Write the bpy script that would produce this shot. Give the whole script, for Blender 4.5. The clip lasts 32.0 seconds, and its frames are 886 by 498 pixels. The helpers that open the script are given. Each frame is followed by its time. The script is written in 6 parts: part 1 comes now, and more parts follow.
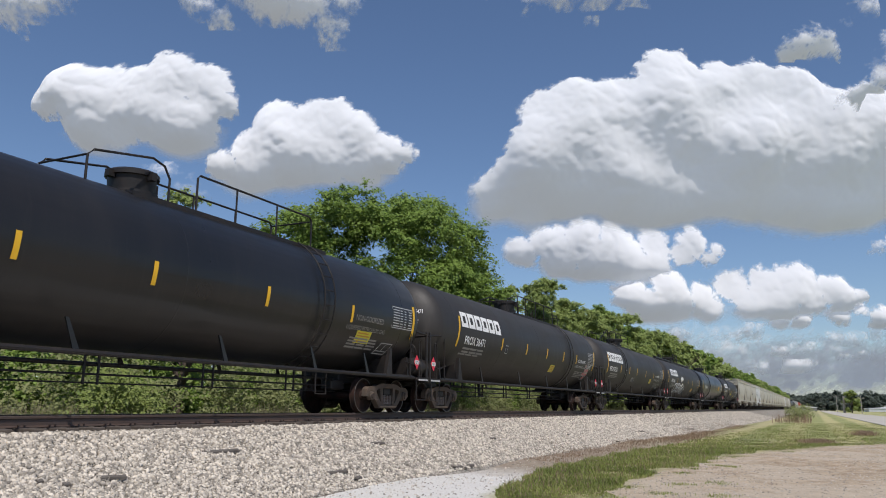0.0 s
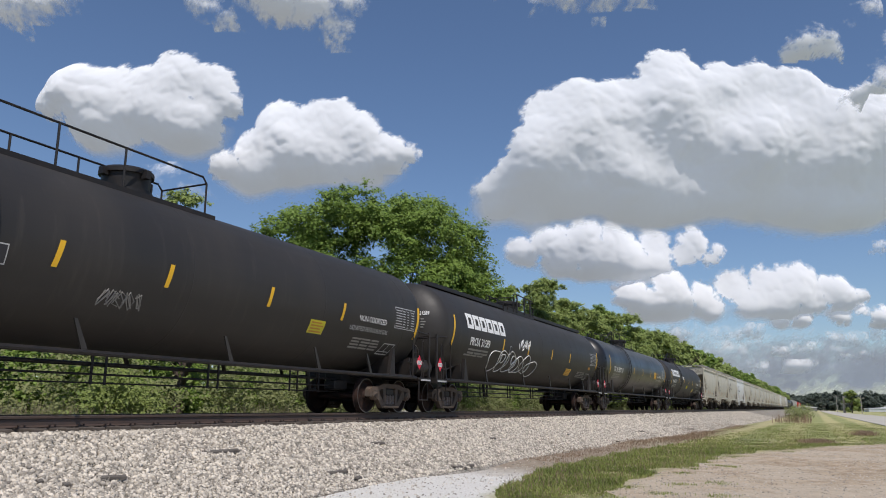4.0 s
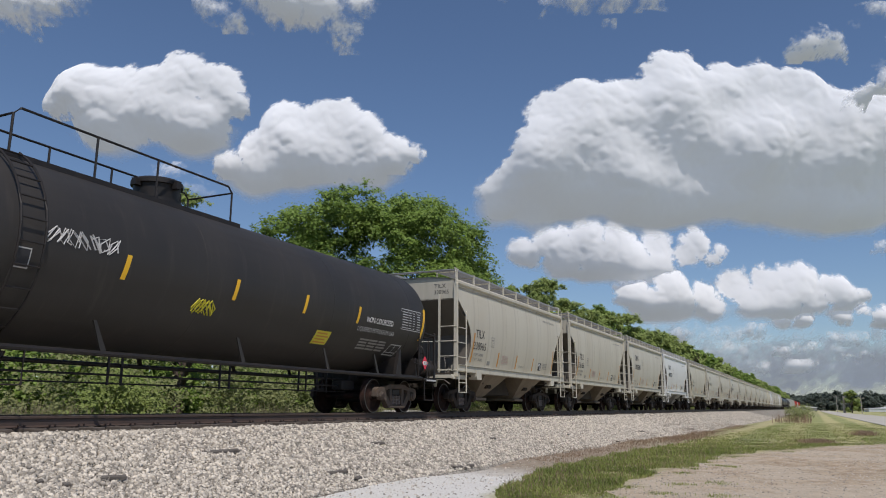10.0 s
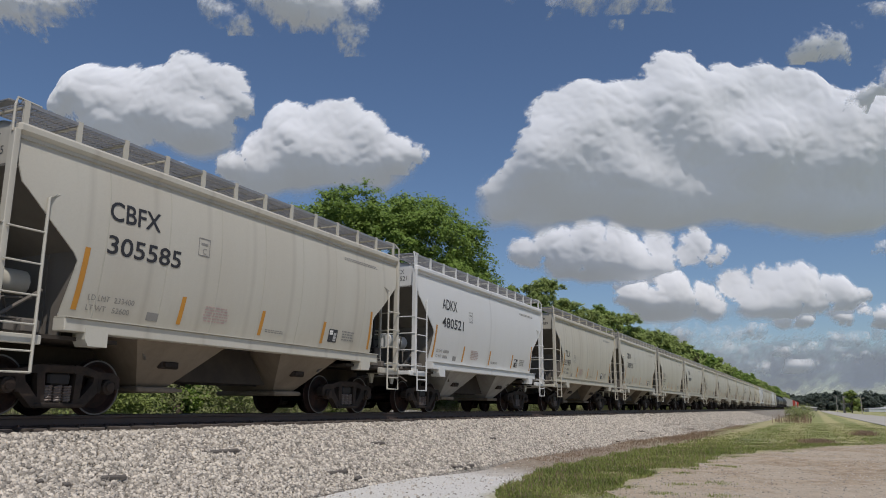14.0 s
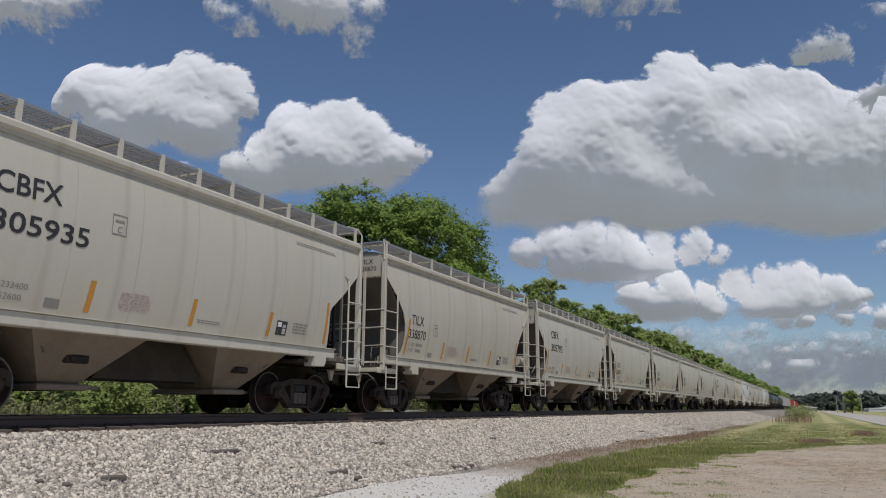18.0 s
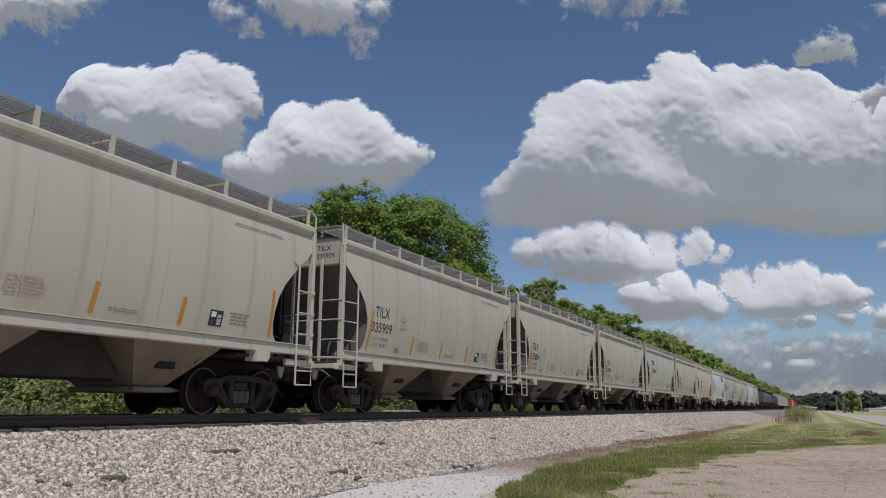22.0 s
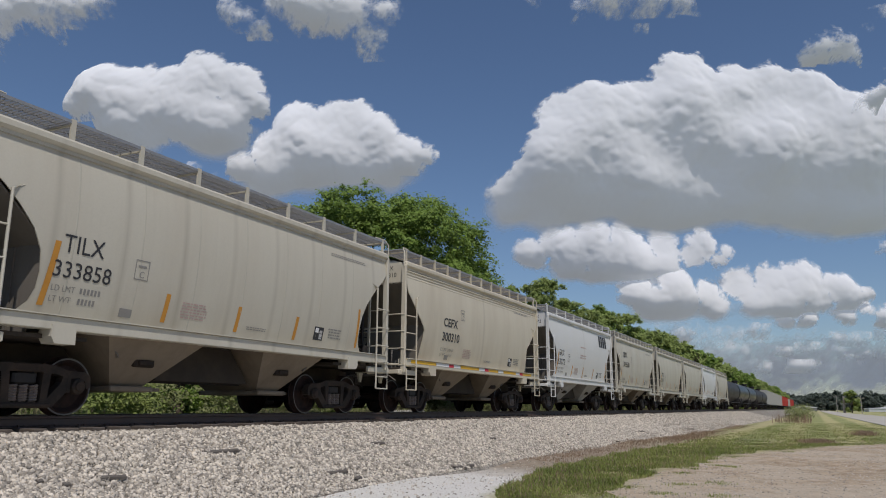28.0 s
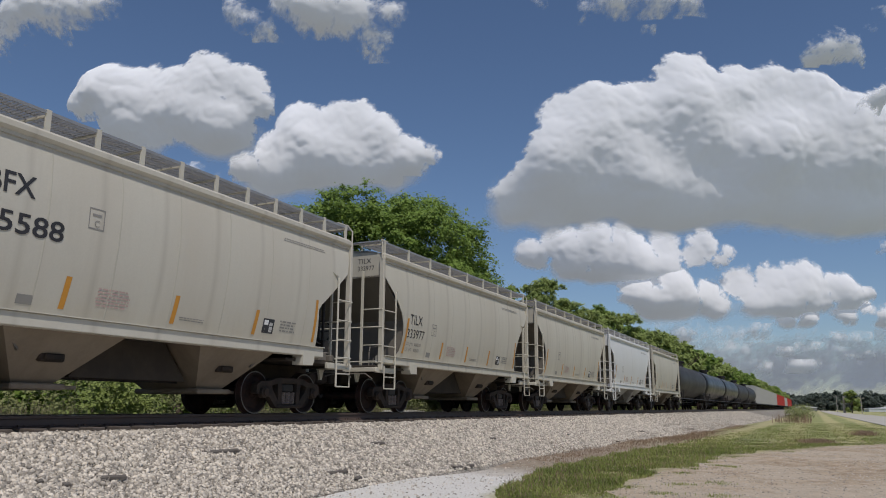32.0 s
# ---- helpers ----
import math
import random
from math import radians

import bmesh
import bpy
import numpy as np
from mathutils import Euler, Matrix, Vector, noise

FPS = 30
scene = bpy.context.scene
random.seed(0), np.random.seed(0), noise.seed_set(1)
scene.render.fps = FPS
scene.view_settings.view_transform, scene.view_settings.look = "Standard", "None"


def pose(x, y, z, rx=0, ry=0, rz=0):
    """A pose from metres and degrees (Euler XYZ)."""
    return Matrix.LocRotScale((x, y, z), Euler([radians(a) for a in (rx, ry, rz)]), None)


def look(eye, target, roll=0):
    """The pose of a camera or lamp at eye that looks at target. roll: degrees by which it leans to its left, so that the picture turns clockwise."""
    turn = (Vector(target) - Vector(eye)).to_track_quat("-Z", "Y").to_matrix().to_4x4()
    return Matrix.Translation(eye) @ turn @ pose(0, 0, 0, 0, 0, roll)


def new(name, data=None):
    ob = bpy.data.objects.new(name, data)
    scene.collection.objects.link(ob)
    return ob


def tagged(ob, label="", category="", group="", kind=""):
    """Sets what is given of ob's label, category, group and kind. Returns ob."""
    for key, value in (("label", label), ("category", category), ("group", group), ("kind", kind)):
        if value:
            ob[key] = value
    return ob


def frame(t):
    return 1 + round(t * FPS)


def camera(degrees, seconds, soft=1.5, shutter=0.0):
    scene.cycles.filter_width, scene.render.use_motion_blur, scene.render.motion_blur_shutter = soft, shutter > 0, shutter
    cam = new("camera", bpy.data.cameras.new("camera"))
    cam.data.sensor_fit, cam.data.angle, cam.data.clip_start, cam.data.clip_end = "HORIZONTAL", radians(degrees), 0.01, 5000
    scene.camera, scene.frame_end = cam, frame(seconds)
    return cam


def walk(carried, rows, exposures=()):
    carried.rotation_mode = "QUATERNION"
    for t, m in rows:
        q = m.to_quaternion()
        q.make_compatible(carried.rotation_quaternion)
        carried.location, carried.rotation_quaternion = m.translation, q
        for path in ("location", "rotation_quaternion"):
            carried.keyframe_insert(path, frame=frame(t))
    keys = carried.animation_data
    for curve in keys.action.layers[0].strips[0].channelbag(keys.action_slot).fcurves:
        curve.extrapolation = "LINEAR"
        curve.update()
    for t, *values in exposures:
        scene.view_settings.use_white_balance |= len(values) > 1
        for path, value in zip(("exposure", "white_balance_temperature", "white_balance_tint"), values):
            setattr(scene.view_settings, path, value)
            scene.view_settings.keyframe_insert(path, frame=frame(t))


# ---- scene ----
cam = camera(60.65, 32.0, soft=1.0)
EYE = Vector((0.0, 0.0, 0.177))
HEADING, TILT, ROLL = radians(25.75), radians(11.751), 0.32
TRACK_Y = 11.69
FORWARD = Vector((math.cos(HEADING) * math.cos(TILT), math.sin(HEADING) * math.cos(TILT), math.sin(TILT)))
STAND = look(EYE, EYE + FORWARD, ROLL)
walk(cam, [(0.0, STAND), (32.0, STAND)], exposures=[(0.0, -0.12, 6350, 13), (7.5, -0.15, 6350, 13), (9.0, -0.20, 6350, 13), (10.0, -0.27, 6350, 13), (12.5, -0.48, 6350, 13), (32.0, -0.5, 6350, 13)])

# ---- light ----
SUN_TO = Vector((-0.40, -0.38, 0.83)).normalized()
world = bpy.data.worlds.new("sky")
scene.world = world
world.use_nodes = True
wt = world.node_tree
sky = wt.nodes.new("ShaderNodeTexSky")
sky.sky_type, sky.sun_disc = "NISHITA", False
sky.sun_elevation = math.asin(SUN_TO.z)
sky.sun_rotation = math.atan2(SUN_TO.x, SUN_TO.y)
sky.air_density, sky.dust_density, sky.ozone_density = 1.0, 0.6, 4.8
wt.nodes["Background"].inputs["Strength"].default_value = 0.108
wt.links.new(sky.outputs["Color"], wt.nodes["Background"].inputs["Color"])
sun_data = bpy.data.lights.new("sun", "SUN")
sun_data.energy, sun_data.angle, sun_data.color = 3.7, radians(0.5), (1.0, 0.94, 0.85)
sun = new("sun", sun_data)
sun.matrix_world = look(SUN_TO * 60, (0, 0, 0))

# ---- node helpers and materials ----
MATS = {}


def put(nt, kind, inputs=None, operation="", attribute_name="", bands_direction=""):
    n = nt.nodes.new(kind)
    if operation:
        n.operation = operation
    if attribute_name:
        n.attribute_name = attribute_name
    if bands_direction:
        n.bands_direction = bands_direction
    for k, v in (inputs or {}).items():
        if isinstance(v, bpy.types.NodeSocket):
            nt.links.new(v, n.inputs[k])
        else:
            n.inputs[k].default_value = v
    return n


def calc(nt, op, a, b=0.0, clamp=False):
    n = put(nt, "ShaderNodeMath", {0: a, 1: b}, operation=op)
    n.use_clamp = clamp
    return n.outputs[0]


def grain(nt, vec, scale, detail=4.0, rough=0.6):
    return put(nt, "ShaderNodeTexNoise", {"Vector": vec, "Scale": scale, "Detail": detail, "Roughness": rough}).outputs["Fac"]


def ramp(nt, fac, lo, hi):
    return put(nt, "ShaderNodeMapRange", {"Value": fac, "From Min": lo, "From Max": hi}).outputs["Result"]


def blend(nt, fac, a, b):
    n = nt.nodes.new("ShaderNodeMix")
    n.data_type = "RGBA"
    for s, v in (("Factor_Float", fac), ("A_Color", a), ("B_Color", b)):
        sock = next(i for i in n.inputs if i.identifier == s)
        if isinstance(v, bpy.types.NodeSocket):
            nt.links.new(v, sock)
        else:
            sock.default_value = v if s == "Factor_Float" else (*v, 1.0)
    return next(o for o in n.outputs if o.identifier == "Result_Color")


def shell(name):
    m = bpy.data.materials.new(name)
    m.use_nodes = True
    nt = m.node_tree
    MATS[name] = m
    return m, nt, nt.nodes["Principled BSDF"]


def surface(name, base, rough=0.6, metal=0.0, dirt=None, amount=0.35, coarse=1.2, fine=28.0, bump=0.15, dist=0.01,
            streak=False, vary=0.0, spec=0.5):
    """A painted, cast or natural surface: base colour with grain, larger stains of a dirt colour and a fine relief."""
    m, nt, b = shell(name)
    vec = put(nt, "ShaderNodeTexCoord").outputs["Object"]
    if streak:
        long = put(nt, "ShaderNodeMapping", {"Vector": vec, "Scale": (1.0, 1.0, 0.16)}).outputs[0]
    else:
        long = vec
    big = grain(nt, long, coarse, 5.0, 0.65)
    small = grain(nt, vec, fine, 3.0)
    dirt = dirt or tuple(c * 0.6 for c in base)
    col = blend(nt, calc(nt, "MULTIPLY", ramp(nt, big, 0.42, 0.72), amount), base, dirt)
    col = blend(nt, calc(nt, "MULTIPLY", ramp(nt, small, 0.4, 0.8), 0.25), col, tuple(c * 0.72 for c in base))
    if vary:
        rnd = put(nt, "ShaderNodeNewGeometry").outputs["Random Per Island"]
        hsv = put(nt, "ShaderNodeHueSaturation", {"Color": col, "Value": calc(nt, "ADD", calc(nt, "MULTIPLY", rnd, 2 * vary), 1 - vary)})
        col = hsv.outputs[0]
    nt.links.new(col, b.inputs["Base Color"])
    r = calc(nt, "ADD", calc(nt, "MULTIPLY", big, 0.25), rough - 0.12)
    nt.links.new(r, b.inputs["Roughness"])
    b.inputs["Metallic"].default_value = metal
    b.inputs["Specular IOR Level"].default_value = spec
    if bump:
        bn = put(nt, "ShaderNodeBump", {"Height": small, "Strength": bump, "Distance": dist})
        nt.links.new(bn.outputs[0], b.inputs["Normal"])
    return m


surface("black_iron", (0.016, 0.015, 0.015), 0.55, dirt=(0.05, 0.035, 0.026), amount=0.5, coarse=2.0, spec=0.35)
# truck iron, kept dark to include the shade under the wide hopper bodies
surface("truck_iron", (0.030, 0.025, 0.021), 0.8, dirt=(0.10, 0.066, 0.048), amount=0.6, coarse=3.0, bump=0.3, spec=0.2)
# the same iron for tank cars: dustier, with direct sunlight painted in
surface("dusty_lit_iron", (0.090, 0.075, 0.062), 0.85, dirt=(0.19, 0.125, 0.090), amount=0.6, coarse=3.5, bump=0.3, spec=0.2)
surface("wheel_steel", (0.019, 0.014, 0.0125), 0.8, dirt=(0.075, 0.036, 0.027), amount=0.7, coarse=3.0, spec=0.2)
surface("tread_steel", (0.16, 0.15, 0.14), 0.45, metal=0.9, coarse=4.0)
surface("spring_steel", (0.17, 0.14, 0.12), 0.55, metal=0.0, dirt=(0.12, 0.07, 0.05), amount=0.5, coarse=6.0)
surface("hopper_far", (0.40, 0.40, 0.37), 0.55, amount=0.3, coarse=0.5, streak=True)
# dirty underside, with the shade beneath the car put into the base colour
surface("belly_shade_grime", (0.048, 0.040, 0.033), 0.85, dirt=(0.10, 0.08, 0.06), amount=0.5, coarse=1.5, spec=0.2)
# real grime, darkened further with the shade of the end recesses
surface("shaded_grime", (0.155, 0.138, 0.115), 0.75, dirt=(0.12, 0.105, 0.085), amount=0.6, coarse=1.3, streak=True)
surface("pocket_grey", (0.34, 0.33, 0.31), 0.7, dirt=(0.19, 0.175, 0.155), amount=0.7, coarse=1.6, streak=True)
surface("pocket_tan", (0.215, 0.175, 0.127), 0.75, dirt=(0.14, 0.105, 0.072), amount=0.8, coarse=1.6, streak=True)
surface("seam_grey", (0.49, 0.465, 0.38), 0.6, amount=0.3)
surface("car_red", (0.42, 0.05, 0.035), 0.55, dirt=(0.24, 0.05, 0.04), amount=0.4, streak=True)
surface("grating", (0.36, 0.36, 0.36), 0.5, metal=0.5)
surface("white_mark", (0.82, 0.82, 0.80), 0.6, amount=0.25, fine=40)
surface("pale_mark", (0.50, 0.50, 0.49), 0.6, amount=0.4, fine=30)
surface("black_mark", (0.030, 0.030, 0.034), 0.6, amount=0.3, fine=40)
surface("faint_mark", (0.26, 0.25, 0.23), 0.6, amount=0.3)
surface("pink_mark", (0.50, 0.36, 0.32), 0.6, amount=0.3)
surface("red_mark", (0.70, 0.03, 0.06), 0.5, amount=0.2)
surface("yellow_mark", (0.80, 0.46, 0.02), 0.45, amount=0.35, fine=30)
surface("lime_mark", (0.62, 0.55, 0.03), 0.45, amount=0.3, fine=30)
surface("orange_mark", (0.55, 0.25, 0.03), 0.55, dirt=(0.32, 0.15, 0.04), amount=0.4, fine=30)
surface("rust_mark", (0.20, 0.10, 0.06), 0.8, amount=0.4)
surface("rail_steel", (0.085, 0.060, 0.050), 0.6, dirt=(0.14, 0.085, 0.06), amount=0.5, coarse=2.5, metal=0.2)
surface("rail_head", (0.34, 0.33, 0.32), 0.3, metal=0.9)
surface("tie_wood", (0.085, 0.068, 0.056), 0.85, dirt=(0.15, 0.125, 0.105), amount=0.6, coarse=4.0, bump=0.5)
surface("weathered_wood", (0.13, 0.115, 0.10), 0.9, dirt=(0.05, 0.04, 0.035), amount=0.6, coarse=5.0, bump=0.5)
surface("stone", (0.515, 0.463, 0.39), 0.9, dirt=(0.27, 0.24, 0.20), amount=0.5, coarse=9.0, fine=70, vary=0.55, bump=0.3, dist=0.004)
surface("concrete", (0.45, 0.43, 0.39), 0.85, amount=0.4)
surface("road_concrete", (0.50, 0.465, 0.395), 0.85, dirt=(0.38, 0.35, 0.30), amount=0.5, coarse=0.25)
surface("bark", (0.10, 0.075, 0.055), 0.9, dirt=(0.045, 0.035, 0.028), amount=0.6, coarse=3.0, bump=0.7, dist=0.03)
surface("white_wall", (0.72, 0.72, 0.72), 0.6, amount=0.2)
surface("grey_roof", (0.58, 0.61, 0.66), 0.5, amount=0.2)
surface("pole_wood", (0.36, 0.33, 0.29), 0.9, amount=0.4)


def tank_paint(name, base, dirt, rough, amount, wave):
    """Black enamel on rolled plate: long shallow waves, rain streaks, dust and a few pale scratches."""
    m, nt, b = shell(name)
    vec = put(nt, "ShaderNodeTexCoord").outputs["Object"]
    rnd = put(nt, "ShaderNodeObjectInfo").outputs["Random"]
    shift = put(nt, "ShaderNodeCombineXYZ", {0: calc(nt, "MULTIPLY", rnd, 50.0)}).outputs[0]
    own = put(nt, "ShaderNodeVectorMath", {0: vec, 1: shift}, operation="ADD").outputs[0]
    tall = put(nt, "ShaderNodeMapping", {"Vector": own, "Scale": (1.0, 0.5, 0.14)}).outputs[0]
    long = put(nt, "ShaderNodeMapping", {"Vector": own, "Scale": (0.10, 1.0, 1.0)}).outputs[0]
    slim = put(nt, "ShaderNodeMapping", {"Vector": own, "Scale": (1.0, 0.3, 0.10)}).outputs[0]
    big, streaks, small, swell = grain(nt, tall, 0.7, 5.0, 0.65), grain(nt, slim, 6.0, 4.0), grain(nt, own, 30.0, 3.0), grain(nt, long, 1.9, 2.0, 0.5)
    col = blend(nt, calc(nt, "MULTIPLY", ramp(nt, big, 0.42, 0.72), amount), base, dirt)
    col = blend(nt, calc(nt, "MULTIPLY", ramp(nt, streaks, 0.56, 0.80), amount), col, tuple(c * 1.3 for c in dirt))
    col = blend(nt, calc(nt, "MULTIPLY", ramp(nt, streaks, 0.80, 0.83), 0.5), col, (0.16, 0.155, 0.15))
    nt.links.new(col, b.inputs["Base Color"])
    nt.links.new(calc(nt, "ADD", calc(nt, "MULTIPLY", calc(nt, "ADD", big, calc(nt, "MULTIPLY", swell, 0.6)), 0.28), rough - 0.20), b.inputs["Roughness"])
    b.inputs["Specular IOR Level"].default_value = 0.45
    height = calc(nt, "ADD", calc(nt, "MULTIPLY", swell, wave), calc(nt, "MULTIPLY", small, 0.02))
    bn = put(nt, "ShaderNodeBump", {"Height": height, "Strength": 0.6, "Distance": 0.05})
    nt.links.new(bn.outputs[0], b.inputs["Normal"])


tank_paint("tank_black", (0.026, 0.0235, 0.021), (0.050, 0.043, 0.036), 0.54, 0.5, 0.5)
tank_paint("tank_gloss", (0.013, 0.013, 0.0135), (0.035, 0.030, 0.026), 0.32, 0.35, 1.0)


def hopper_paint(name, base, dirt, amount=0.35, rough=0.55, first=-4.325, pitch=1.325):
    """Weathered enamel on the hopper's sides: broad stains, thin rain streaks and soot gathered along the panel joints."""
    m, nt, b = shell(name)
    vec = put(nt, "ShaderNodeTexCoord").outputs["Object"]
    xyz = put(nt, "ShaderNodeSeparateXYZ", {0: vec}).outputs
    rnd = put(nt, "ShaderNodeObjectInfo").outputs["Random"]
    shift = put(nt, "ShaderNodeCombineXYZ", {0: calc(nt, "MULTIPLY", rnd, 40.0)}).outputs[0]
    own = put(nt, "ShaderNodeVectorMath", {0: vec, 1: shift}, operation="ADD").outputs[0]
    tall = put(nt, "ShaderNodeMapping", {"Vector": own, "Scale": (1.0, 1.0, 0.16)}).outputs[0]
    thin = put(nt, "ShaderNodeMapping", {"Vector": own, "Scale": (1.0, 1.0, 0.05)}).outputs[0]
    big, streaks, small = grain(nt, tall, 0.8, 5.0, 0.65), grain(nt, thin, 5.0, 4.0, 0.6), grain(nt, own, 28.0, 3.0)
    col = blend(nt, calc(nt, "MULTIPLY", ramp(nt, big, 0.42, 0.72), amount), base, dirt)
    col = blend(nt, calc(nt, "MULTIPLY", ramp(nt, streaks, 0.55, 0.80), 0.10), col, tuple(c * 0.62 for c in dirt))
    turn = calc(nt, "FRACT", calc(nt, "ADD", calc(nt, "DIVIDE", calc(nt, "SUBTRACT", xyz[0], first), pitch), 20.5))
    off = calc(nt, "MULTIPLY", calc(nt, "ABSOLUTE", calc(nt, "SUBTRACT", turn, 0.5)), pitch)
    joint = calc(nt, "SUBTRACT", 1.0, ramp(nt, off, 0.0, 0.10))
    joint = calc(nt, "MULTIPLY", joint, calc(nt, "ADD", calc(nt, "MULTIPLY", streaks, 0.5), 0.03))
    col = blend(nt, joint, col, tuple(c * 0.62 for c in dirt))
    low = calc(nt, "MULTIPLY", calc(nt, "MULTIPLY", calc(nt, "SUBTRACT", 1.0, ramp(nt, xyz[2], 1.4, 2.3)), ramp(nt, xyz[2], 1.48, 1.52)), ramp(nt, big, 0.35, 0.7))
    col = blend(nt, calc(nt, "MULTIPLY", low, 0.35), col, (dirt[0] * 0.8, dirt[1] * 0.72, dirt[2] * 0.6))
    col = blend(nt, calc(nt, "MULTIPLY", ramp(nt, small, 0.4, 0.8), 0.18), col, tuple(c * 0.72 for c in base))
    nt.links.new(col, b.inputs["Base Color"])
    nt.links.new(calc(nt, "ADD", calc(nt, "MULTIPLY", big, 0.25), rough - 0.12), b.inputs["Roughness"])
    bn = put(nt, "ShaderNodeBump", {"Height": calc(nt, "ADD", calc(nt, "MULTIPLY", small, 0.2), big), "Strength": 0.10, "Distance": 0.02})
    nt.links.new(bn.outputs[0], b.inputs["Normal"])


hopper_paint("hopper_grey", (0.53, 0.50, 0.41), (0.40, 0.35, 0.27))
hopper_paint("hopper_light", (0.53, 0.505, 0.425), (0.44, 0.39, 0.31))
hopper_paint("hopper_white", (0.665, 0.665, 0.64), (0.62, 0.60, 0.55), 0.25, 0.45, first=0.0, pitch=30.0)
hopper_paint("hopper_tan", (0.60, 0.55, 0.43), (0.40, 0.33, 0.24), 0.45, first=0.0, pitch=30.0)


def leafy(name, c1, c2, through_light=0.35, rough=0.55):
    m, nt, b = shell(name)
    rnd = put(nt, "ShaderNodeNewGeometry").outputs["Random Per Island"]
    pos = put(nt, "ShaderNodeNewGeometry").outputs["Position"]
    patch = grain(nt, pos, 0.55, 3.0)
    f = calc(nt, "ADD", calc(nt, "MULTIPLY", rnd, 0.6), calc(nt, "MULTIPLY", ramp(nt, patch, 0.35, 0.65), 0.4))
    col = blend(nt, f, c1, c2)
    nt.links.new(col, b.inputs["Base Color"])
    b.inputs["Roughness"].default_value = rough
    b.inputs["Specular IOR Level"].default_value = 0.25
    tr = put(nt, "ShaderNodeBsdfTranslucent", {"Color": col})
    mx = put(nt, "ShaderNodeMixShader", {0: through_light, 1: b.outputs[0], 2: tr.outputs[0]})
    nt.links.new(mx.outputs[0], nt.nodes["Material Output"].inputs["Surface"])
    return m


leafy("leaf_maple", (0.115, 0.185, 0.030), (0.245, 0.345, 0.070), 0.25)
leafy("leaf_light", (0.185, 0.240, 0.055), (0.330, 0.400, 0.130), 0.25)
leafy("leaf_dark", (0.070, 0.088, 0.072), (0.115, 0.138, 0.102), 0.15)
leafy("weed_leaf", (0.175, 0.200, 0.070), (0.320, 0.345, 0.150), 0.3)
leafy("dry_grass", (0.22, 0.18, 0.11), (0.42, 0.36, 0.25), 0.2, 0.8)
leafy("grass_blade", (0.120, 0.180, 0.030), (0.400, 0.430, 0.130), 0.22, 0.6)
leafy("seed_grass", (0.24, 0.17, 0.11), (0.42, 0.30, 0.21), 0.2, 0.8)


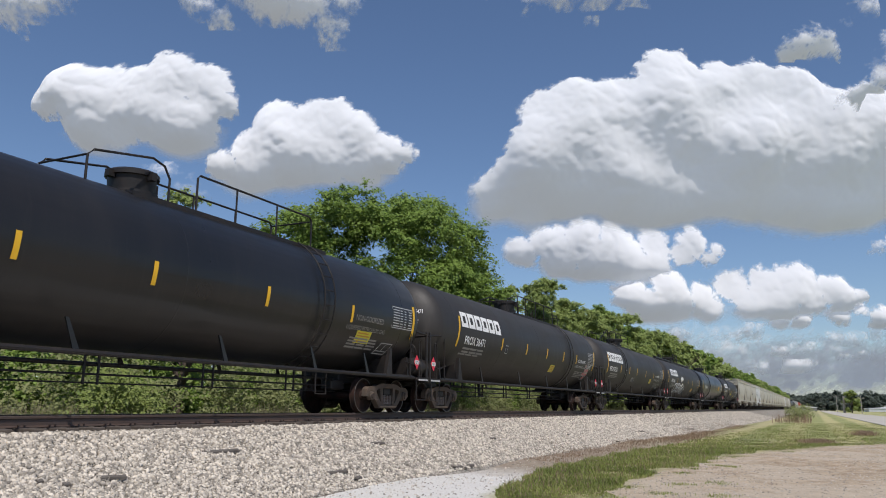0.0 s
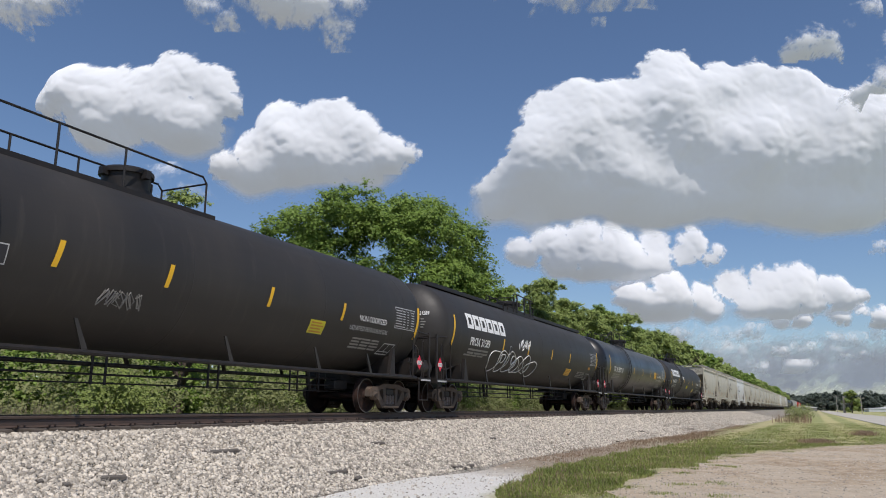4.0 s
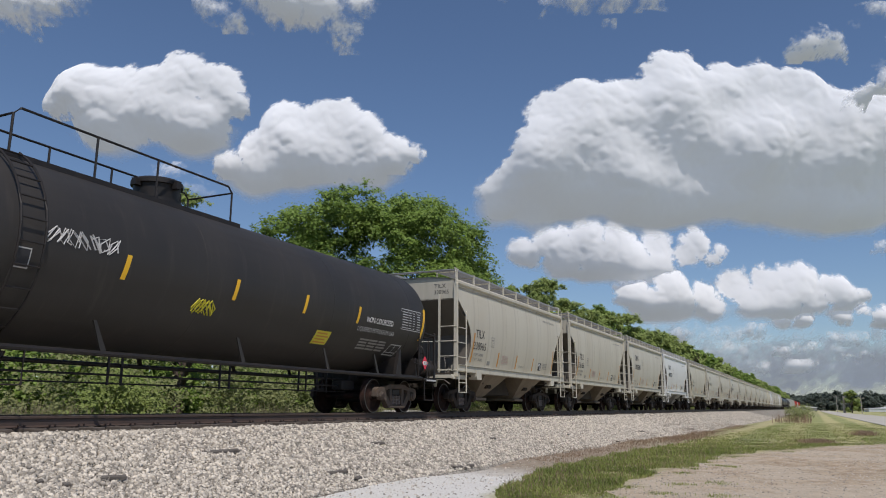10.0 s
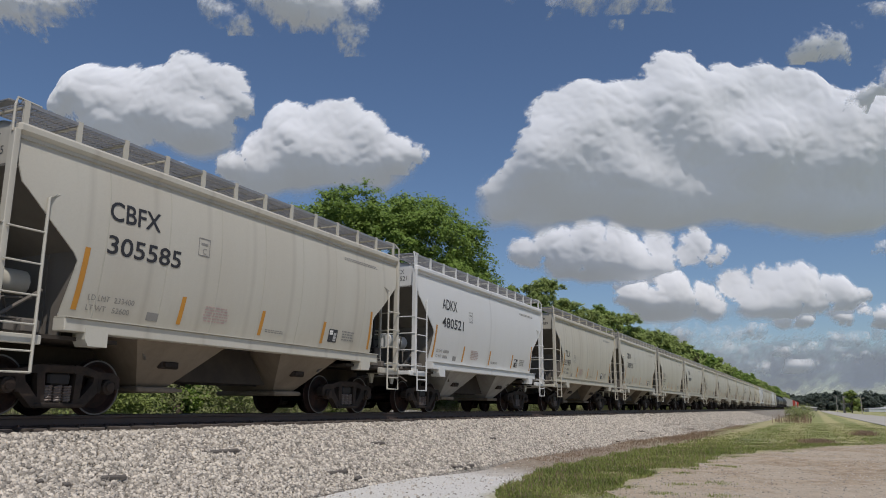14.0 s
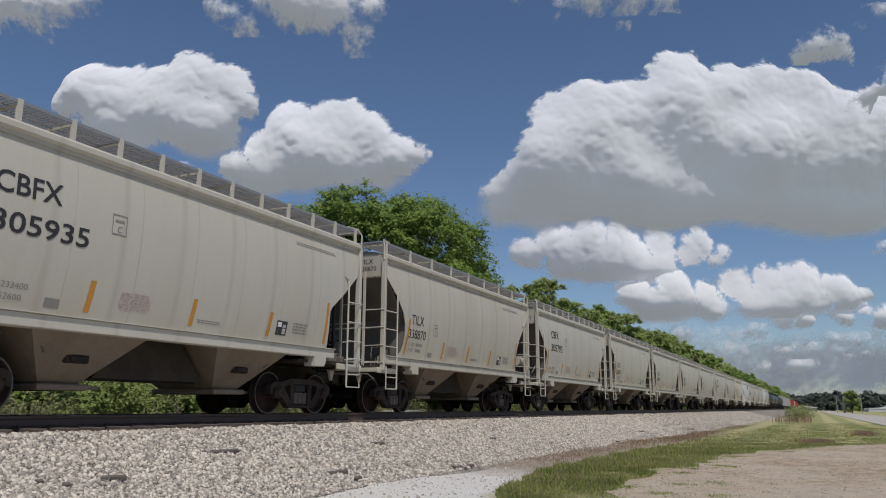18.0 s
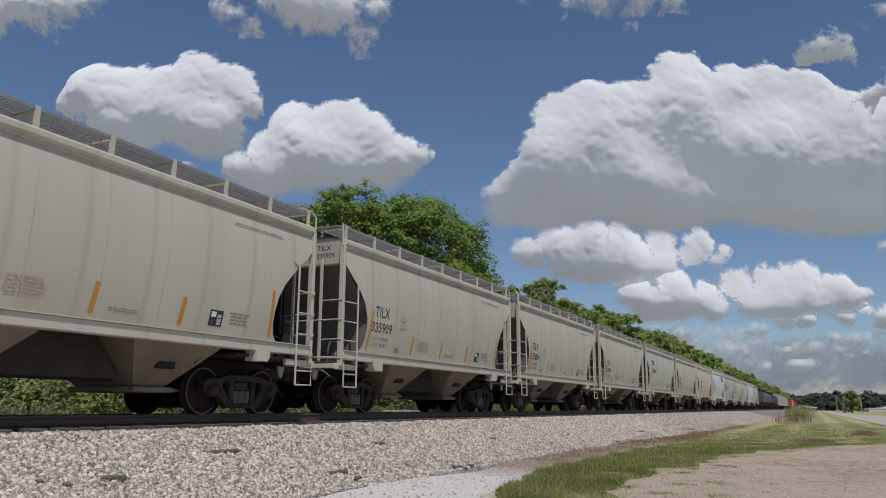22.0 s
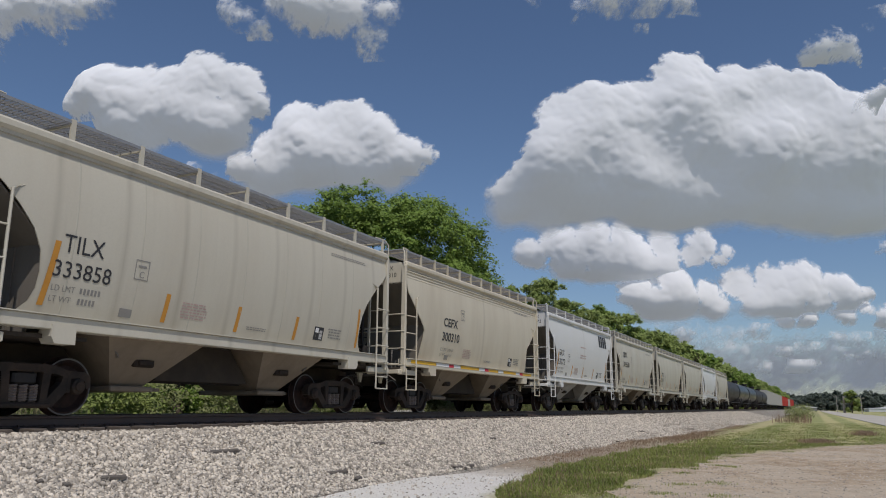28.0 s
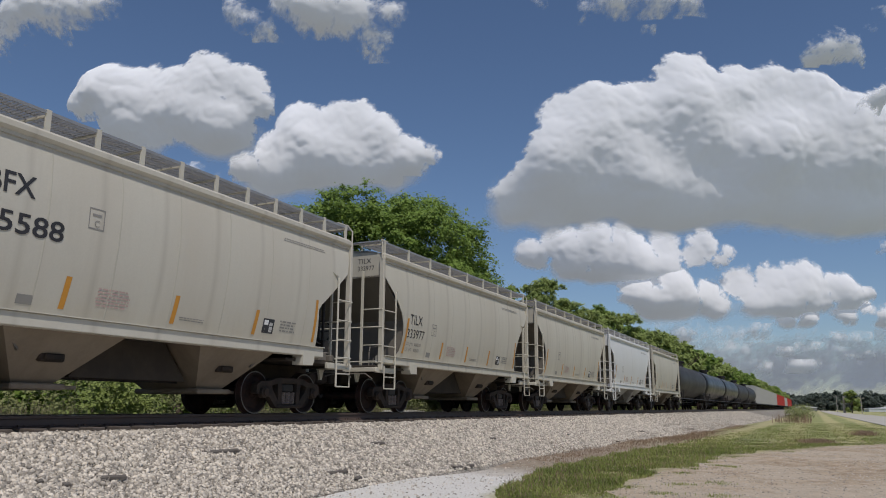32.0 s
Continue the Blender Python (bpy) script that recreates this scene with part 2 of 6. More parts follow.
def ground_material():
    m, nt, b = shell("ground")
    pos = put(nt, "ShaderNodeNewGeometry").outputs["Position"]
    xyz = put(nt, "ShaderNodeSeparateXYZ", {0: pos}).outputs
    wob = calc(nt, "MULTIPLY", calc(nt, "SUBTRACT", grain(nt, pos, 0.8, 6.0, 0.7), 0.5), 3.2)
    n1, n2, n3 = grain(nt, pos, 0.35, 5.0), grain(nt, pos, 3.0, 5.0), grain(nt, pos, 26.0, 4.0)
    grass = blend(nt, ramp(nt, n1, 0.35, 0.65), (0.210, 0.250, 0.070), (0.400, 0.400, 0.160))
    grass = blend(nt, calc(nt, "MULTIPLY", ramp(nt, n2, 0.45, 0.7), 0.6), grass, (0.28, 0.235, 0.135))
    bands = put(nt, "ShaderNodeTexWave", {"Vector": pos, "Scale": 0.10, "Distortion": 1.2, "Detail": 2.0}, bands_direction="Y").outputs["Fac"]
    grass = blend(nt, calc(nt, "MULTIPLY", ramp(nt, bands, 0.35, 0.75), 0.65), grass, (0.56, 0.49, 0.245))
    dirt = blend(nt, ramp(nt, n2, 0.40, 0.62), (0.56, 0.430, 0.290), (0.33, 0.230, 0.140))
    dirt = blend(nt, calc(nt, "MULTIPLY", ramp(nt, n1, 0.46, 0.60), 0.65), dirt, (0.62, 0.525, 0.405))
    clod = grain(nt, pos, 9.0, 6.0, 0.75)
    dirt = blend(nt, calc(nt, "MULTIPLY", ramp(nt, clod, 0.56, 0.68), 0.7), dirt, (0.22, 0.165, 0.105))
    dirt = blend(nt, calc(nt, "MULTIPLY", ramp(nt, n3, 0.5, 0.62), 0.75), dirt, (0.60, 0.52, 0.40))
    pale = blend(nt, ramp(nt, n3, 0.40, 0.75), (0.86, 0.835, 0.78), (0.62, 0.585, 0.53))
    away = calc(nt, "MAXIMUM", calc(nt, "SUBTRACT", xyz[0], 19.0), 0.0)
    edge = calc(nt, "SUBTRACT", 3.8, calc(nt, "MULTIPLY", calc(nt, "MULTIPLY", away, away), 0.0135))
    lot = ramp(nt, calc(nt, "ADD", calc(nt, "SUBTRACT", edge, xyz[1]), wob), -0.35, 0.35)
    rise = calc(nt, "MULTIPLY", calc(nt, "MINIMUM", calc(nt, "SUBTRACT", xyz[0], 13.6), 5.0), 0.18)
    fall = calc(nt, "MULTIPLY", calc(nt, "MAXIMUM", calc(nt, "SUBTRACT", xyz[0], 25.0), 0.0), 0.045)
    bank = calc(nt, "ADD", calc(nt, "SUBTRACT", rise, fall), 5.4)
    strip = ramp(nt, calc(nt, "ADD", calc(nt, "SUBTRACT", xyz[1], bank), calc(nt, "MULTIPLY", wob, 0.35)), -0.2, 0.3)
    earth = blend(nt, ramp(nt, n2, 0.35, 0.7), (0.42, 0.35, 0.265), (0.27, 0.205, 0.145))
    earth = blend(nt, ramp(nt, calc(nt, "ADD", xyz[0], calc(nt, "MULTIPLY", wob, 1.2)), 16.5, 20.5), pale, earth)
    earth = blend(nt, calc(nt, "MULTIPLY", ramp(nt, xyz[0], 30.0, 60.0), 0.8), earth, grass)
    col = blend(nt, lot, grass, dirt)
    col = blend(nt, strip, col, earth)
    # farmland behind and beyond the lot, mostly unseen; dark to cut light bounced up
    dim_field = calc(nt, "MAXIMUM", calc(nt, "SUBTRACT", 1.0, ramp(nt, xyz[1], -40.0, -22.0)), calc(nt, "SUBTRACT", 1.0, ramp(nt, xyz[0], -40.0, -22.0)))
    col = blend(nt, dim_field, col, blend(nt, ramp(nt, n1, 0.35, 0.65), (0.075, 0.095, 0.030), (0.14, 0.15, 0.06)))
    far = ramp(nt, xyz[1], 13.0, 15.0)
    col = blend(nt, far, col, (0.10, 0.09, 0.05))
    nt.links.new(col, b.inputs["Base Color"])
    b.inputs["Roughness"].default_value = 0.95
    bn = put(nt, "ShaderNodeBump", {"Height": calc(nt, "ADD", n3, clod), "Strength": 0.9, "Distance": 0.05})
    nt.links.new(bn.outputs[0], b.inputs["Normal"])


def ballast_material():
    m, nt, b = shell("ballast")
    pos = put(nt, "ShaderNodeNewGeometry").outputs["Position"]
    vor = put(nt, "ShaderNodeTexVoronoi", {"Vector": pos, "Scale": 17.0})
    hue = put(nt, "ShaderNodeSeparateColor", {0: vor.outputs["Color"]}).outputs[0]
    col = blend(nt, hue, (0.15, 0.13, 0.105), (0.46, 0.42, 0.355))
    gap = ramp(nt, vor.outputs["Distance"], 0.25, 0.62)
    big = grain(nt, pos, 0.7, 4.0)
    col = blend(nt, calc(nt, "MULTIPLY", ramp(nt, big, 0.5, 0.75), 0.35), col, (0.33, 0.28, 0.23))
    nt.links.new(col, b.inputs["Base Color"])
    b.inputs["Roughness"].default_value = 0.95
    bn = put(nt, "ShaderNodeBump", {"Height": calc(nt, "SUBTRACT", 1.0, gap), "Strength": 0.9, "Distance": 0.04})
    nt.links.new(bn.outputs[0], b.inputs["Normal"])


def cloud_material():
    m, nt, b = shell("cloud")
    dens = put(nt, "ShaderNodeAttribute", attribute_name="thickness").outputs["Fac"]
    pos = put(nt, "ShaderNodeTexCoord").outputs["Object"]
    wisp = calc(nt, "SUBTRACT", grain(nt, pos, 0.016, 7.0, 0.68), 0.5)
    torn = calc(nt, "MULTIPLY", wisp, calc(nt, "SUBTRACT", 1.15, dens))
    a = ramp(nt, calc(nt, "ADD", dens, calc(nt, "MULTIPLY", torn, 0.7)), 0.02, 0.80)
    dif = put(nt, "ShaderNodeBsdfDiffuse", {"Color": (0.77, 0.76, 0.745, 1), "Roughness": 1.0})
    # bluish emission stands in for sunlight scattered inside the cloud
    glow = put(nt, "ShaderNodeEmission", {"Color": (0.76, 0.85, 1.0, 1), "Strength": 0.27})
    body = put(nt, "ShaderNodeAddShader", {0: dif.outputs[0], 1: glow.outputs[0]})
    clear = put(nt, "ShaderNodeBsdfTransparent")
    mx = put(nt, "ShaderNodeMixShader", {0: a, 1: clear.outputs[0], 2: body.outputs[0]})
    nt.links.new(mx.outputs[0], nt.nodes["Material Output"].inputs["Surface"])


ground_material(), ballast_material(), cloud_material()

# ---- geometry helpers ----
class Geo:
    """Vertices and faces gathered for one mesh."""

    def __init__(self):
        self.v, self.f = [], []

    def add(self, verts, faces):
        k = len(self.v)
        self.v += [tuple(p) for p in verts]
        self.f += [tuple(i + k for i in fc) for fc in faces]
        return self

    def box(self, x0, x1, y0, y1, z0, z1, c=0.0):
        """A box, with chamfered upright and level edges when c is given."""
        if not c:
            v = [(x, y, z) for x in (x0, x1) for y in (y0, y1) for z in (z0, z1)]
            return self.add(v, [(0, 1, 3, 2), (4, 6, 7, 5), (0, 4, 5, 1), (2, 3, 7, 6), (0, 2, 6, 4), (1, 5, 7, 3)])
        rings = []
        for z, d in ((z0, c), (z0 + c, 0), (z1 - c, 0), (z1, c)):
            a, b, e, g = x0 + d, x1 - d, y0 + d, y1 - d
            k = c
            rings.append([(a + k, e, z), (b - k, e, z), (b, e + k, z), (b, g - k, z), (b - k, g, z), (a + k, g, z), (a, g - k, z), (a, e + k, z)])
        return self.loft(rings, True)

    def loft(self, rings, caps=True, closed=True):
        n = len(rings[0])
        v = [p for r in rings for p in r]
        f = []
        for i in range(len(rings) - 1):
            for j in range(n if closed else n - 1):
                a, b = i * n + j, i * n + (j + 1) % n
                f.append((a, b, b + n, a + n))
        if caps:
            f += [tuple(range(n - 1, -1, -1)), tuple(range(len(v) - n, len(v)))]
        return self.add(v, f)

    def rod(self, p, q, r, n=8, r2=None):
        return self.tube([p, q], r, n, r2)

    def tube(self, path, r, n=8, r2=None):
        """A round bar along a path of points."""
        pts = [Vector(p) for p in path]
        rings = []
        up = Vector((0, 0, 1))
        for i, p in enumerate(pts):
            d = (pts[min(i + 1, len(pts) - 1)] - pts[max(i - 1, 0)]).normalized()
            s = d.cross(up if abs(d.z) < 0.95 else Vector((1, 0, 0))).normalized()
            t = s.cross(d)
            rr = r if r2 is None else r + (r2 - r) * i / (len(pts) - 1)
            rings.append([p + rr * (math.cos(a) * s + math.sin(a) * t) for a in (2 * math.pi * k / n for k in range(n))])
        return self.loft(rings)

    def prism(self, poly, y0, y1):
        """A polygon in x and z, made solid from y0 to y1."""
        return self.loft([[(x, y0, z) for x, z in poly], [(x, y1, z) for x, z in poly]])

    def lathe(self, prof, cx, cz, n=32):
        """A profile of (y, radius) turned about the y axis through cx, cz."""
        rings = [[(cx + r * math.cos(a), y, cz + r * math.sin(a)) for a in (2 * math.pi * k / n for k in range(n))] for y, r in prof]
        return self.loft(rings)

    def mesh(self, name, material, smooth=False):
        me = bpy.data.meshes.new(name)
        me.from_pydata(self.v, [], self.f)
        me.materials.append(MATS[material])
        if smooth:
            me.shade_smooth()
        bm = bmesh.new()
        bm.from_mesh(me)
        bmesh.ops.recalc_face_normals(bm, faces=bm.faces)
        if smooth:
            for e in bm.edges:
                if len(e.link_faces) == 2 and e.calc_face_angle(0) > 0.7:
                    e.smooth = False
        bm.to_mesh(me)
        bm.free()
        return me


MADE = {}


def cached(key, make):
    if key not in MADE:
        MADE[key] = make()
    return MADE[key]


def part(name, me, parent, label="", at=(0, 0, 0)):
    """Links a mesh as one part under a thing or a part."""
    ob = new(name, me)
    ob.parent = parent
    ob.location = at
    if label:
        ob["label"] = label
    return ob


def solid(name, geo, material, parent, label="", at=(0, 0, 0), key=None, smooth=False):
    """A part from a function that fills a Geo; the same key shares the mesh."""
    def make():
        g = Geo()
        geo(g)
        return g.mesh(name, material, smooth)
    return part(name, cached((key or name, material), make) if key else make(), parent, label, at)


def thing(name, label, category, group="", at=(0, 0, 0)):
    return tagged(new(name), label, category, group)


def letters(text, height, width=None, bold=0.0):
    """Flat letters as points and faces: x to the right, y up, from the lower left corner."""
    def make():
        cu = bpy.data.curves.new("letters", "FONT")
        cu.body, cu.size, cu.offset, cu.resolution_u = text, 1.0, bold, 3
        ob = bpy.data.objects.new("letters", cu)
        scene.collection.objects.link(ob)
        bpy.context.view_layer.update()
        me = bpy.data.meshes.new_from_object(ob.evaluated_get(bpy.context.evaluated_depsgraph_get()))
        v = np.array([p.co[:] for p in me.vertices])
        f = [tuple(p.vertices) for p in me.polygons]
        bpy.data.objects.remove(ob)
        return v, f
    v, f = cached(("letters", text, bold), make)
    w = v.copy()
    w[:, 0] -= w[:, 0].min()
    w[:, 1] -= w[:, 1].min()
    s = height / w[:, 1].max()
    w *= s
    if width:
        w[:, 0] *= width / w[:, 0].max()
    return w, f


# ---- running gear shared by all cars ----
WHEEL_R = 0.457


def truck_parts(car, x, detail=True, iron="truck_iron"):
    """A two-axle freight truck with its centre at x: frames and springs, and two wheelsets that roll."""
    truck = new("truck")
    truck.parent, truck.location = car, (x, 0, 0)

    def frame_side(g, y):
        y0, y1 = y - 0.085, y + 0.075
        for s in (-1, 1):
            # arched top member out to the bearing, the slanting strut, the inner column and the pedestal lip
            g.prism([(s * px, pz) for px, pz in ((0.24, 0.79), (0.46, 0.77), (0.70, 0.70), (1.00, 0.69), (1.12, 0.62), (1.14, 0.44), (1.05, 0.42), (1.03, 0.54), (0.92, 0.585), (0.72, 0.575), (0.50, 0.64), (0.24, 0.66))][::s], y0, y1)
            g.prism([(s * px, pz) for px, pz in ((0.78, 0.62), (0.76, 0.42), (0.46, 0.13), (0.24, 0.13), (0.24, 0.22), (0.37, 0.26), (0.60, 0.52), (0.62, 0.62))][::s], y0 + 0.005, y1 - 0.005)
            g.prism([(s * px, pz) for px, pz in ((0.42, 0.72), (0.28, 0.72), (0.25, 0.18), (0.37, 0.20))][::s], y0 + 0.012, y1 - 0.012)
            g.box(*sorted((s * 0.70, s * 0.76)), y0, y1, 0.36, 0.60)
        g.box(-0.26, 0.26, y0, y1, 0.66, 0.79, 0.02)
        g.box(-0.44, 0.44, y0 - 0.02, y1 + 0.015, 0.12, 0.205, 0.025)

    def springs(g):
        for k in (-0.17, 0.0, 0.17):
            pts = []
            for i in range(43):
                a = i * 2 * math.pi / 7
                pts.append((k + 0.062 * math.cos(a), 0.062 * math.sin(a), 0.21 + 0.25 * i / 42))
            g.tube(pts, 0.02, 5)

    def bolster(g):
        g.box(-0.20, 0.20, -1.05, 1.05, 0.47, 0.66, 0.03)
        g.box(-0.26, 0.26, -0.55, 0.55, 0.62, 0.80, 0.03)

    def cap(g):
        g.lathe([(-0.10, 0.02), (-0.10, 0.075), (-0.07, 0.085), (-0.06, 0.12), (0.0, 0.125), (0.06, 0.125)], 0, 0, 14)

    if detail:
        for s in (-1, 1):
            solid("side_frame", lambda g: frame_side(g, 0), iron, truck, "rust-brown cast side frame", (0, s * 1.0, 0), "side_frame")
            solid("spring_group", springs, "spring_steel", truck, "coil springs", (0, s * 1.0, 0), "springs")
            for e in (-1, 1):
                solid("bearing_cap", cap, iron, truck, "", (e * 0.89, s * 1.06, WHEEL_R), ("bearing_cap", s) if s < 0 else "bearing_cap")
        solid("bolster", bolster, "black_iron", truck, "", (0, 0, 0), "bolster")
        solid("brake_beam", lambda g: (g.box(-0.36, -0.30, -0.7, 0.7, 0.30, 0.38, 0.01), g.box(0.30, 0.36, -0.7, 0.7, 0.30, 0.38, 0.01)), "black_iron", truck, "", (0, 0, 0), "brake_beam")
    else:
        solid("side_frame", lambda g: (g.box(-1.05, 1.05, -1.06, -0.94, 0.45, 0.68), g.box(-0.4, 0.4, -1.06, -0.94, 0.15, 0.45), g.box(-0.2, 0.2, -1, 1, 0.4, 0.7)), "truck_iron", truck, "", (0, 0, 0), "far_frame")

    def wheel(g):
        g.lathe([(-0.07, 0.03), (-0.07, 0.11), (-0.02, 0.14), (0.0, 0.34), (-0.045, 0.385), (-0.07, 0.40), (-0.07, 0.452), (-0.06, 0.457), (0.045, 0.462),
                 (0.052, 0.487), (0.07, 0.487), (0.07, 0.40), (0.03, 0.36), (0.05, 0.13), (0.08, 0.03)], 0, 0, 36)
    sets = []
    for e in (-1, 1):
        ws = new("wheelset")
        ws.parent, ws.location = car, (x + e * 0.889, 0, WHEEL_R)
        for s in (-1, 1):
            w = solid("wheel", wheel if s < 0 else (lambda g: wheel(g)), "wheel_steel", ws, "brown steel wheel with a bright rim", (0, s * 0.76, 0), "wheel", True)
            if s > 0:
                w.rotation_euler = (0, 0, math.pi)
            if detail:
                solid("rim", lambda g: g.loft([[(r * math.cos(t), y, r * math.sin(t)) for t in (2 * math.pi * k / 36 for k in range(36))] for y, r in ((-0.0705, 0.428), (-0.073, 0.430), (-0.073, 0.452), (-0.0705, 0.4545))], False), "tread_steel", w, "", (0, 0, 0), "rim", True)
        solid("axle", lambda g: g.tube([(0, -1.0, 0), (0, 1.0, 0)], 0.085, 12), "wheel_steel", ws, "", (0, 0, 0), "axle", True)
        sets.append((ws, x + e * 0.889))
    return sets


def coupler_parts(car, x, s, material="truck_iron"):
    """The coupler and air hose at the end x; s is the way out of the car."""
    solid("coupler", lambda g: (g.box(-0.45, 0.15, -0.09, 0.09, 0.78, 0.95, 0.02), g.box(0.1, 0.42, -0.17, 0.17, 0.72, 1.02, 0.05), g.box(-0.55, -0.35, -0.2, 0.2, 0.7, 1.03, 0.03)),
          material, car, "rusty knuckle coupler", (x, 0, 0), "coupler").rotation_euler = (0, 0, 0 if s > 0 else math.pi)
    solid("air_hose", lambda g: g.tube([(0, -0.35, 0.75), (0.15, -0.38, 0.55), (0.35, -0.36, 0.38), (0.5, -0.3, 0.45)], 0.03, 6), "black_iron", car, "black rubber air hose", (x, 0, 0), "air_hose", True).rotation_euler = (0, 0, 0 if s > 0 else math.pi)


# ---- covered hopper car ----
H_LEN, H_BODY = 12.78, 11.30


def hopper_side_lat(z):
    """How far the bulging side stands from the centre line at a height."""
    k = (z - 3.1) / (1.65 if z < 3.1 else 1.1)
    return 1.622 - (0.22 if z < 3.1 else 0.12) * k * k


def hopper_mark(car, style, text, x, z, h, width=None, material="black_mark", bold=0.0, slot=None):
    w, f = letters(text, h, width, bold)
    v = [(x + p[0], -hopper_side_lat(z + p[1]) - 0.008, z + p[1]) for p in w]
    part("lettering", Geo().add(v, f).mesh("lettering", material), car, "painted lettering " + text)


def hopper_bars(car, name, x, z, w, h, rows, material):
    """Rows of unreadable small print as bars, one for each word."""
    def make():
        g = Geo()
        r = random.Random(rows * 31 + int(x * 100))
        for i in range(rows):
            zz = z - i * h * 2.0
            y0, y1 = -hopper_side_lat(zz) - 0.006, -hopper_side_lat(zz + h) - 0.006
            a, stop = x + r.uniform(0, 0.08) * w, x + w * r.uniform(0.86, 1.0)
            while a < stop:
                b = min(stop, a + h * r.uniform(1.6, 5.0))
                g.add([(a, y0, zz), (b, y0, zz), (b, y1, zz + h), (a, y1, zz + h)], [(0, 1, 2, 3)])
                a = b + h * 0.9
        return g.mesh(name, material)
    part(name, cached((name, x, z, w, h, rows, material), make), car)


def hopper_patch(car, name, x, z, w, h, material, label="", lean=0.0):
    def make():
        g = Geo()
        n = 4
        for k in range(n):
            z0, z1 = z + h * k / n, z + h * (k + 1) / n
            y0, y1 = -hopper_side_lat(z0) - 0.005, -hopper_side_lat(z1) - 0.005
            a, b = lean * k / n, lean * (k + 1) / n
            g.add([(x + a, y0, z0), (x + w + a, y0, z0), (x + w + b, y1, z1), (x + b, y1, z1)], [(0, 1, 2, 3)])
        return g.mesh(name, material)
    part(name, cached((name, x, z, w, h, material, lean), make), car, label)


def hopper_outline(style):
    """The side sheet's curved ends: points of u from the body's end, and height."""
    if style == "round":
        pts = [(0.03, 3.60), (0.22, 3.42), (0.48, 3.22), (0.72, 3.0), (0.98, 2.72), (1.14, 2.42), (1.20, 2.12), (1.19, 1.85), (1.12, 1.66), (0.98, 1.52), (0.72, 1.45)]
    else:
        pts = [(0.05, 3.58), (0.12, 3.34), (0.28, 3.20), (0.70, 2.82), (1.12, 2.47), (1.20, 2.36), (1.18, 2.20), (1.13, 1.90), (1.09, 1.60), (1.08, 1.45)]
    return pts


WEIGHTS = {"305585": ("233400", "52600"), "305935": ("233400", "52600"), "53272": ("232500", "53500"), "300310": ("232400", "53600")}


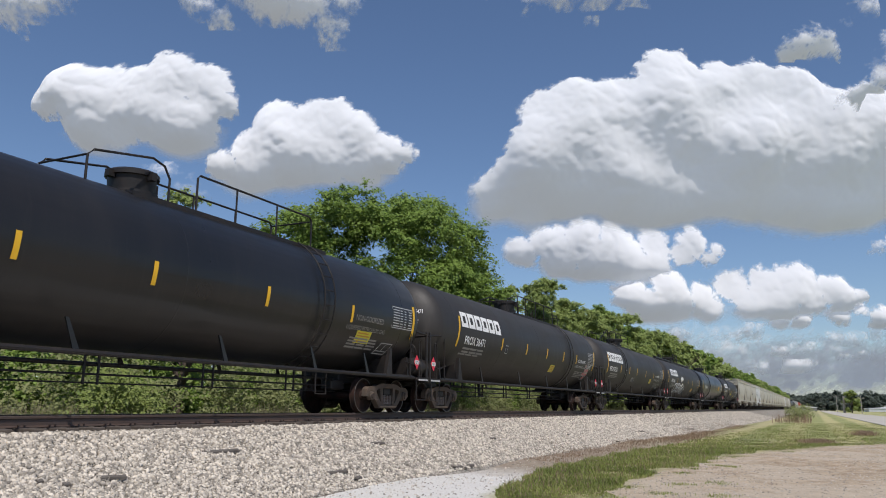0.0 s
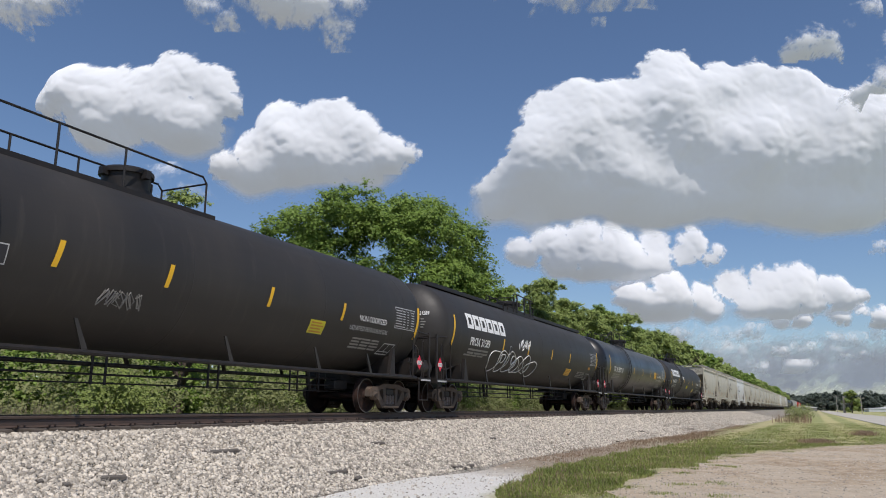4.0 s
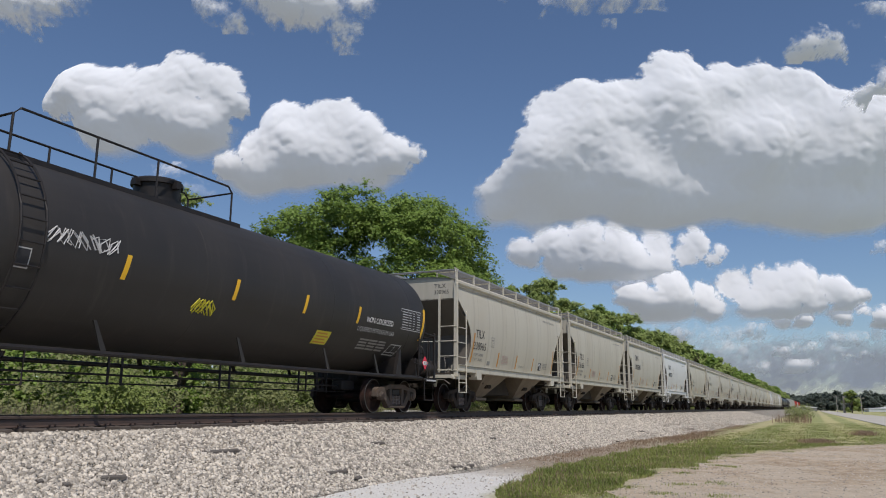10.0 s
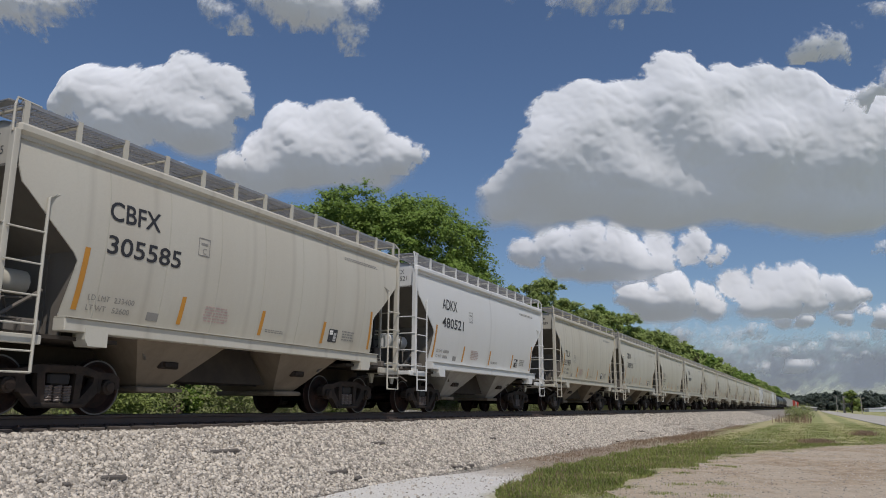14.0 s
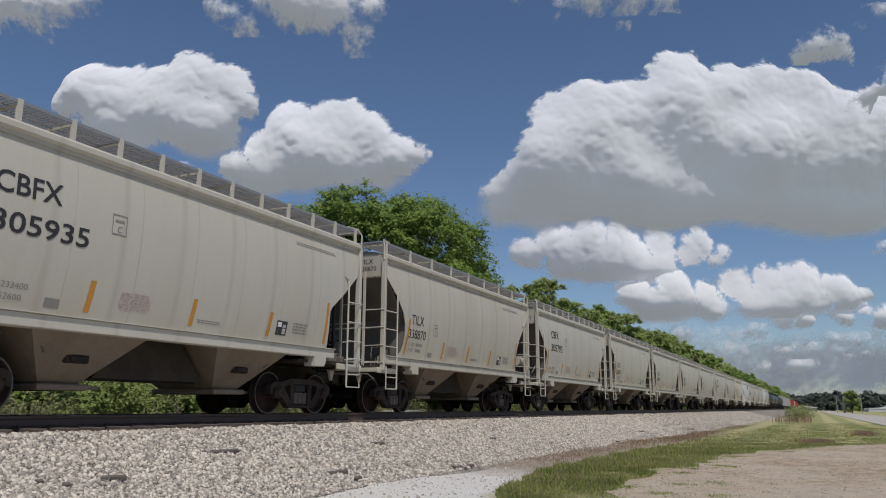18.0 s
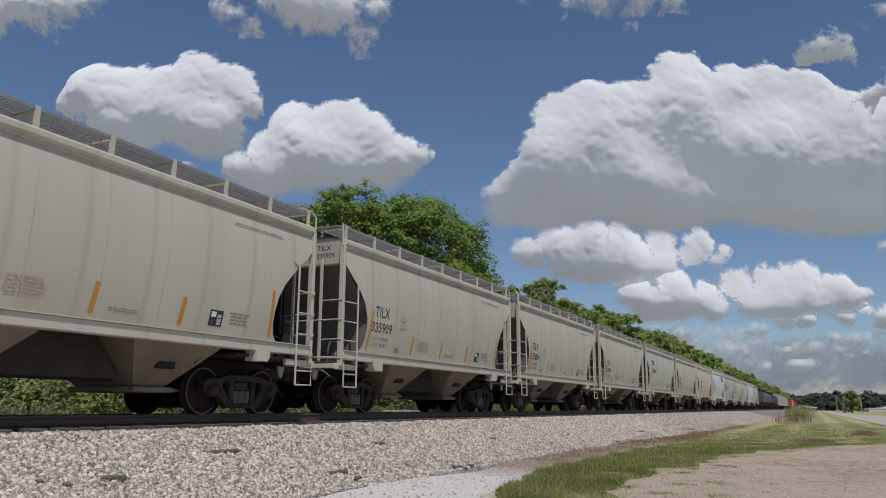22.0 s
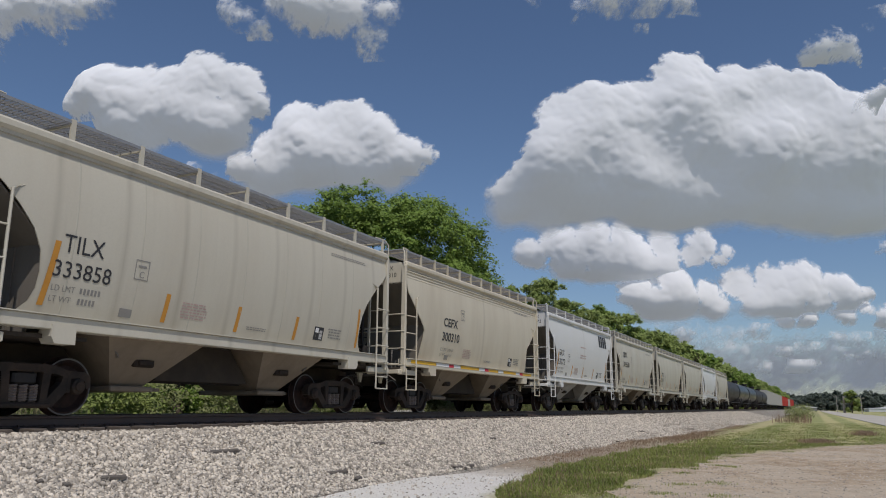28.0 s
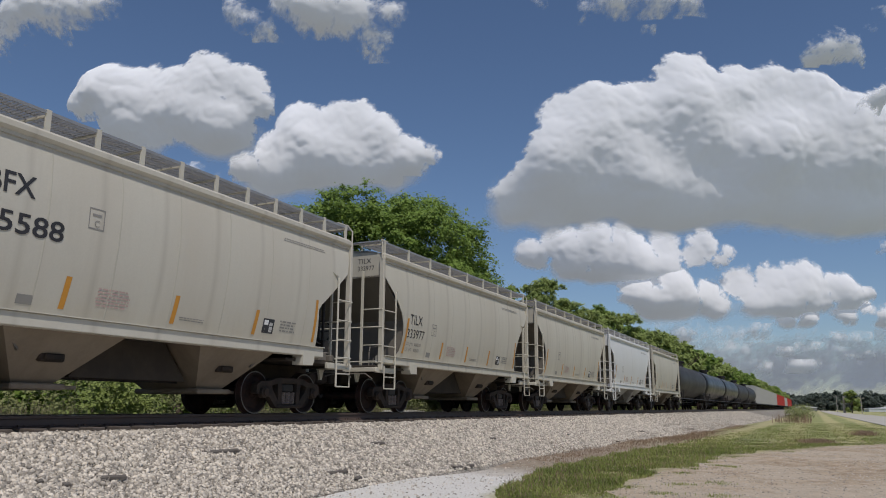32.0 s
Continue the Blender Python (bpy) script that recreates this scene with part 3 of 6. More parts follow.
def build_hopper(style, paint, label, mark, number, small_mark=True, extras=(), far=False):
    """A two-bay covered hopper. Origin: rail top under the car's middle; the leading end points to -x."""
    car = thing("hopper_car", label, "hopper car", "freight train cars")
    E0, E1 = -H_BODY / 2, H_BODY / 2
    inset = 1.05 if style == "angle" else 0.02

    def side(g, s):
        # columns along the car follow the end cut-outs; rows follow the bulge
        ends = hopper_outline(style)
        zs = [4.18, 4.0] + [p[1] for p in ends]
        us = [0.0, 0.0] + [p[0] for p in ends]
        n = 10
        fz, fu = [zs[0]], [us[0]]
        for z, u in zip(zs[1:], us[1:]):
            m = max(1, int((fz[-1] - z) / 0.12))
            z0, u0 = fz[-1], fu[-1]
            for i in range(1, m + 1):
                fz.append(z0 + (z - z0) * i / m)
                fu.append(u0 + (u - u0) * i / m)
        rings = []
        for z, u in zip(fz, fu):
            y = s * hopper_side_lat(z)
            a, b = E0 + u, E1 - u
            rings.append([(a + (b - a) * k / n, y, z) for k in range(n + 1)])
        g.loft(rings, False, False)
        rings2 = [[(x, y - s * 0.02, z) for x, y, z in r] for r in rings]
        g.loft(rings2, False, False)

    for s in (-1, 1):
        solid("side_sheet", lambda g, s=s: side(g, s), paint, car, "", (0, 0, 0), ("side", style, s), True)
        solid("side_sill", lambda g, s=s: (g.box(E0 + inset, E1 - inset, *sorted((s * 1.36, s * 1.63)), 1.265, 1.47, 0.012), g.box(E0 + inset, E1 - inset, *sorted((s * 1.38, s * 1.67)), 1.47, 1.487)), paint, car, "", (0, 0, 0), ("sill", s, inset))
        solid("top_chord", lambda g, s=s: (g.box(E0 - 0.03, E1 + 0.03, *sorted((s * 1.46, s * 1.64)), 4.05, 4.22, 0.045), g.box(E0, E1, *sorted((s * 1.46, s * 1.575)), 3.99, 4.05)), paint, car, "", (0, 0, 0), ("chord", s))
    # weld seams between the side panels
    if not far:
        for k in range(1, 8):
            x = E0 + 0.35 + k * (H_BODY - 0.7) / 8

            def seam(g, x=x):
                zs = [4.0 - i * 0.25 for i in range(11)]
                rings = [[(x - 0.016, -hopper_side_lat(z) - 0.001, z), (x, -hopper_side_lat(z) - 0.006, z), (x + 0.016, -hopper_side_lat(z) - 0.001, z)] for z in zs]
                g.loft(rings, False, False)
            if 1.2 < x - E0 < H_BODY - 1.2 and style != "panel" and paint != "hopper_white":
                solid("weld_seam", seam, "seam_grey", car, "", (0, 0, 0), ("seam", k), True)

    def roof(g):
        rings = []
        for y, z in ((-1.56, 4.20), (-1.2, 4.30), (-0.5, 4.36), (0.5, 4.36), (1.2, 4.30), (1.56, 4.20)):
            rings.append([(E0, y, z), (E1, y, z), (E1, y, z - 0.05), (E0, y, z - 0.05)])
        g.loft(rings, True)
    solid("roof", roof, paint, car, "", (0, 0, 0), "roof")
    solid("hatch_cover", lambda g: g.box(E0 + 0.9, E1 - 0.9, -0.32, 0.32, 4.36, 4.47, 0.03), paint, car, "long trough hatch", (0, 0, 0), "hatch")
    for e, end in ((-1, E0), (1, E1)):
        def end_sheet(g, e=e, end=end):
            g.loft([[(end + d, y, z) for y, z in ((-1.55, 3.58), (1.55, 3.58), (1.55, 4.20), (1.2, 4.30), (0.5, 4.36), (-0.5, 4.36), (-1.2, 4.30), (-1.55, 4.20))] for d in (0, -e * 0.03)])
        solid("end_sheet", end_sheet, paint, car, "", (0, 0, 0), ("end", e))

        # the overhang's shade is part of this sheet's dark colour
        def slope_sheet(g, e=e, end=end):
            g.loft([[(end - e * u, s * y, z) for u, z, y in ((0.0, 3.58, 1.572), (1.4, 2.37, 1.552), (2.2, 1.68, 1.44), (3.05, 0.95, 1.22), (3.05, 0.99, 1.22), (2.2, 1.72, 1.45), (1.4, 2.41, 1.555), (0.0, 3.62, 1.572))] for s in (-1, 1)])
        solid("slope_sheet", slope_sheet, "shaded_grime", car, "", (0, 0, 0), ("slope", e))
        solid("end_bulkhead", lambda g, e=e, end=end: (g.loft([[(end - e * d, w * (hopper_side_lat(z) - 0.026), z) for w, z in ((-1, 1.2), (-1, 1.5), (-1, 1.8), (-1, 2.2), (-1, 2.53), (1, 2.53), (1, 2.2), (1, 1.8), (1, 1.5), (1, 1.2))] for d in (1.22, 1.25)]), g.box(*sorted((end - e * 1.20, end - e * 1.22)), -0.9, -0.86, 1.2, 2.5), g.box(*sorted((end - e * 1.20, end - e * 1.22)), 0.86, 0.9, 1.2, 2.5)), "shaded_grime", car, "", (0, 0, 0), ("bulk", e))

        if e > 0 and not far:
            for y in (-0.42, 0.42):
                solid("end_web", lambda g, e=e, end=end, y=y: g.prism([(end - 0.02, 1.2), (end - 1.22, 1.2), (end - 1.22, 2.52), (end - 0.12, 3.44)], y - 0.02, y + 0.02), "shaded_grime", car, "", (0, 0, 0), ("web", y))
            solid("brake_gear", lambda g, end=end: (g.box(end - 0.75, end - 0.35, -0.85, -0.5, 1.55, 2.15, 0.03), g.box(end - 0.68, end - 0.42, -0.95, -0.85, 1.7, 1.95, 0.02), g.tube([(end - 0.9, -0.6, 1.2), (end - 0.9, -0.6, 2.3), (end - 0.7, -0.55, 2.6)], 0.035, 6),
                                                   g.tube([(end - 0.25, -0.7, 1.2), (end - 0.25, -0.7, 2.7), (end - 0.32, -0.6, 2.95)], 0.03, 6), g.tube([(end - 0.55, -0.75, 1.2), (end - 0.55, -0.75, 1.6)], 0.05, 8), g.tube([(end - 1.05, -0.7, 1.35), (end - 0.2, -0.75, 1.4)], 0.03, 6), g.box(end - 0.05, end + 0.02, -0.78, -0.2, 1.2, 2.8, 0.015), g.box(end - 0.30, end - 0.05, -1.12, -0.8, 1.2, 1.75, 0.03), g.tube([(end - 0.12, -0.95, 1.7), (end - 0.12, -0.95, 2.9)], 0.04, 6)), "black_iron", car, "black brake valve and piping", (0, 0, 0), "brake_gear")

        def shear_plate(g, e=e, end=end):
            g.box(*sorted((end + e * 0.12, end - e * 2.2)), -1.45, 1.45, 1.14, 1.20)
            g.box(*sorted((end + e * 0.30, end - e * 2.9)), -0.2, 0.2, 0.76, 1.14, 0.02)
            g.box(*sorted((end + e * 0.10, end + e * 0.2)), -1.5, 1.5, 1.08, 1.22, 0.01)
        solid("end_platform", shear_plate, "belly_shade_grime", car, "", (0, 0, 0), ("plate", e))
        for s in (-1, 1):
            solid("end_sill", lambda g, e=e, end=end, s=s: (g.box(*sorted((end + e * 0.22, end - e * 0.75)), *sorted((s * 1.47, s * 1.56)), 1.03, 1.17, 0.012), g.box(*sorted((end + e * 0.22, end + e * 0.28)), *sorted((s * 0.55, s * 1.56)), 1.05, 1.16, 0.012),
                                                            g.prism([(end + e * 0.12, 1.04), (end - e * 0.10, 1.04), (end - e * 0.02, 0.80), (end + e * 0.04, 0.80)][::int(e)], *sorted((s * 0.80, s * 0.86)))), paint, car, "painted end sill with road grime", (0, 0, 0), ("endsill", e, s))
        if not far:
            solid("uncoupling_lever", lambda g, e=e, end=end: g.tube([(end + e * 0.34, -1.5, 0.86), (end + e * 0.36, -1.3, 1.0), (end + e * 0.36, -0.3, 1.0), (end + e * 0.40, -0.1, 0.95)], 0.016, 5), "shaded_grime", car, "", (0, 0, 0), ("uncouple", e))
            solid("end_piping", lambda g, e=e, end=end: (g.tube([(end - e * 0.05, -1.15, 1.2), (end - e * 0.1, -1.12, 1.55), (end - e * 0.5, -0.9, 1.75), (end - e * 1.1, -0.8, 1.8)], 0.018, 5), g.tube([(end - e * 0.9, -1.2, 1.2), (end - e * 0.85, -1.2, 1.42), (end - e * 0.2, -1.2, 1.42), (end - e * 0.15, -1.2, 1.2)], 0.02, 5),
                                                         g.box(*sorted((end - e * 0.55, end - e * 0.85)), -1.38, -1.1, 1.2, 1.42, 0.03), g.box(*sorted((end - e * 0.25, end - e * 0.42)), -1.40, -1.2, 1.2, 1.36, 0.02)), "shaded_grime", car, "grimy brake pipes and valve", (0, 0, 0), ("endpipe", e))
        for s in (-1, 1):
            def post(g, e=e, end=end, s=s):
                g.box(*sorted((end - e * 0.01, end + e * 0.09)), *sorted((s * 1.50, s * 1.63)), 1.10, 4.10, 0.01)
            solid("corner_post", post, paint, car, "", (0, 0, 0), ("post", e, s))

            def ladder(g, e=e, end=end, s=s):
                y = s * 1.66
                top = 3.20
                u = end - e * 0.55
                g.tube([(end - e * 0.75, s * 1.60, top + 0.1), (u, y, top), (u, y, 0.62)], 0.024, 6)
                for z in (2.66, 2.18, 1.72, 1.30):
                    g.rod((end + e * 0.06, y, z), (u, y, z), 0.016, 6)
                g.tube([(end + e * 0.02, y, 1.2), (end + e * 0.02, y, 0.62), (u, y, 0.62)], 0.02, 6)
                g.rod((end + e * 0.02, y, 0.92), (u, y, 0.92), 0.016, 6)
            solid("side_ladder", ladder, paint, car, "", (0, 0, 0), ("ladder", e, s))

            def end_ladder(g, e=e, end=end, s=s):
                x = end + e * 0.10
                g.box(*sorted((x, x + e * 0.05)), *sorted((s * 0.98, s * 1.04)), 1.15, 3.75)
                for z in (2.70, 2.22, 1.75, 1.30):
                    g.rod((x, s * 1.0, z), (x, s * 1.62, z), 0.016, 6)
            solid("end_ladder", end_ladder, paint, car, "", (0, 0, 0), ("endladder", e, s))

            def jacking_pad(g, e=e, end=end, s=s):
                a, b = end - e * 1.42, end - e * 1.84
                g.prism([(a, 1.34), (b, 1.34), (b, 1.06), (a + (b - a) * 0.15, 1.06), (a, 1.16)], *sorted((s * 1.36, s * 1.65)))
            solid("jacking_pad", jacking_pad, paint, car, "", (0, 0, 0), ("jack", e, s))
        solid("end_rail", lambda g, e=e, end=end: (g.rod((end + e * 0.14, -1.55, 2.22), (end + e * 0.14, 1.55, 2.22), 0.018, 6), g.rod((end + e * 0.2, -1.5, 1.32), (end + e * 0.2, 1.5, 1.32), 0.018, 6)), paint, car, "", (0, 0, 0), ("rail", e))
        coupler_parts(car, end + e * 0.38, e)
    if not far:
        for s in (-1, 1):
            def board(g, s=s):
                y0, y1 = sorted((s * 0.78, s * 1.52))
                n = 150
                for k in range(n + 1):
                    x = E0 + 0.05 + (H_BODY - 0.1) * k / n
                    g.box(x - 0.011, x + 0.011, y0, y1, 4.515, 4.545)
                for y in (y0, y0 + (y1 - y0) * 0.33, y0 + (y1 - y0) * 0.66, y1):
                    g.box(E0 + 0.03, E1 - 0.03, y - 0.012, y + 0.012, 4.51, 4.56)
            solid("running_board", board, "grating", car, "steel grating roof walkway", (0, 0, 0), ("board", s))
            n = 9 if style == "round" else 13
            for k in range(n):
                x = E0 + 0.12 + (H_BODY - 0.24) * k / (n - 1)
                solid("walkway_bracket", lambda g, s=s: (g.box(-0.045, 0.045, *sorted((s * 1.50, s * 1.535)), 4.19, 4.58), g.box(-0.02, 0.02, *sorted((s * 0.9, s * 1.50)), 4.48, 4.51), g.box(-0.02, 0.02, *sorted((s * 0.78, s * 0.82)), 4.30, 4.50)), paint, car, "", (x, 0, 0), ("bracket", s))
        for e, end in ((-1, E0), (1, E1)):
            solid("end_walkway", lambda g, e=e, end=end: g.box(*sorted((end, end + e * 0.16)), -1.5, 1.5, 4.51, 4.545, 0.008), "grating", car, "", (0, 0, 0), ("endwalk", e))
            for s in (-1, 1):
                solid("grab_iron", lambda g, e=e, end=end, s=s: g.tube([(end + e * 0.10, s * 1.58, 4.05), (end + e * 0.10, s * 1.58, 4.46), (end + e * 0.02, s * 1.50, 4.60), (end - e * 0.4, s * 1.45, 4.60)], 0.02, 6), paint, car, "", (0, 0, 0), ("grab", e, s))
        solid("brake_wheel", lambda g: (g.tube([(0, 0.27 * math.cos(a), 0.27 * math.sin(a)) for a in (2 * math.pi * k / 20 for k in range(21))], 0.02, 6), g.rod((0, -0.26, 0), (0, 0.26, 0), 0.012, 5), g.rod((0, 0, -0.26), (0, 0, 0.26), 0.012, 5)), "black_iron", car, "", (E1 + 0.2, -0.7, 2.0), "brake_wheel")
        if style == "angle":
            solid("air_reservoir", lambda g: g.tube([(-0.5, 0, 0), (-0.45, 0, 0), (0.45, 0, 0), (0.5, 0, 0)], 0.2, 12), paint, car, "air reservoir on the end slope", (E0 + 0.55, -0.55, 2.05), "reservoir", True)
            solid("end_brace", lambda g: (g.tube([(E0 + 0.1, -0.9, 2.1), (E0 + 0.4, -0.9, 2.15), (E0 + 0.9, -0.5, 1.5)], 0.02, 6), g.tube([(E0 + 0.0, -1.1, 1.22), (E0 + 1.0, -1.1, 1.9)], 0.03, 6)), "shaded_grime", car, "", (0, 0, 0), "brace")
    # the two bays with their outlet gates
    for cx in (E0 + 3.70, E1 - 3.70):
        def bay(g, cx=cx):
            top = [(cx - 1.15, -1.52, 1.34), (cx + 1.15, -1.52, 1.34), (cx + 1.15, 1.52, 1.34), (cx - 1.15, 1.52, 1.34)]
            low = [(cx - 0.36, -0.72, 0.50), (cx + 0.36, -0.72, 0.50), (cx + 0.36, 0.72, 0.50), (cx - 0.36, 0.72, 0.50)]
            g.loft([low, top])
        b = solid("hopper_bay", bay, "pocket_tan" if paint != "hopper_white" else "pocket_grey", car, "sloping outlet bay", (0, 0, 0), ("bay", cx))
        solid("outlet_gate", lambda g, cx=cx: (g.box(cx - 0.45, cx + 0.5, -0.85, 0.85, 0.40, 0.50, 0.02), g.box(cx + 0.3, cx + 0.9, -0.6, -0.5, 0.42, 0.48)), "pocket_tan", b, "grimy sliding outlet gate", (0, 0, 0), ("gate", cx))
        if not far:
            def poke(g, cx=cx):
                z0, z1 = 0.82, 1.0
                for a, c, zz in ((-0.22, 0.22, z0),):
                    y = -0.72 - (zz - 0.5) * 0.952 - 0.02
                    g.box(cx + a, cx + c, y - 0.10, y + 0.02, zz, zz + 0.17, 0.02)
                    g.box(cx + a + 0.06, cx + c - 0.06, y - 0.14, y - 0.1, zz + 0.03, zz + 0.12, 0.015)
            solid("inspection_port", poke, "truck_iron", b, "", (0, 0, 0), ("poke", cx))
    solid("center_sheet", lambda g: g.loft([[(-0.72, y, 1.32), (0.72, y, 1.32), (1.3, y, 0.62), (-1.3, y, 0.62)] for y in (-0.7, 0.7)]), "belly_shade_grime", car, "", (0, 0, 0), "center_sheet")
    solid("brake_pipe", lambda g: (g.rod((E0 + 2, -0.3, 0.62), (E1 - 2, -0.3, 0.62), 0.03, 6), g.box(-0.5, 0.4, -0.62, -0.3, 0.66, 0.86, 0.03)), "black_iron", car, "", (0, 0, 0), "pipe")
    # markings
    orange = "orange_mark"
    if style != "panel":
        hopper_patch(car, "reflector", E0 + 1.26, 1.62, 0.10, 0.98, orange, "faded orange reflective strip", 0.10 if style == "round" else 0.04)
        for u in ((3.66, 5.55, 7.45) if style == "round" else (3.45, 5.70, 7.92)):
            hopper_patch(car, "reflector", E0 + u, 1.60, 0.10, 0.50, orange, "faded orange reflective strip", 0.03)
        hopper_patch(car, "reflector", E1 - 1.30, 1.60, 0.09, 0.95, orange, "faded orange reflective strip", -0.06)
    if not far:
        hopper_bars(car, "small_print", E0 + 4.05, 1.98, 0.70, 0.026, 6, "pink_mark")
        hopper_bars(car, "small_print", E0 + 5.9, 1.72, 0.7, 0.02, 2, "faint_mark")
        hopper_bars(car, "small_print", E0 + 8.75, 1.93, 0.60, 0.032, 4, "faint_mark")
        hopper_bars(car, "small_print", E0 + 8.6, 3.74, 1.7, 0.022, 2, "faint_mark")
        hopper_patch(car, "data_panel", E0 + 8.22, 1.66, 0.36, 0.30, "black_mark", "black panel with white squares")
        hopper_patch(car, "data_square", E0 + 8.26, 1.83, 0.13, 0.10, "white_mark")
        hopper_patch(car, "data_square", E0 + 8.43, 1.69, 0.11, 0.20, "pale_mark")
        hopper_patch(car, "builder_plate", E0 + 2.75, 1.60, 0.26, 0.14, "faint_mark")

        def frame_box(g):
            x, z, w, h = E0 + 2.90 + (0.80 if style != "round" else 0), 2.24 + (0.66 if style != "round" else 0), 0.30, 0.34
            for a, b, c, d in ((0, w, 0, 0.018), (0, w, h - 0.018, h), (0, 0.018, 0, h), (w - 0.018, w, 0, h), (0.06, w - 0.06, 0.21, 0.25)):
                y0, y1 = -hopper_side_lat(z + c) - 0.006, -hopper_side_lat(z + d) - 0.006
                g.add([(x + a, y0, z + c), (x + b, y0, z + c), (x + b, y1, z + d), (x + a, y1, z + d)], [(0, 1, 2, 3)])
        solid("stencil_box", frame_box, "faint_mark", car, "", (0, 0, 0), ("stencil_box", style == "round"))
        hopper_mark(car, style, "C", E0 + (3.01 if style == "round" else 3.81), 2.28 + (0.66 if style != "round" else 0), 0.11, material="faint_mark")
        def load_lines(x, z, h):
            for k, text in enumerate(("LD LMT", "LT WT")):
                zz = z - k * h * 1.8
                hopper_mark(car, style, text, x, zz, h, h * (4.6 if k == 0 else 4.2), "faint_mark")
                weight = WEIGHTS.get(number, ("", ""))[k]
                if weight:
                    hopper_mark(car, style, weight, x + h * 5.6, zz, h, h * (4.6 - 0.7 * k), "faint_mark")
                for j in range(0 if weight else 6 - k):
                    hopper_patch(car, "digit_bar", x + h * (5.6 + 0.75 * j), zz, h * 0.45, h, "faint_mark")

        if mark:
            if style == "round":
                hopper_mark(car, style, mark, E0 + 1.50, 2.46, 0.27, 0.75)
                hopper_mark(car, style, number, E0 + 1.40, 2.07, 0.25, 1.05)
                load_lines(E0 + 1.43, 1.86, 0.09)
            elif style == "panel":
                hopper_mark(car, style, mark, E0 + 2.45, 2.60, 0.27, 1.02, bold=0.02)
                hopper_mark(car, style, number, E0 + 2.42, 2.16, 0.27, 1.25, bold=0.02)
                load_lines(E0 + 2.40, 1.86, 0.09)
            else:
                hopper_mark(car, style, mark, E0 + 1.68, 3.12, 0.33, 1.08, bold=0.012)
                hopper_mark(car, style, number, E0 + 1.70, 2.57, 0.31, 1.60, bold=0.012)
                load_lines(E0 + 1.52, 1.80, 0.09)
            for txt, z in ((mark, 4.0), (number, 3.80)):
                w, f = letters(txt, 0.13, 0.42 if txt == mark else 0.52)
                v = [(E0 - 0.004, -1.28 + (0.52 - p[0]), z - 0.03 + p[1]) for p in w]
                part("lettering", Geo().add(v, f).mesh("lettering", "black_mark"), car, "painted lettering " + txt)
    for fn in extras:
        fn(car)
    sets = truck_parts(car, E0 + 1.52, not far) + truck_parts(car, E1 - 1.52, not far)
    return car, sets


# ---- tank car ----
T_LEN, T_R, T_Z = 20.4, 1.52, 2.62


def on_tank(x, z, lift=0.012):
    """The point of the tank's near side at a height."""
    k = max(-0.98, min(0.98, (z - T_Z) / T_R))
    return (x, -math.sqrt(1 - k * k) * (T_R + lift), T_Z + k * (T_R + lift))


def tank_mark(car, text, x, z, h, width=None, material="white_mark", slant=0.0, bold=0.0):
    w, f = letters(text, h, width, bold)
    part("lettering", Geo().add([on_tank(x + p[0] + slant * p[1], z + p[1]) for p in w], f).mesh("lettering", material), car, "painted lettering " + text)


def tank_patch(car, name, x, z0, z1, w, material, label="", lift=0.008, slant=0.0):
    def make():
        g = Geo()
        n = 8
        rings = []
        for k in range(n + 1):
            z = z0 + (z1 - z0) * k / n
            rings.append([on_tank(x + slant * (z - z0), z, lift), on_tank(x + w + slant * (z - z0), z, lift)])
        g.loft(rings, False, False)
        return g.mesh(name, material)
    return part(name, cached((name, x, z0, z1, w, material, lift, slant), make), car, label)


def tank_bars(car, x, z, w, h, rows, material="faint_mark", cols=3):
    def make():
        g = Geo()
        for i in range(rows):
            zz = z - i * h * 1.8
            for k in range(cols):
                a, b = x + w * k / cols, x + w * (k + 1) / cols - 0.03 * (1 + (i * 5 + k) % 3)
                g.add([on_tank(a, zz), on_tank(b, zz), on_tank(b, zz + h), on_tank(a, zz + h)], [(0, 1, 2, 3)])
        return g.mesh("small_print", material)
    part("small_print", cached(("tbars", x, z, w, h, rows, material, cols), make), car)


def logo_blocks(car, x, z, h, w, lift=0.014):
    """A white block emblem in six plain pieces."""
    step = w / 6
    for i in range(6):
        g = Geo()
        a, b = x + i * step, x + (i + 0.88) * step
        for c, d, e0, e1 in ((0.0, 1.0, 0.0, 0.30), (0.0, 1.0, 0.70, 1.0), (0.0, 0.26, 0.3, 0.7), (0.74, 1.0, 0.3, 0.7)):
            n = 3
            for k in range(n):
                z0, z1 = z + h * (c + (d - c) * k / n), z + h * (c + (d - c) * (k + 1) / n)
                xa, xb = a + (b - a) * e0, a + (b - a) * e1
                g.add([on_tank(xa, z0, lift), on_tank(xb, z0, lift), on_tank(xb, z1, lift), on_tank(xa, z1, lift)], [(0, 1, 2, 3)])
        part("emblem_block", g.mesh("emblem_block", "white_mark"), car, "white emblem block")


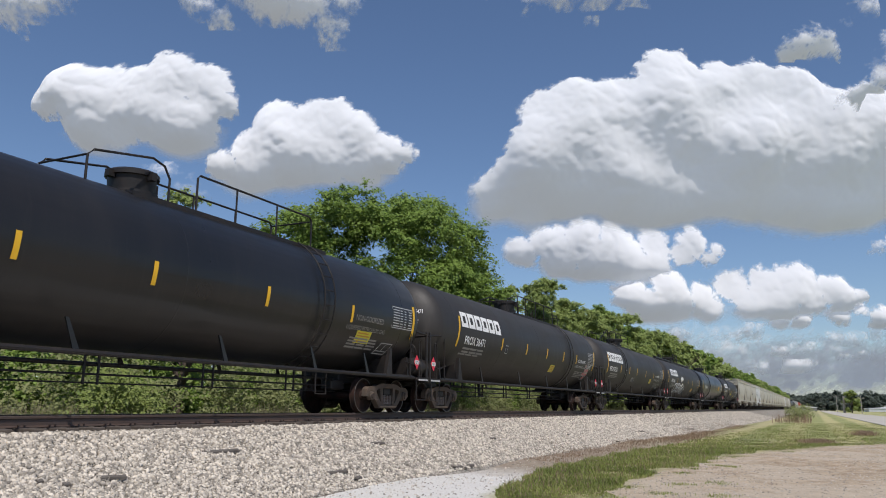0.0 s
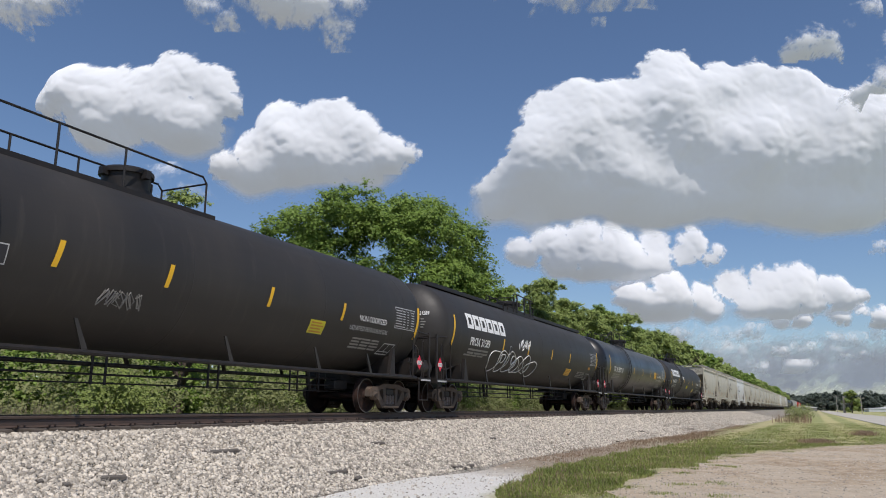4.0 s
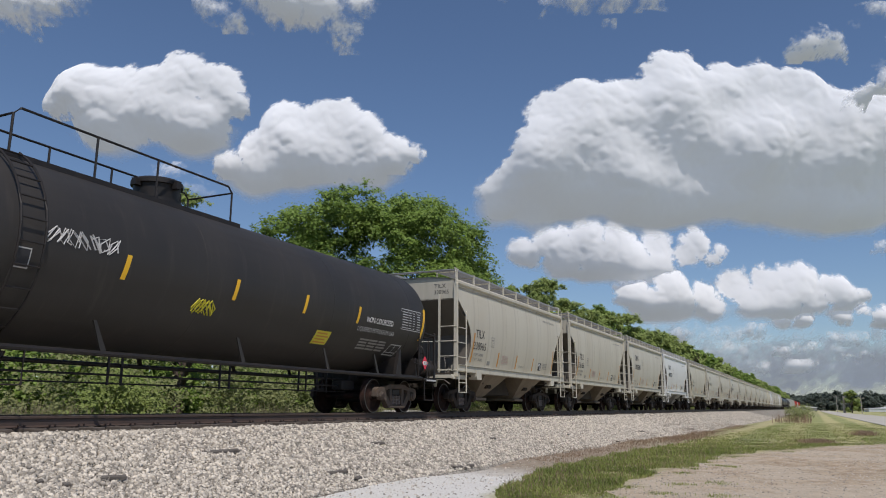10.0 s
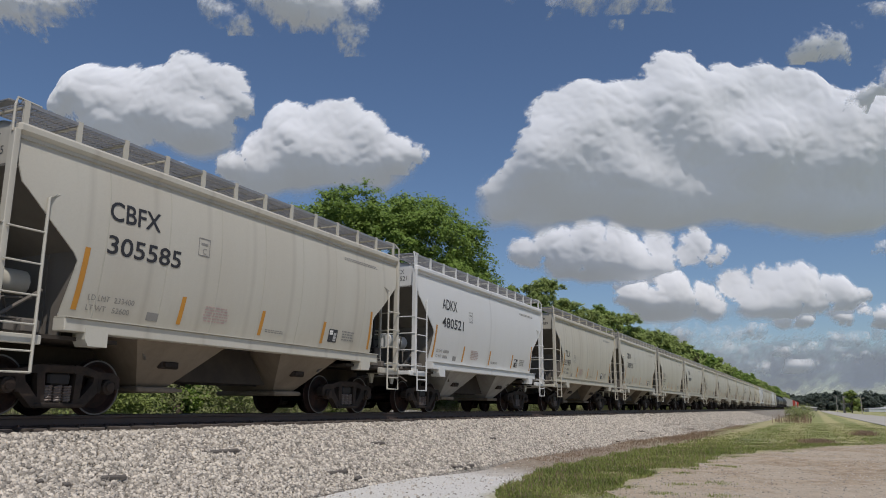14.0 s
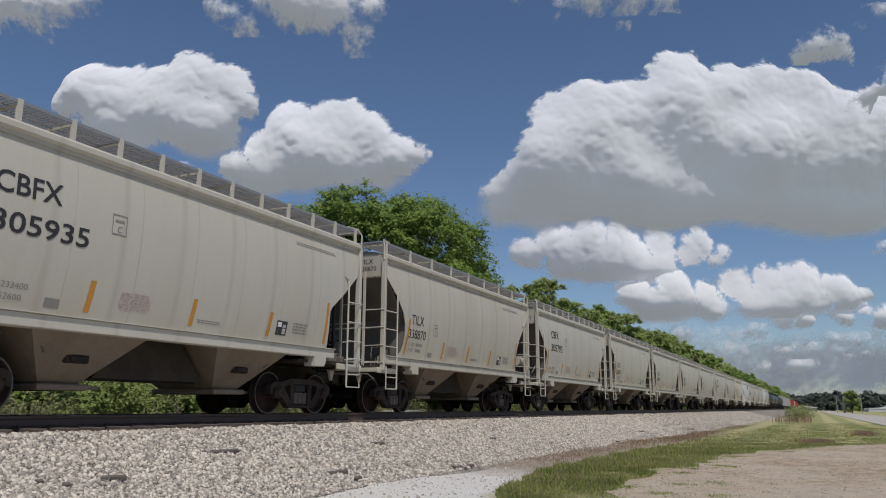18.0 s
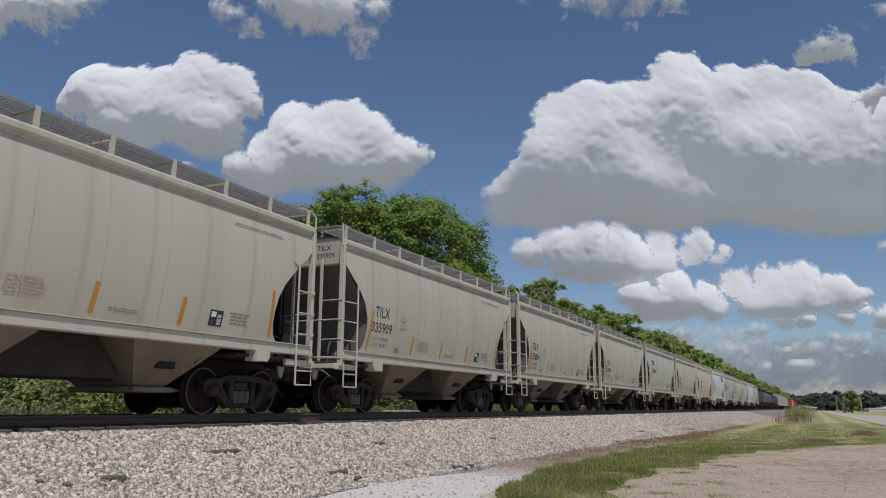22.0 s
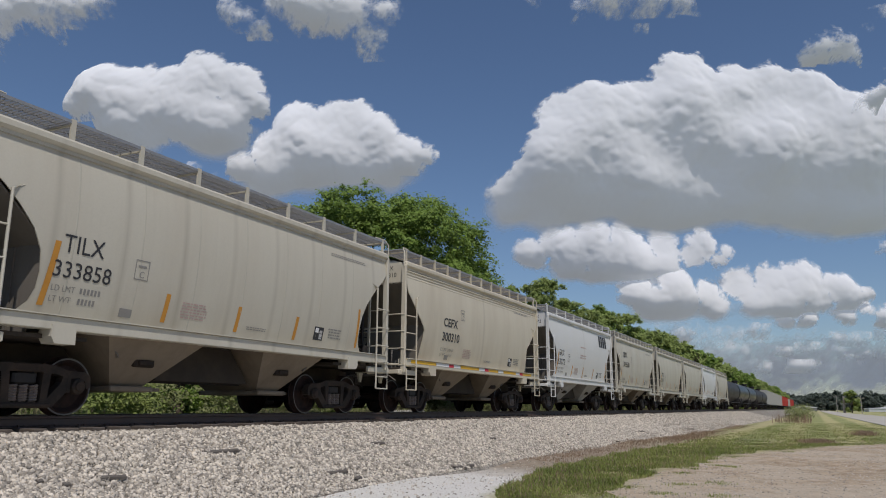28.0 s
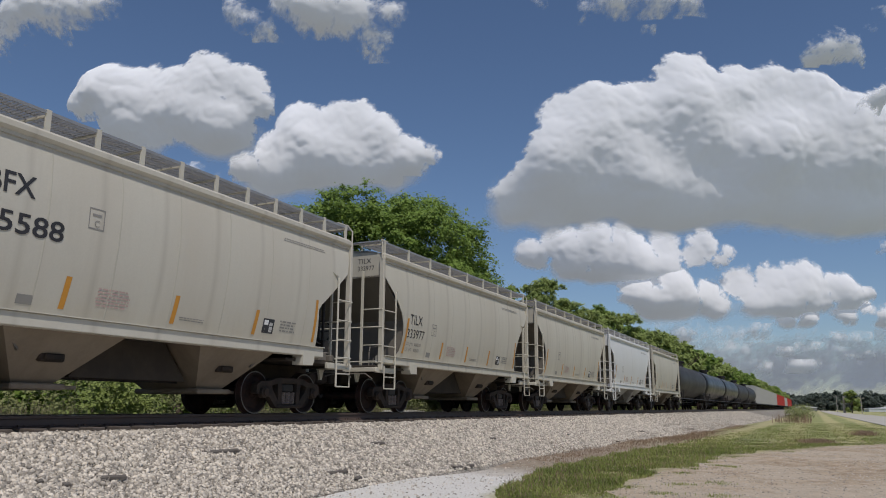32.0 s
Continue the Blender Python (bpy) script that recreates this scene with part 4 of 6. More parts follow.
def build_tank(paint, label, mark="", number="", emblem=True, ladder_u=6.9, rail="both", extras=(), far=False, length=T_LEN, flip=False,
               strips=(-4.2, -1.5, 1.1, 3.5, 5.6), strip_z=2.22, lead=-8.12, tail=8.9, panel=(2.0, 1.8, 0.62), logo=-7.75, ends=(0.32, 0.32), shift=0.0):
    """A pressure tank car. Origin: rail top under the car's middle."""
    car = thing("tank_car", label, "tank car", "freight train cars")
    L = length
    E0 = -L / 2
    a, b = E0 + ends[0], L / 2 - ends[1]

    def shell_geo(g):
        prof = [(a + 0.78 * (1 - math.cos(math.pi / 2 * k / 10)), max(0.02, T_R * math.sin(math.pi / 2 * k / 10))) for k in range(11)]
        mid = [(a + 0.78 + (b - a - 1.56) * k / 6, T_R) for k in range(1, 6)]
        prof = prof + mid + [(a + b - x, r) for x, r in prof[::-1]]
        n = 64
        rings = [[(x, r * math.cos(t), T_Z + r * math.sin(t)) for t in (2 * math.pi * k / n for k in range(n))] for x, r in prof]
        g.loft(rings)
    solid("tank", shell_geo, paint, car, "", (0, 0, 0), ("tank", L, ends), True)

    def band(g, x, w=0.03, r=0.003):
        n = 64
        g.loft([[(x + d, rr * math.cos(t), T_Z + rr * math.sin(t)) for t in (2 * math.pi * k / n for k in range(n))] for d, rr in ((0, T_R), (0.01, T_R + r), (w - 0.01, T_R + r), (w, T_R))], False)
    for u in (1.9, 6.0, 10.3, 14.6, L - 1.9):
        solid("weld_band", lambda g, u=u: band(g, E0 + u * L / T_LEN), paint, car, "", (0, 0, 0), ("band", u, L), True)
    for e in (-1, 1):
        end = e * L / 2

        def saddle(g, e=e, end=end):
            x0, x1 = sorted((end - e * 0.55, end - e * 3.1))
            g.box(x0, x1, -0.28, 0.28, 0.78, 1.18, 0.02)
            for xs in (end - e * 1.2, end - e * 2.35):
                g.loft([[(xs + d, y, z) for y, z in ((-1.35, 1.02), (-1.30, 1.55), (-0.9, 1.40), (0.9, 1.40), (1.30, 1.55), (1.35, 1.02))] for d in (-0.04, 0.04)])
            g.prism([(end - e * 2.30, 1.0), (end - e * 2.62, 1.0), (end - e * 2.42, 1.72), (end - e * 2.36, 1.72)], -1.46, -1.36)
            g.box(*sorted((end - e * 1.1, end - e * 2.7)), -1.45, 1.45, 0.95, 1.04, 0.01)
        solid("stub_sill", saddle, "black_iron", car, "", (0, 0, 0), ("saddle", e, L))

        def platform(g, e=e, end=end):
            g.box(*sorted((end - e * 0.22, end - e * 0.95)), -1.48, 1.48, 0.93, 0.99, 0.01)
            g.box(*sorted((end - e * 0.20, end - e * 0.26)), -1.5, 1.5, 0.86, 1.02, 0.01)
            g.tube([(end - e * 0.9, -1.46, 0.9), (end - e * 0.9, -1.46, 0.36), (end - e * 0.35, -1.46, 0.36), (end - e * 0.35, -1.46, 0.9)], 0.022, 6)
        solid("end_platform", platform, "black_iron", car, "", (0, 0, 0), ("tplat", e, L))

        if not far:
            for y in (-1.45, 1.45):
                solid("end_handrail", lambda g, e=e, end=end, y=y: g.tube([(end - e * 0.2, y * 0.3, 2.22), (end - e * 0.22, y, 2.24), (end - e * 0.3, y, 2.26), (end - e * 1.15, y, 2.32), (end - e * 1.25, y, 2.28), (end - e * 1.27, y, 1.0)], 0.026, 6), "black_iron", car, "", (0, 0, 0), ("thand", e, L, y), True)
                solid("end_post", lambda g, e=e, end=end, y=y: g.box(*sorted((end - e * 0.22, end - e * 0.30)), y - 0.03, y + 0.03, 0.95, 2.35, 0.01), "black_iron", car, "", (0, 0, 0), ("tpost", e, L, y))
                solid("grab_iron", lambda g, e=e, end=end, y=y: g.tube([(end - e * 0.60, y, 0.95), (end - e * 0.60, y, 2.02), (end - e * 0.64, y, 2.06), (end - e * 0.72, y, 2.02), (end - e * 0.72, y, 0.95)], 0.022, 6), "black_iron", car, "", (0, 0, 0), ("tgrab", e, L, y), True)
            solid("cut_lever", lambda g, e=e, end=end: g.tube([(end - e * 0.24, -1.45, 1.35), (end - e * 0.9, -1.45, 1.30), (end - e * 1.5, -1.4, 1.42)], 0.02, 6), "black_iron", car, "", (0, 0, 0), ("tlever", e, L))
            def placard(g, e=e, end=end):
                c = Vector((end - e * 0.95 if e > 0 else end + 0.42, -1.49, 1.42))
                g.loft([[c + Vector((0.17 * p, d, 0.205 * q)) for p, q in ((0, -1), (1, 0), (0, 1), (-1, 0))] for d in (0.0, -0.01)])
            pl = solid("placard", placard, "red_mark", car, "red diamond hazard placard", (0, 0, 0), ("placard", e, L))
            cx = end - e * 0.95 if e > 0 else end + 0.42
            solid("placard_panel", lambda g, cx=cx: g.box(cx - 0.125, cx + 0.125, -1.505, -1.501, 1.36, 1.47), "white_mark", pl, "", (0, 0, 0), ("plp", e, L))
            w, f = letters("1075", 0.08, 0.2)
            part("placard_number", cached(("pln", e, L), lambda: Geo().add([(cx - 0.1 + p[0], -1.509, 1.375 + p[1]) for p in w], f).mesh("placard_number", "black_mark")), pl, "number 1075")
            solid("sill_stencil", lambda g, e=e, end=end: g.box(*sorted((end - e * 0.25, end - e * 0.85)), -1.512, -1.503, 0.905, 0.95), "pale_mark", car, "", (0, 0, 0), ("stencil", e, L))
        coupler_parts(car, end - e * 0.42, e)
    if not far:
        solid("brake_cylinder", lambda g: (g.loft([[(x, r * math.cos(t), r * math.sin(t)) for t in (2 * math.pi * k / 18 for k in range(18))] for x, r in ((-0.52, 0.14), (-0.47, 0.24), (-0.16, 0.26), (-0.14, 0.285), (-0.10, 0.285), (-0.08, 0.26), (0.44, 0.24), (0.50, 0.12))]), g.box(-0.05, 0.05, -0.1, 0.1, -0.35, -0.2)), "black_iron", car, "", (L / 2 - 0.50, -1.22, 1.30), "tank_cylinder", True)
        solid("hand_brake", lambda g: (g.tube([(0, 0.27 * math.cos(t), 0.27 * math.sin(t)) for t in (2 * math.pi * k / 20 for k in range(21))], 0.02, 6), g.rod((0, -0.26, 0), (0, 0.26, 0), 0.012, 5), g.box(0.02, 0.2, -0.12, 0.12, -0.3, 0.25, 0.02)), "black_iron", car, "", (L / 2 - 0.3, -0.85, 1.75), "hand_brake")
    # side rail below the tank and the rigging under its belly
    for s in (-1, 1):
        solid("side_rail", lambda g, s=s: g.tube([(E0 + 1.0, s * 1.42, 0.98), (-E0 - 1.0, s * 1.42, 0.98)], 0.045, 8), "black_iron", car, "", (0, 0, 0), ("srail", s, L), True)
        if not far:
            for u in (4.4, 8.2, 11.6, 14.6, 16.9):
                def strap(g, s=s, u=u):
                    g.prism([(E0 + u - 0.26, 1.50), (E0 + u - 0.20, 1.50), (E0 + u + 0.06, 0.98), (E0 + u - 0.06, 0.98)], *sorted((s * 1.40, s * 1.43)))
                solid("rail_strap", strap, paint, car, "", (0, 0, 0), ("strap", s, u, L), True)

    def rigging(g):
        for y, z in ((-0.25, 0.88), (-0.3, 0.70), (-0.28, 0.55)):
            g.rod((E0 + 3.3, y, z), (-E0 - 3.3, y, z), 0.022 if z > 0.6 else 0.016, 6)
        for u in (4.2, 5.2, 6.4, 6.75, 9.3, 9.6, 12.2, 12.5, 15.0, 15.3, 16.2):
            g.rod((E0 + u, -0.28, 1.1), (E0 + u, -0.28, 0.52), 0.025, 6)
        for u in (6.9, 15.8):
            g.tube([(E0 + u, -0.2, 1.1), (E0 + u + 0.1, -0.2, 0.6), (E0 + u + 0.35, -0.2, 0.58), (E0 + u + 0.4, -0.2, 1.0)], 0.06, 6)
        g.box(E0 + 16.7, E0 + 17.3, -0.45, -0.1, 0.6, 0.85, 0.03)
    solid("brake_rigging", rigging, "black_iron", car, "", (0, 0, 0), ("rigging", L))
    # top platform, housing and railings
    top = T_Z + T_R
    f = -1 if flip else 1
    dome = -0.12 if rail == "short" else (shift - 0.3 if flip else 0.0)
    solid("valve_housing", lambda g: (g.loft([[(r * math.cos(t), r * math.sin(t), z) for t in (2 * math.pi * k / 24 for k in range(24))] for z, r in ((top - 0.1, 0.50), (top + 0.06, 0.50), (top + 0.07, 0.44), (top + 0.36, 0.46), (top + 0.36, 0.51), (top + 0.44, 0.51), (top + 0.48, 0.46), (top + 0.48, 0.05))]),
                                      g.box(-0.60, -0.46, -0.06, 0.06, top + 0.28, top + 0.42), g.box(0.46, 0.62, -0.05, 0.05, top + 0.2, top + 0.38), g.box(-0.06, 0.06, -0.60, -0.46, top + 0.26, top + 0.42)), "black_iron", car, "round domed valve housing", (dome, 0, 0), "housing", True)
    if not far:
        x0, x1 = (-2.4, 1.3) if rail == "short" else ((-4.4, 1.4) if flip else (-0.6, 5.6))

        def deck(g):
            for s in (-1, 1):
                g.box(x0, x1, *sorted((s * 0.44, s * 0.72)), top - 0.15, top - 0.12)
                g.box(x0, x1, *sorted((s * 0.70, s * 0.74)), top - 0.20, top - 0.10)
                g.box(x0, x1, *sorted((s * 0.52, s * 0.56)), top - 0.12, top - 0.06)
            n = int(x1 - x0)
            for k in range(n + 1):
                x = x0 + 0.1 + (x1 - x0 - 0.2) * k / n
                g.box(x - 0.03, x + 0.03, -0.72, 0.72, top - 0.24, top - 0.14)
        solid("top_walkway", deck, "black_iron", car, "", (shift, 0, 0), ("deck", x0, x1))

        def rails(g):
            z0, z1 = top - 0.12, top + 0.68
            for s in (-1, 1):
                y = s * 0.63
                if rail == "short":
                    g.tube([(-0.98, y, z0), (-0.98, y, z1 - 0.12), (-0.92, y, z1 - 0.02), (-0.78, y, z1 + 0.04), (-0.55, y, z1 + 0.04), (1.42, y, z1 - 0.02), (1.5, y, z1 - 0.08)], 0.026, 6)
                    for x in (-0.55, 0.35, 1.12):
                        g.box(x - 0.035, x + 0.035, y - 0.02, y + 0.02, z0, z1 + 0.02)
                    g.tube([(1.12, y, top + 0.38), (1.38, y, top + 0.40), (1.5, y, top + 0.34), (1.5, y, z0)], 0.022, 6)
                    g.tube([(-2.15, y, z0), (-2.15, y, top + 0.14), (-2.05, y, top + 0.20), (-1.75, y, top + 0.20), (-1.68, y, top + 0.12), (-1.68, y, z0)], 0.022, 6)
                elif rail == "split":
                    g.tube([(-1.55, y, z0 - 0.05), (-1.55, y, z1 - 0.36), (-1.42, y, z1 - 0.24), (-0.1, y, z1), (0.2, y, z1 - 0.08), (0.35, y, z1 - 0.3), (0.35, y, z0)], 0.024, 6)
                    g.tube([(1.1, y, z0), (1.1, y, z1 - 0.06), (1.16, y, z1), (5.0, y, z1), (5.08, y, z1 - 0.1), (5.08, y, z0)], 0.024, 6)
                    for x in (2.3, 3.7):
                        g.rod((x, y, z0), (x, y, z1), 0.022, 6)
                elif flip:
                    g.tube([(-6.6, y, z0 - 0.15), (-6.45, y, z0 + 0.1), (-4.75, y, z1 - 0.06), (-4.6, y, z1), (-4.4, y, z1 - 0.12), (-4.4, y, z0)], 0.022, 6)
                    g.rod((-5.4, y, z0), (-5.4, y, z0 + 0.66), 0.02, 6)
                    g.tube([(-3.9, y, z0), (-3.9, y, z1 - 0.12), (-3.78, y, z1), (1.08, y, z1), (1.2, y, z1 - 0.12), (1.2, y, z0)], 0.022, 6)
                    for x in (-2.3, -0.9):
                        g.rod((x, y, z0), (x, y, z1), 0.022, 6)
                else:
                    g.tube([(-1.3, y, z0 - 0.05), (-1.3, y, z1 - 0.36), (-1.22, y, z1 - 0.28), (-0.1, y, z1), (4.7, y, z1), (4.78, y, z1 - 0.08), (4.78, y, z0)], 0.024, 6)
                    for x in (-0.05, 0.95, 2.3, 3.5):
                        g.rod((x, y, z0), (x, y, z1), 0.022, 6)
                    g.tube([(4.78, y, z1 - 0.3), (5.5, y, z1 - 0.3), (5.58, y, z1 - 0.38), (5.58, y, z0 - 0.05)], 0.022, 6)
            for x, h in {"short": ((-0.98, z1 - 0.12), (1.5, z1 - 0.08)), "split": ((-1.55, z1 - 0.36), (5.08, z1 - 0.1))}.get(rail, ((1.2, z1 - 0.12), (-3.9, z1 - 0.12)) if flip else ((5.58, z1 - 0.38), (-1.3, z1 - 0.36))):
                g.tube([(x, -0.63, h), (x, 0.63, h)], 0.02, 6)
        solid("safety_railing", rails, "black_iron", car, "", (shift, 0, 0), ("rails", flip, rail))
        if rail == "short":
            solid("top_beam", lambda g: (g.box(-9.0, 9.0, -0.62, -0.40, top - 0.08, top + 0.06, 0.01), g.box(-9.0, 9.0, 0.40, 0.62, top - 0.08, top + 0.06, 0.01)), "black_iron", car, "", (0, 0, 0), "top_beam")

        def stiles(g):
            for d in (0.0, 0.42):
                pts = []
                for k in range(15):
                    t = math.radians(62 - k * 9.5)
                    pts.append((d, -(T_R + 0.09) * math.cos(t), T_Z + (T_R + 0.09) * math.sin(t)))
                pts.append((d, -1.42, 0.98))
                g.tube(pts, 0.02, 6)
            g.tube([(0, -1.42, 0.98), (0, -1.42, 0.45), (0.42, -1.42, 0.45), (0.42, -1.42, 0.98)], 0.02, 6)
        side_ladder = None if rail == "short" else solid("side_ladder", stiles, "black_iron", car, "", (ladder_u, 0, 0), "tladder")
        for k in range(10 if side_ladder else 0):
            t = math.radians(58 - k * 12.5)
            solid("rung", lambda g: g.rod((0, 0, 0), (0.42, 0, 0), 0.016, 6), "black_iron", side_ladder, "", (0, -(T_R + 0.09) * math.cos(t), T_Z + (T_R + 0.09) * math.sin(t)), "rung")
        # reflective strips and stencils
        lean = 0.2 if emblem else 0.02
        tank_patch(car, "reflector", lead, 2.08, 3.08, 0.11, "yellow_mark", "yellow reflective strip", slant=lean)
        for u in strips:
            tank_patch(car, "reflector", u, strip_z, strip_z + 0.42, 0.10, "yellow_mark", "yellow reflective strip", slant=lean)
        tank_patch(car, "reflector", tail, 2.05, 2.98, 0.12, "yellow_mark", "yellow reflective strip", slant=lean)
        tall = panel[3] if len(panel) > 3 else 0.30
        tank_patch(car, "hazard_panel", panel[0], panel[1] - 0.1, panel[1] - 0.1 + tall, panel[2], "lime_mark" if panel[2] < 0.75 else "yellow_mark", "yellow notice panel")
        for i in range(4):
            tank_patch(car, "panel_line", panel[0] + 0.06, panel[1] - 0.1 + tall * (0.10 + 0.22 * i), panel[1] - 0.1 + tall * (0.20 + 0.22 * i), panel[2] - 0.12 - 0.07 * (i % 2), "orange_mark", lift=0.011)
        def table(g):
            for xa, xb, za, zb in ((7.75, 8.9, 2.84, 2.86), (7.75, 8.9, 2.28, 2.30), (7.75, 7.765, 2.28, 2.86), (8.885, 8.9, 2.28, 2.86), (8.16, 8.17, 2.28, 2.86), (8.4, 8.41, 2.28, 2.86), (8.64, 8.65, 2.28, 2.86)):
                g.add([on_tank(xa, za), on_tank(xb, za), on_tank(xb, zb), on_tank(xa, zb)], [(0, 1, 2, 3)])
        solid("data_table", table, "pale_mark", car, "white stencilled inspection table", (0, 0, 0), "data_table")
        for i in range(7):
            for k in range(4):
                x = 7.79 + (0.39 + 0.24 * (k - 1) if k else 0)
                tank_patch(car, "table_line", x, 2.33 + 0.072 * i, 2.354 + 0.072 * i, (0.34 if k == 0 else 0.18) - 0.04 * ((i * 3 + k) % 3), "pale_mark", lift=0.012)
        if rail != "short":
            tank_mark(car, "NON-ODORIZED", 5.95, 2.30, 0.14, 1.35, "white_mark" if mark else "faint_mark")
            tank_mark(car, "LIQUEFIED PETROLEUM GAS", 5.6, 2.04, 0.13, 1.85, "pale_mark" if mark else "faint_mark")
        else:
            tank_patch(car, "faded_notice", 7.55, 2.05, 2.17, 0.35, "orange_mark", "small faded notice")
        tank_bars(car, 5.9, 1.85, 1.4, 0.04, 4)
        for x0, x1, z0, z1 in ((0, 0.6, 1.56, 1.585), (0, 0.6, 1.83, 1.855), (0, 0.025, 1.56, 1.855), (0.575, 0.6, 1.56, 1.855), (0.28, 0.305, 1.64, 1.855), (0, 0.6, 1.63, 1.65)):
            tank_patch(car, "stencil_frame", 7.35 + x0 + 0.6 * (z0 - 1.56), z0, z1, x1 - x0, "pale_mark", slant=0.6)
        if mark:
            if emblem:
                logo_blocks(car, logo, 2.74, 0.50, 3.55)
                tank_mark(car, mark + " " + number, logo + 0.3, 2.2, 0.27, 1.7, bold=0.012)
            else:
                tank_mark(car, mark + " " + number, -7.45, 2.22, 0.27, 2.3, bold=0.012)
            tank_bars(car, -7.5, 2.04, 1.8, 0.06, 2)
            tank_bars(car, -7.7, 1.86, 1.7, 0.05, 1)
            tank_patch(car, "stencil_panel", -3.75, 2.12, 2.42, 0.24, "pale_mark")
            tank_patch(car, "stencil_inset", -3.73, 2.14, 2.40, 0.20, "black_mark", lift=0.012)
            # head stencils on the leading end
            w, fc = letters(mark + " " + number, 0.13, 0.62, 0.012)
            v = []
            for p in w:
                y, z = -0.42 - p[0], 2.98 + p[1]
                rr = min(0.995, math.sqrt(y * y + (z - T_Z) ** 2) / T_R)
                v.append((a + 0.78 * (1 - math.sqrt(1 - rr * rr)) - 0.014, y, z))
            part("lettering", Geo().add(v, fc).mesh("lettering", "white_mark"), car, "painted lettering " + mark + " " + number)
            g = Geo()
            for i in range(5):
                for k in range(3 if i < 4 else 1):
                    ya, yb = -0.42 - 0.19 * k, -0.42 - 0.19 * k - 0.15 + 0.03 * ((i + k) % 3)
                    quad = []
                    for y, z in ((ya, 2.84 - 0.085 * i), (yb, 2.84 - 0.085 * i), (yb, 2.875 - 0.085 * i), (ya, 2.875 - 0.085 * i)):
                        rr = min(0.995, math.sqrt(y * y + (z - T_Z) ** 2) / T_R)
                        quad.append((a + 0.78 * (1 - math.sqrt(1 - rr * rr)) - 0.014, y, z))
                    g.add(quad, [(0, 1, 2, 3)])
            part("small_print", g.mesh("small_print", "faint_mark"), car)
    for fn in extras:
        fn(car)
    sets = truck_parts(car, E0 + 1.85, not far, "dusty_lit_iron") + truck_parts(car, -E0 - 1.85, not far, "dusty_lit_iron")
    return car, sets

# ---- ground, track and road ----
GROUND_Z = -1.40


def mesh_of(name, v, f, material):
    """A mesh from arrays; all faces have the same number of corners."""
    me = bpy.data.meshes.new(name)
    n, k = f.shape
    me.vertices.add(len(v))
    me.vertices.foreach_set("co", np.ascontiguousarray(v, dtype=np.float32).ravel())
    me.loops.add(n * k)
    me.loops.foreach_set("vertex_index", np.ascontiguousarray(f, dtype=np.int32).ravel())
    me.polygons.add(n)
    me.polygons.foreach_set("loop_start", np.arange(0, n * k, k, dtype=np.int32))
    me.update(calc_edges=True)
    me.materials.append(MATS[material])
    return me


def lattice(xs, ys, height):
    """A sheet of quads over the lines xs and ys."""
    X, Y = np.meshgrid(xs, ys, indexing="ij")
    Z = height(X, Y)
    v = np.stack([X, Y, Z], -1).reshape(-1, 3)
    n = len(ys)
    i, j = np.meshgrid(np.arange(len(xs) - 1), np.arange(n - 1), indexing="ij")
    k = (i * n + j).ravel()
    f = np.stack([k, k + n, k + n + 1, k + 1], -1)
    return v, f


def sheet(name, xs, ys, height, material, smooth=True):
    v, f = lattice(np.asarray(xs), np.asarray(ys), height)
    me = mesh_of(name, v, f, material)
    if smooth:
        me.shade_smooth()
    return tagged(new(name, me), kind="structure")


def rumple(x, y, s, seed):
    """Smooth pseudo-random relief in -1..1."""
    r = np.random.RandomState(seed)
    z = 0
    for k in range(7):
        a, p, q = r.uniform(0, 6.28, 3)
        w = s * r.uniform(0.6, 1.9)
        z = z + np.sin(x * w * np.cos(a) + y * w * np.sin(a) + p) * np.cos(x * w * 0.7 * np.sin(a) - y * w * 0.6 * np.cos(a) + q)
    return z / 4


def ground_height(X, Y):
    near = np.exp(-((X - 20) / 60.0) ** 2)
    return GROUND_Z + near * (0.05 * rumple(X, Y, 0.6, 3) + 0.025 * rumple(X, Y, 2.6, 5)) + np.clip((Y - 13.5) / 2.0, 0, 1) * 0.25


def spaced(a, b, fine, grow):
    out, step = [a], fine
    while out[-1] < b:
        out.append(out[-1] + step)
        step *= grow
    return out


gx = sorted([-x for x in spaced(0, 4300, 0.8, 1.12)][1:] + spaced(0.0, 40, 0.35, 1.0) + spaced(40.5, 4300, 0.6, 1.07))
gy = sorted([-y for y in spaced(0, 4300, 0.5, 1.10)][1:] + spaced(0.0, 15, 0.35, 1.0) + spaced(15.6, 4300, 0.6, 1.10))
sheet("ground", gx, gy, ground_height, "ground")

PROFILE_Y = (7.55, 8.0, 8.6, 9.2, 9.8, 10.18, 10.36, 10.9, 11.69, 12.5, 13.05, 13.3, 14.0, 14.8, 15.4)
PROFILE_Z = (-1.55, -1.44, -1.06, -0.77, -0.47, -0.29, -0.265, -0.245, -0.235, -0.235, -0.215, -0.24, -0.62, -1.05, -1.30)


def toe_shift(X):
    """How much further the ballast spreads towards the field along the track."""
    return np.clip((X - 34) / 22, 0, 1) * 1.3 + np.clip((X - 56) / 90, 0, 1) * 1.7


def ballast_height(X, Y):
    Y = np.where(Y < 10.18, 10.18 - (10.18 - Y) * 2.2 / (2.2 + toe_shift(X)), Y)
    return np.interp(Y, PROFILE_Y, PROFILE_Z) + 0.018 * rumple(X, Y, 3.0, 11) + 0.012 * rumple(X, Y, 9.0, 12)


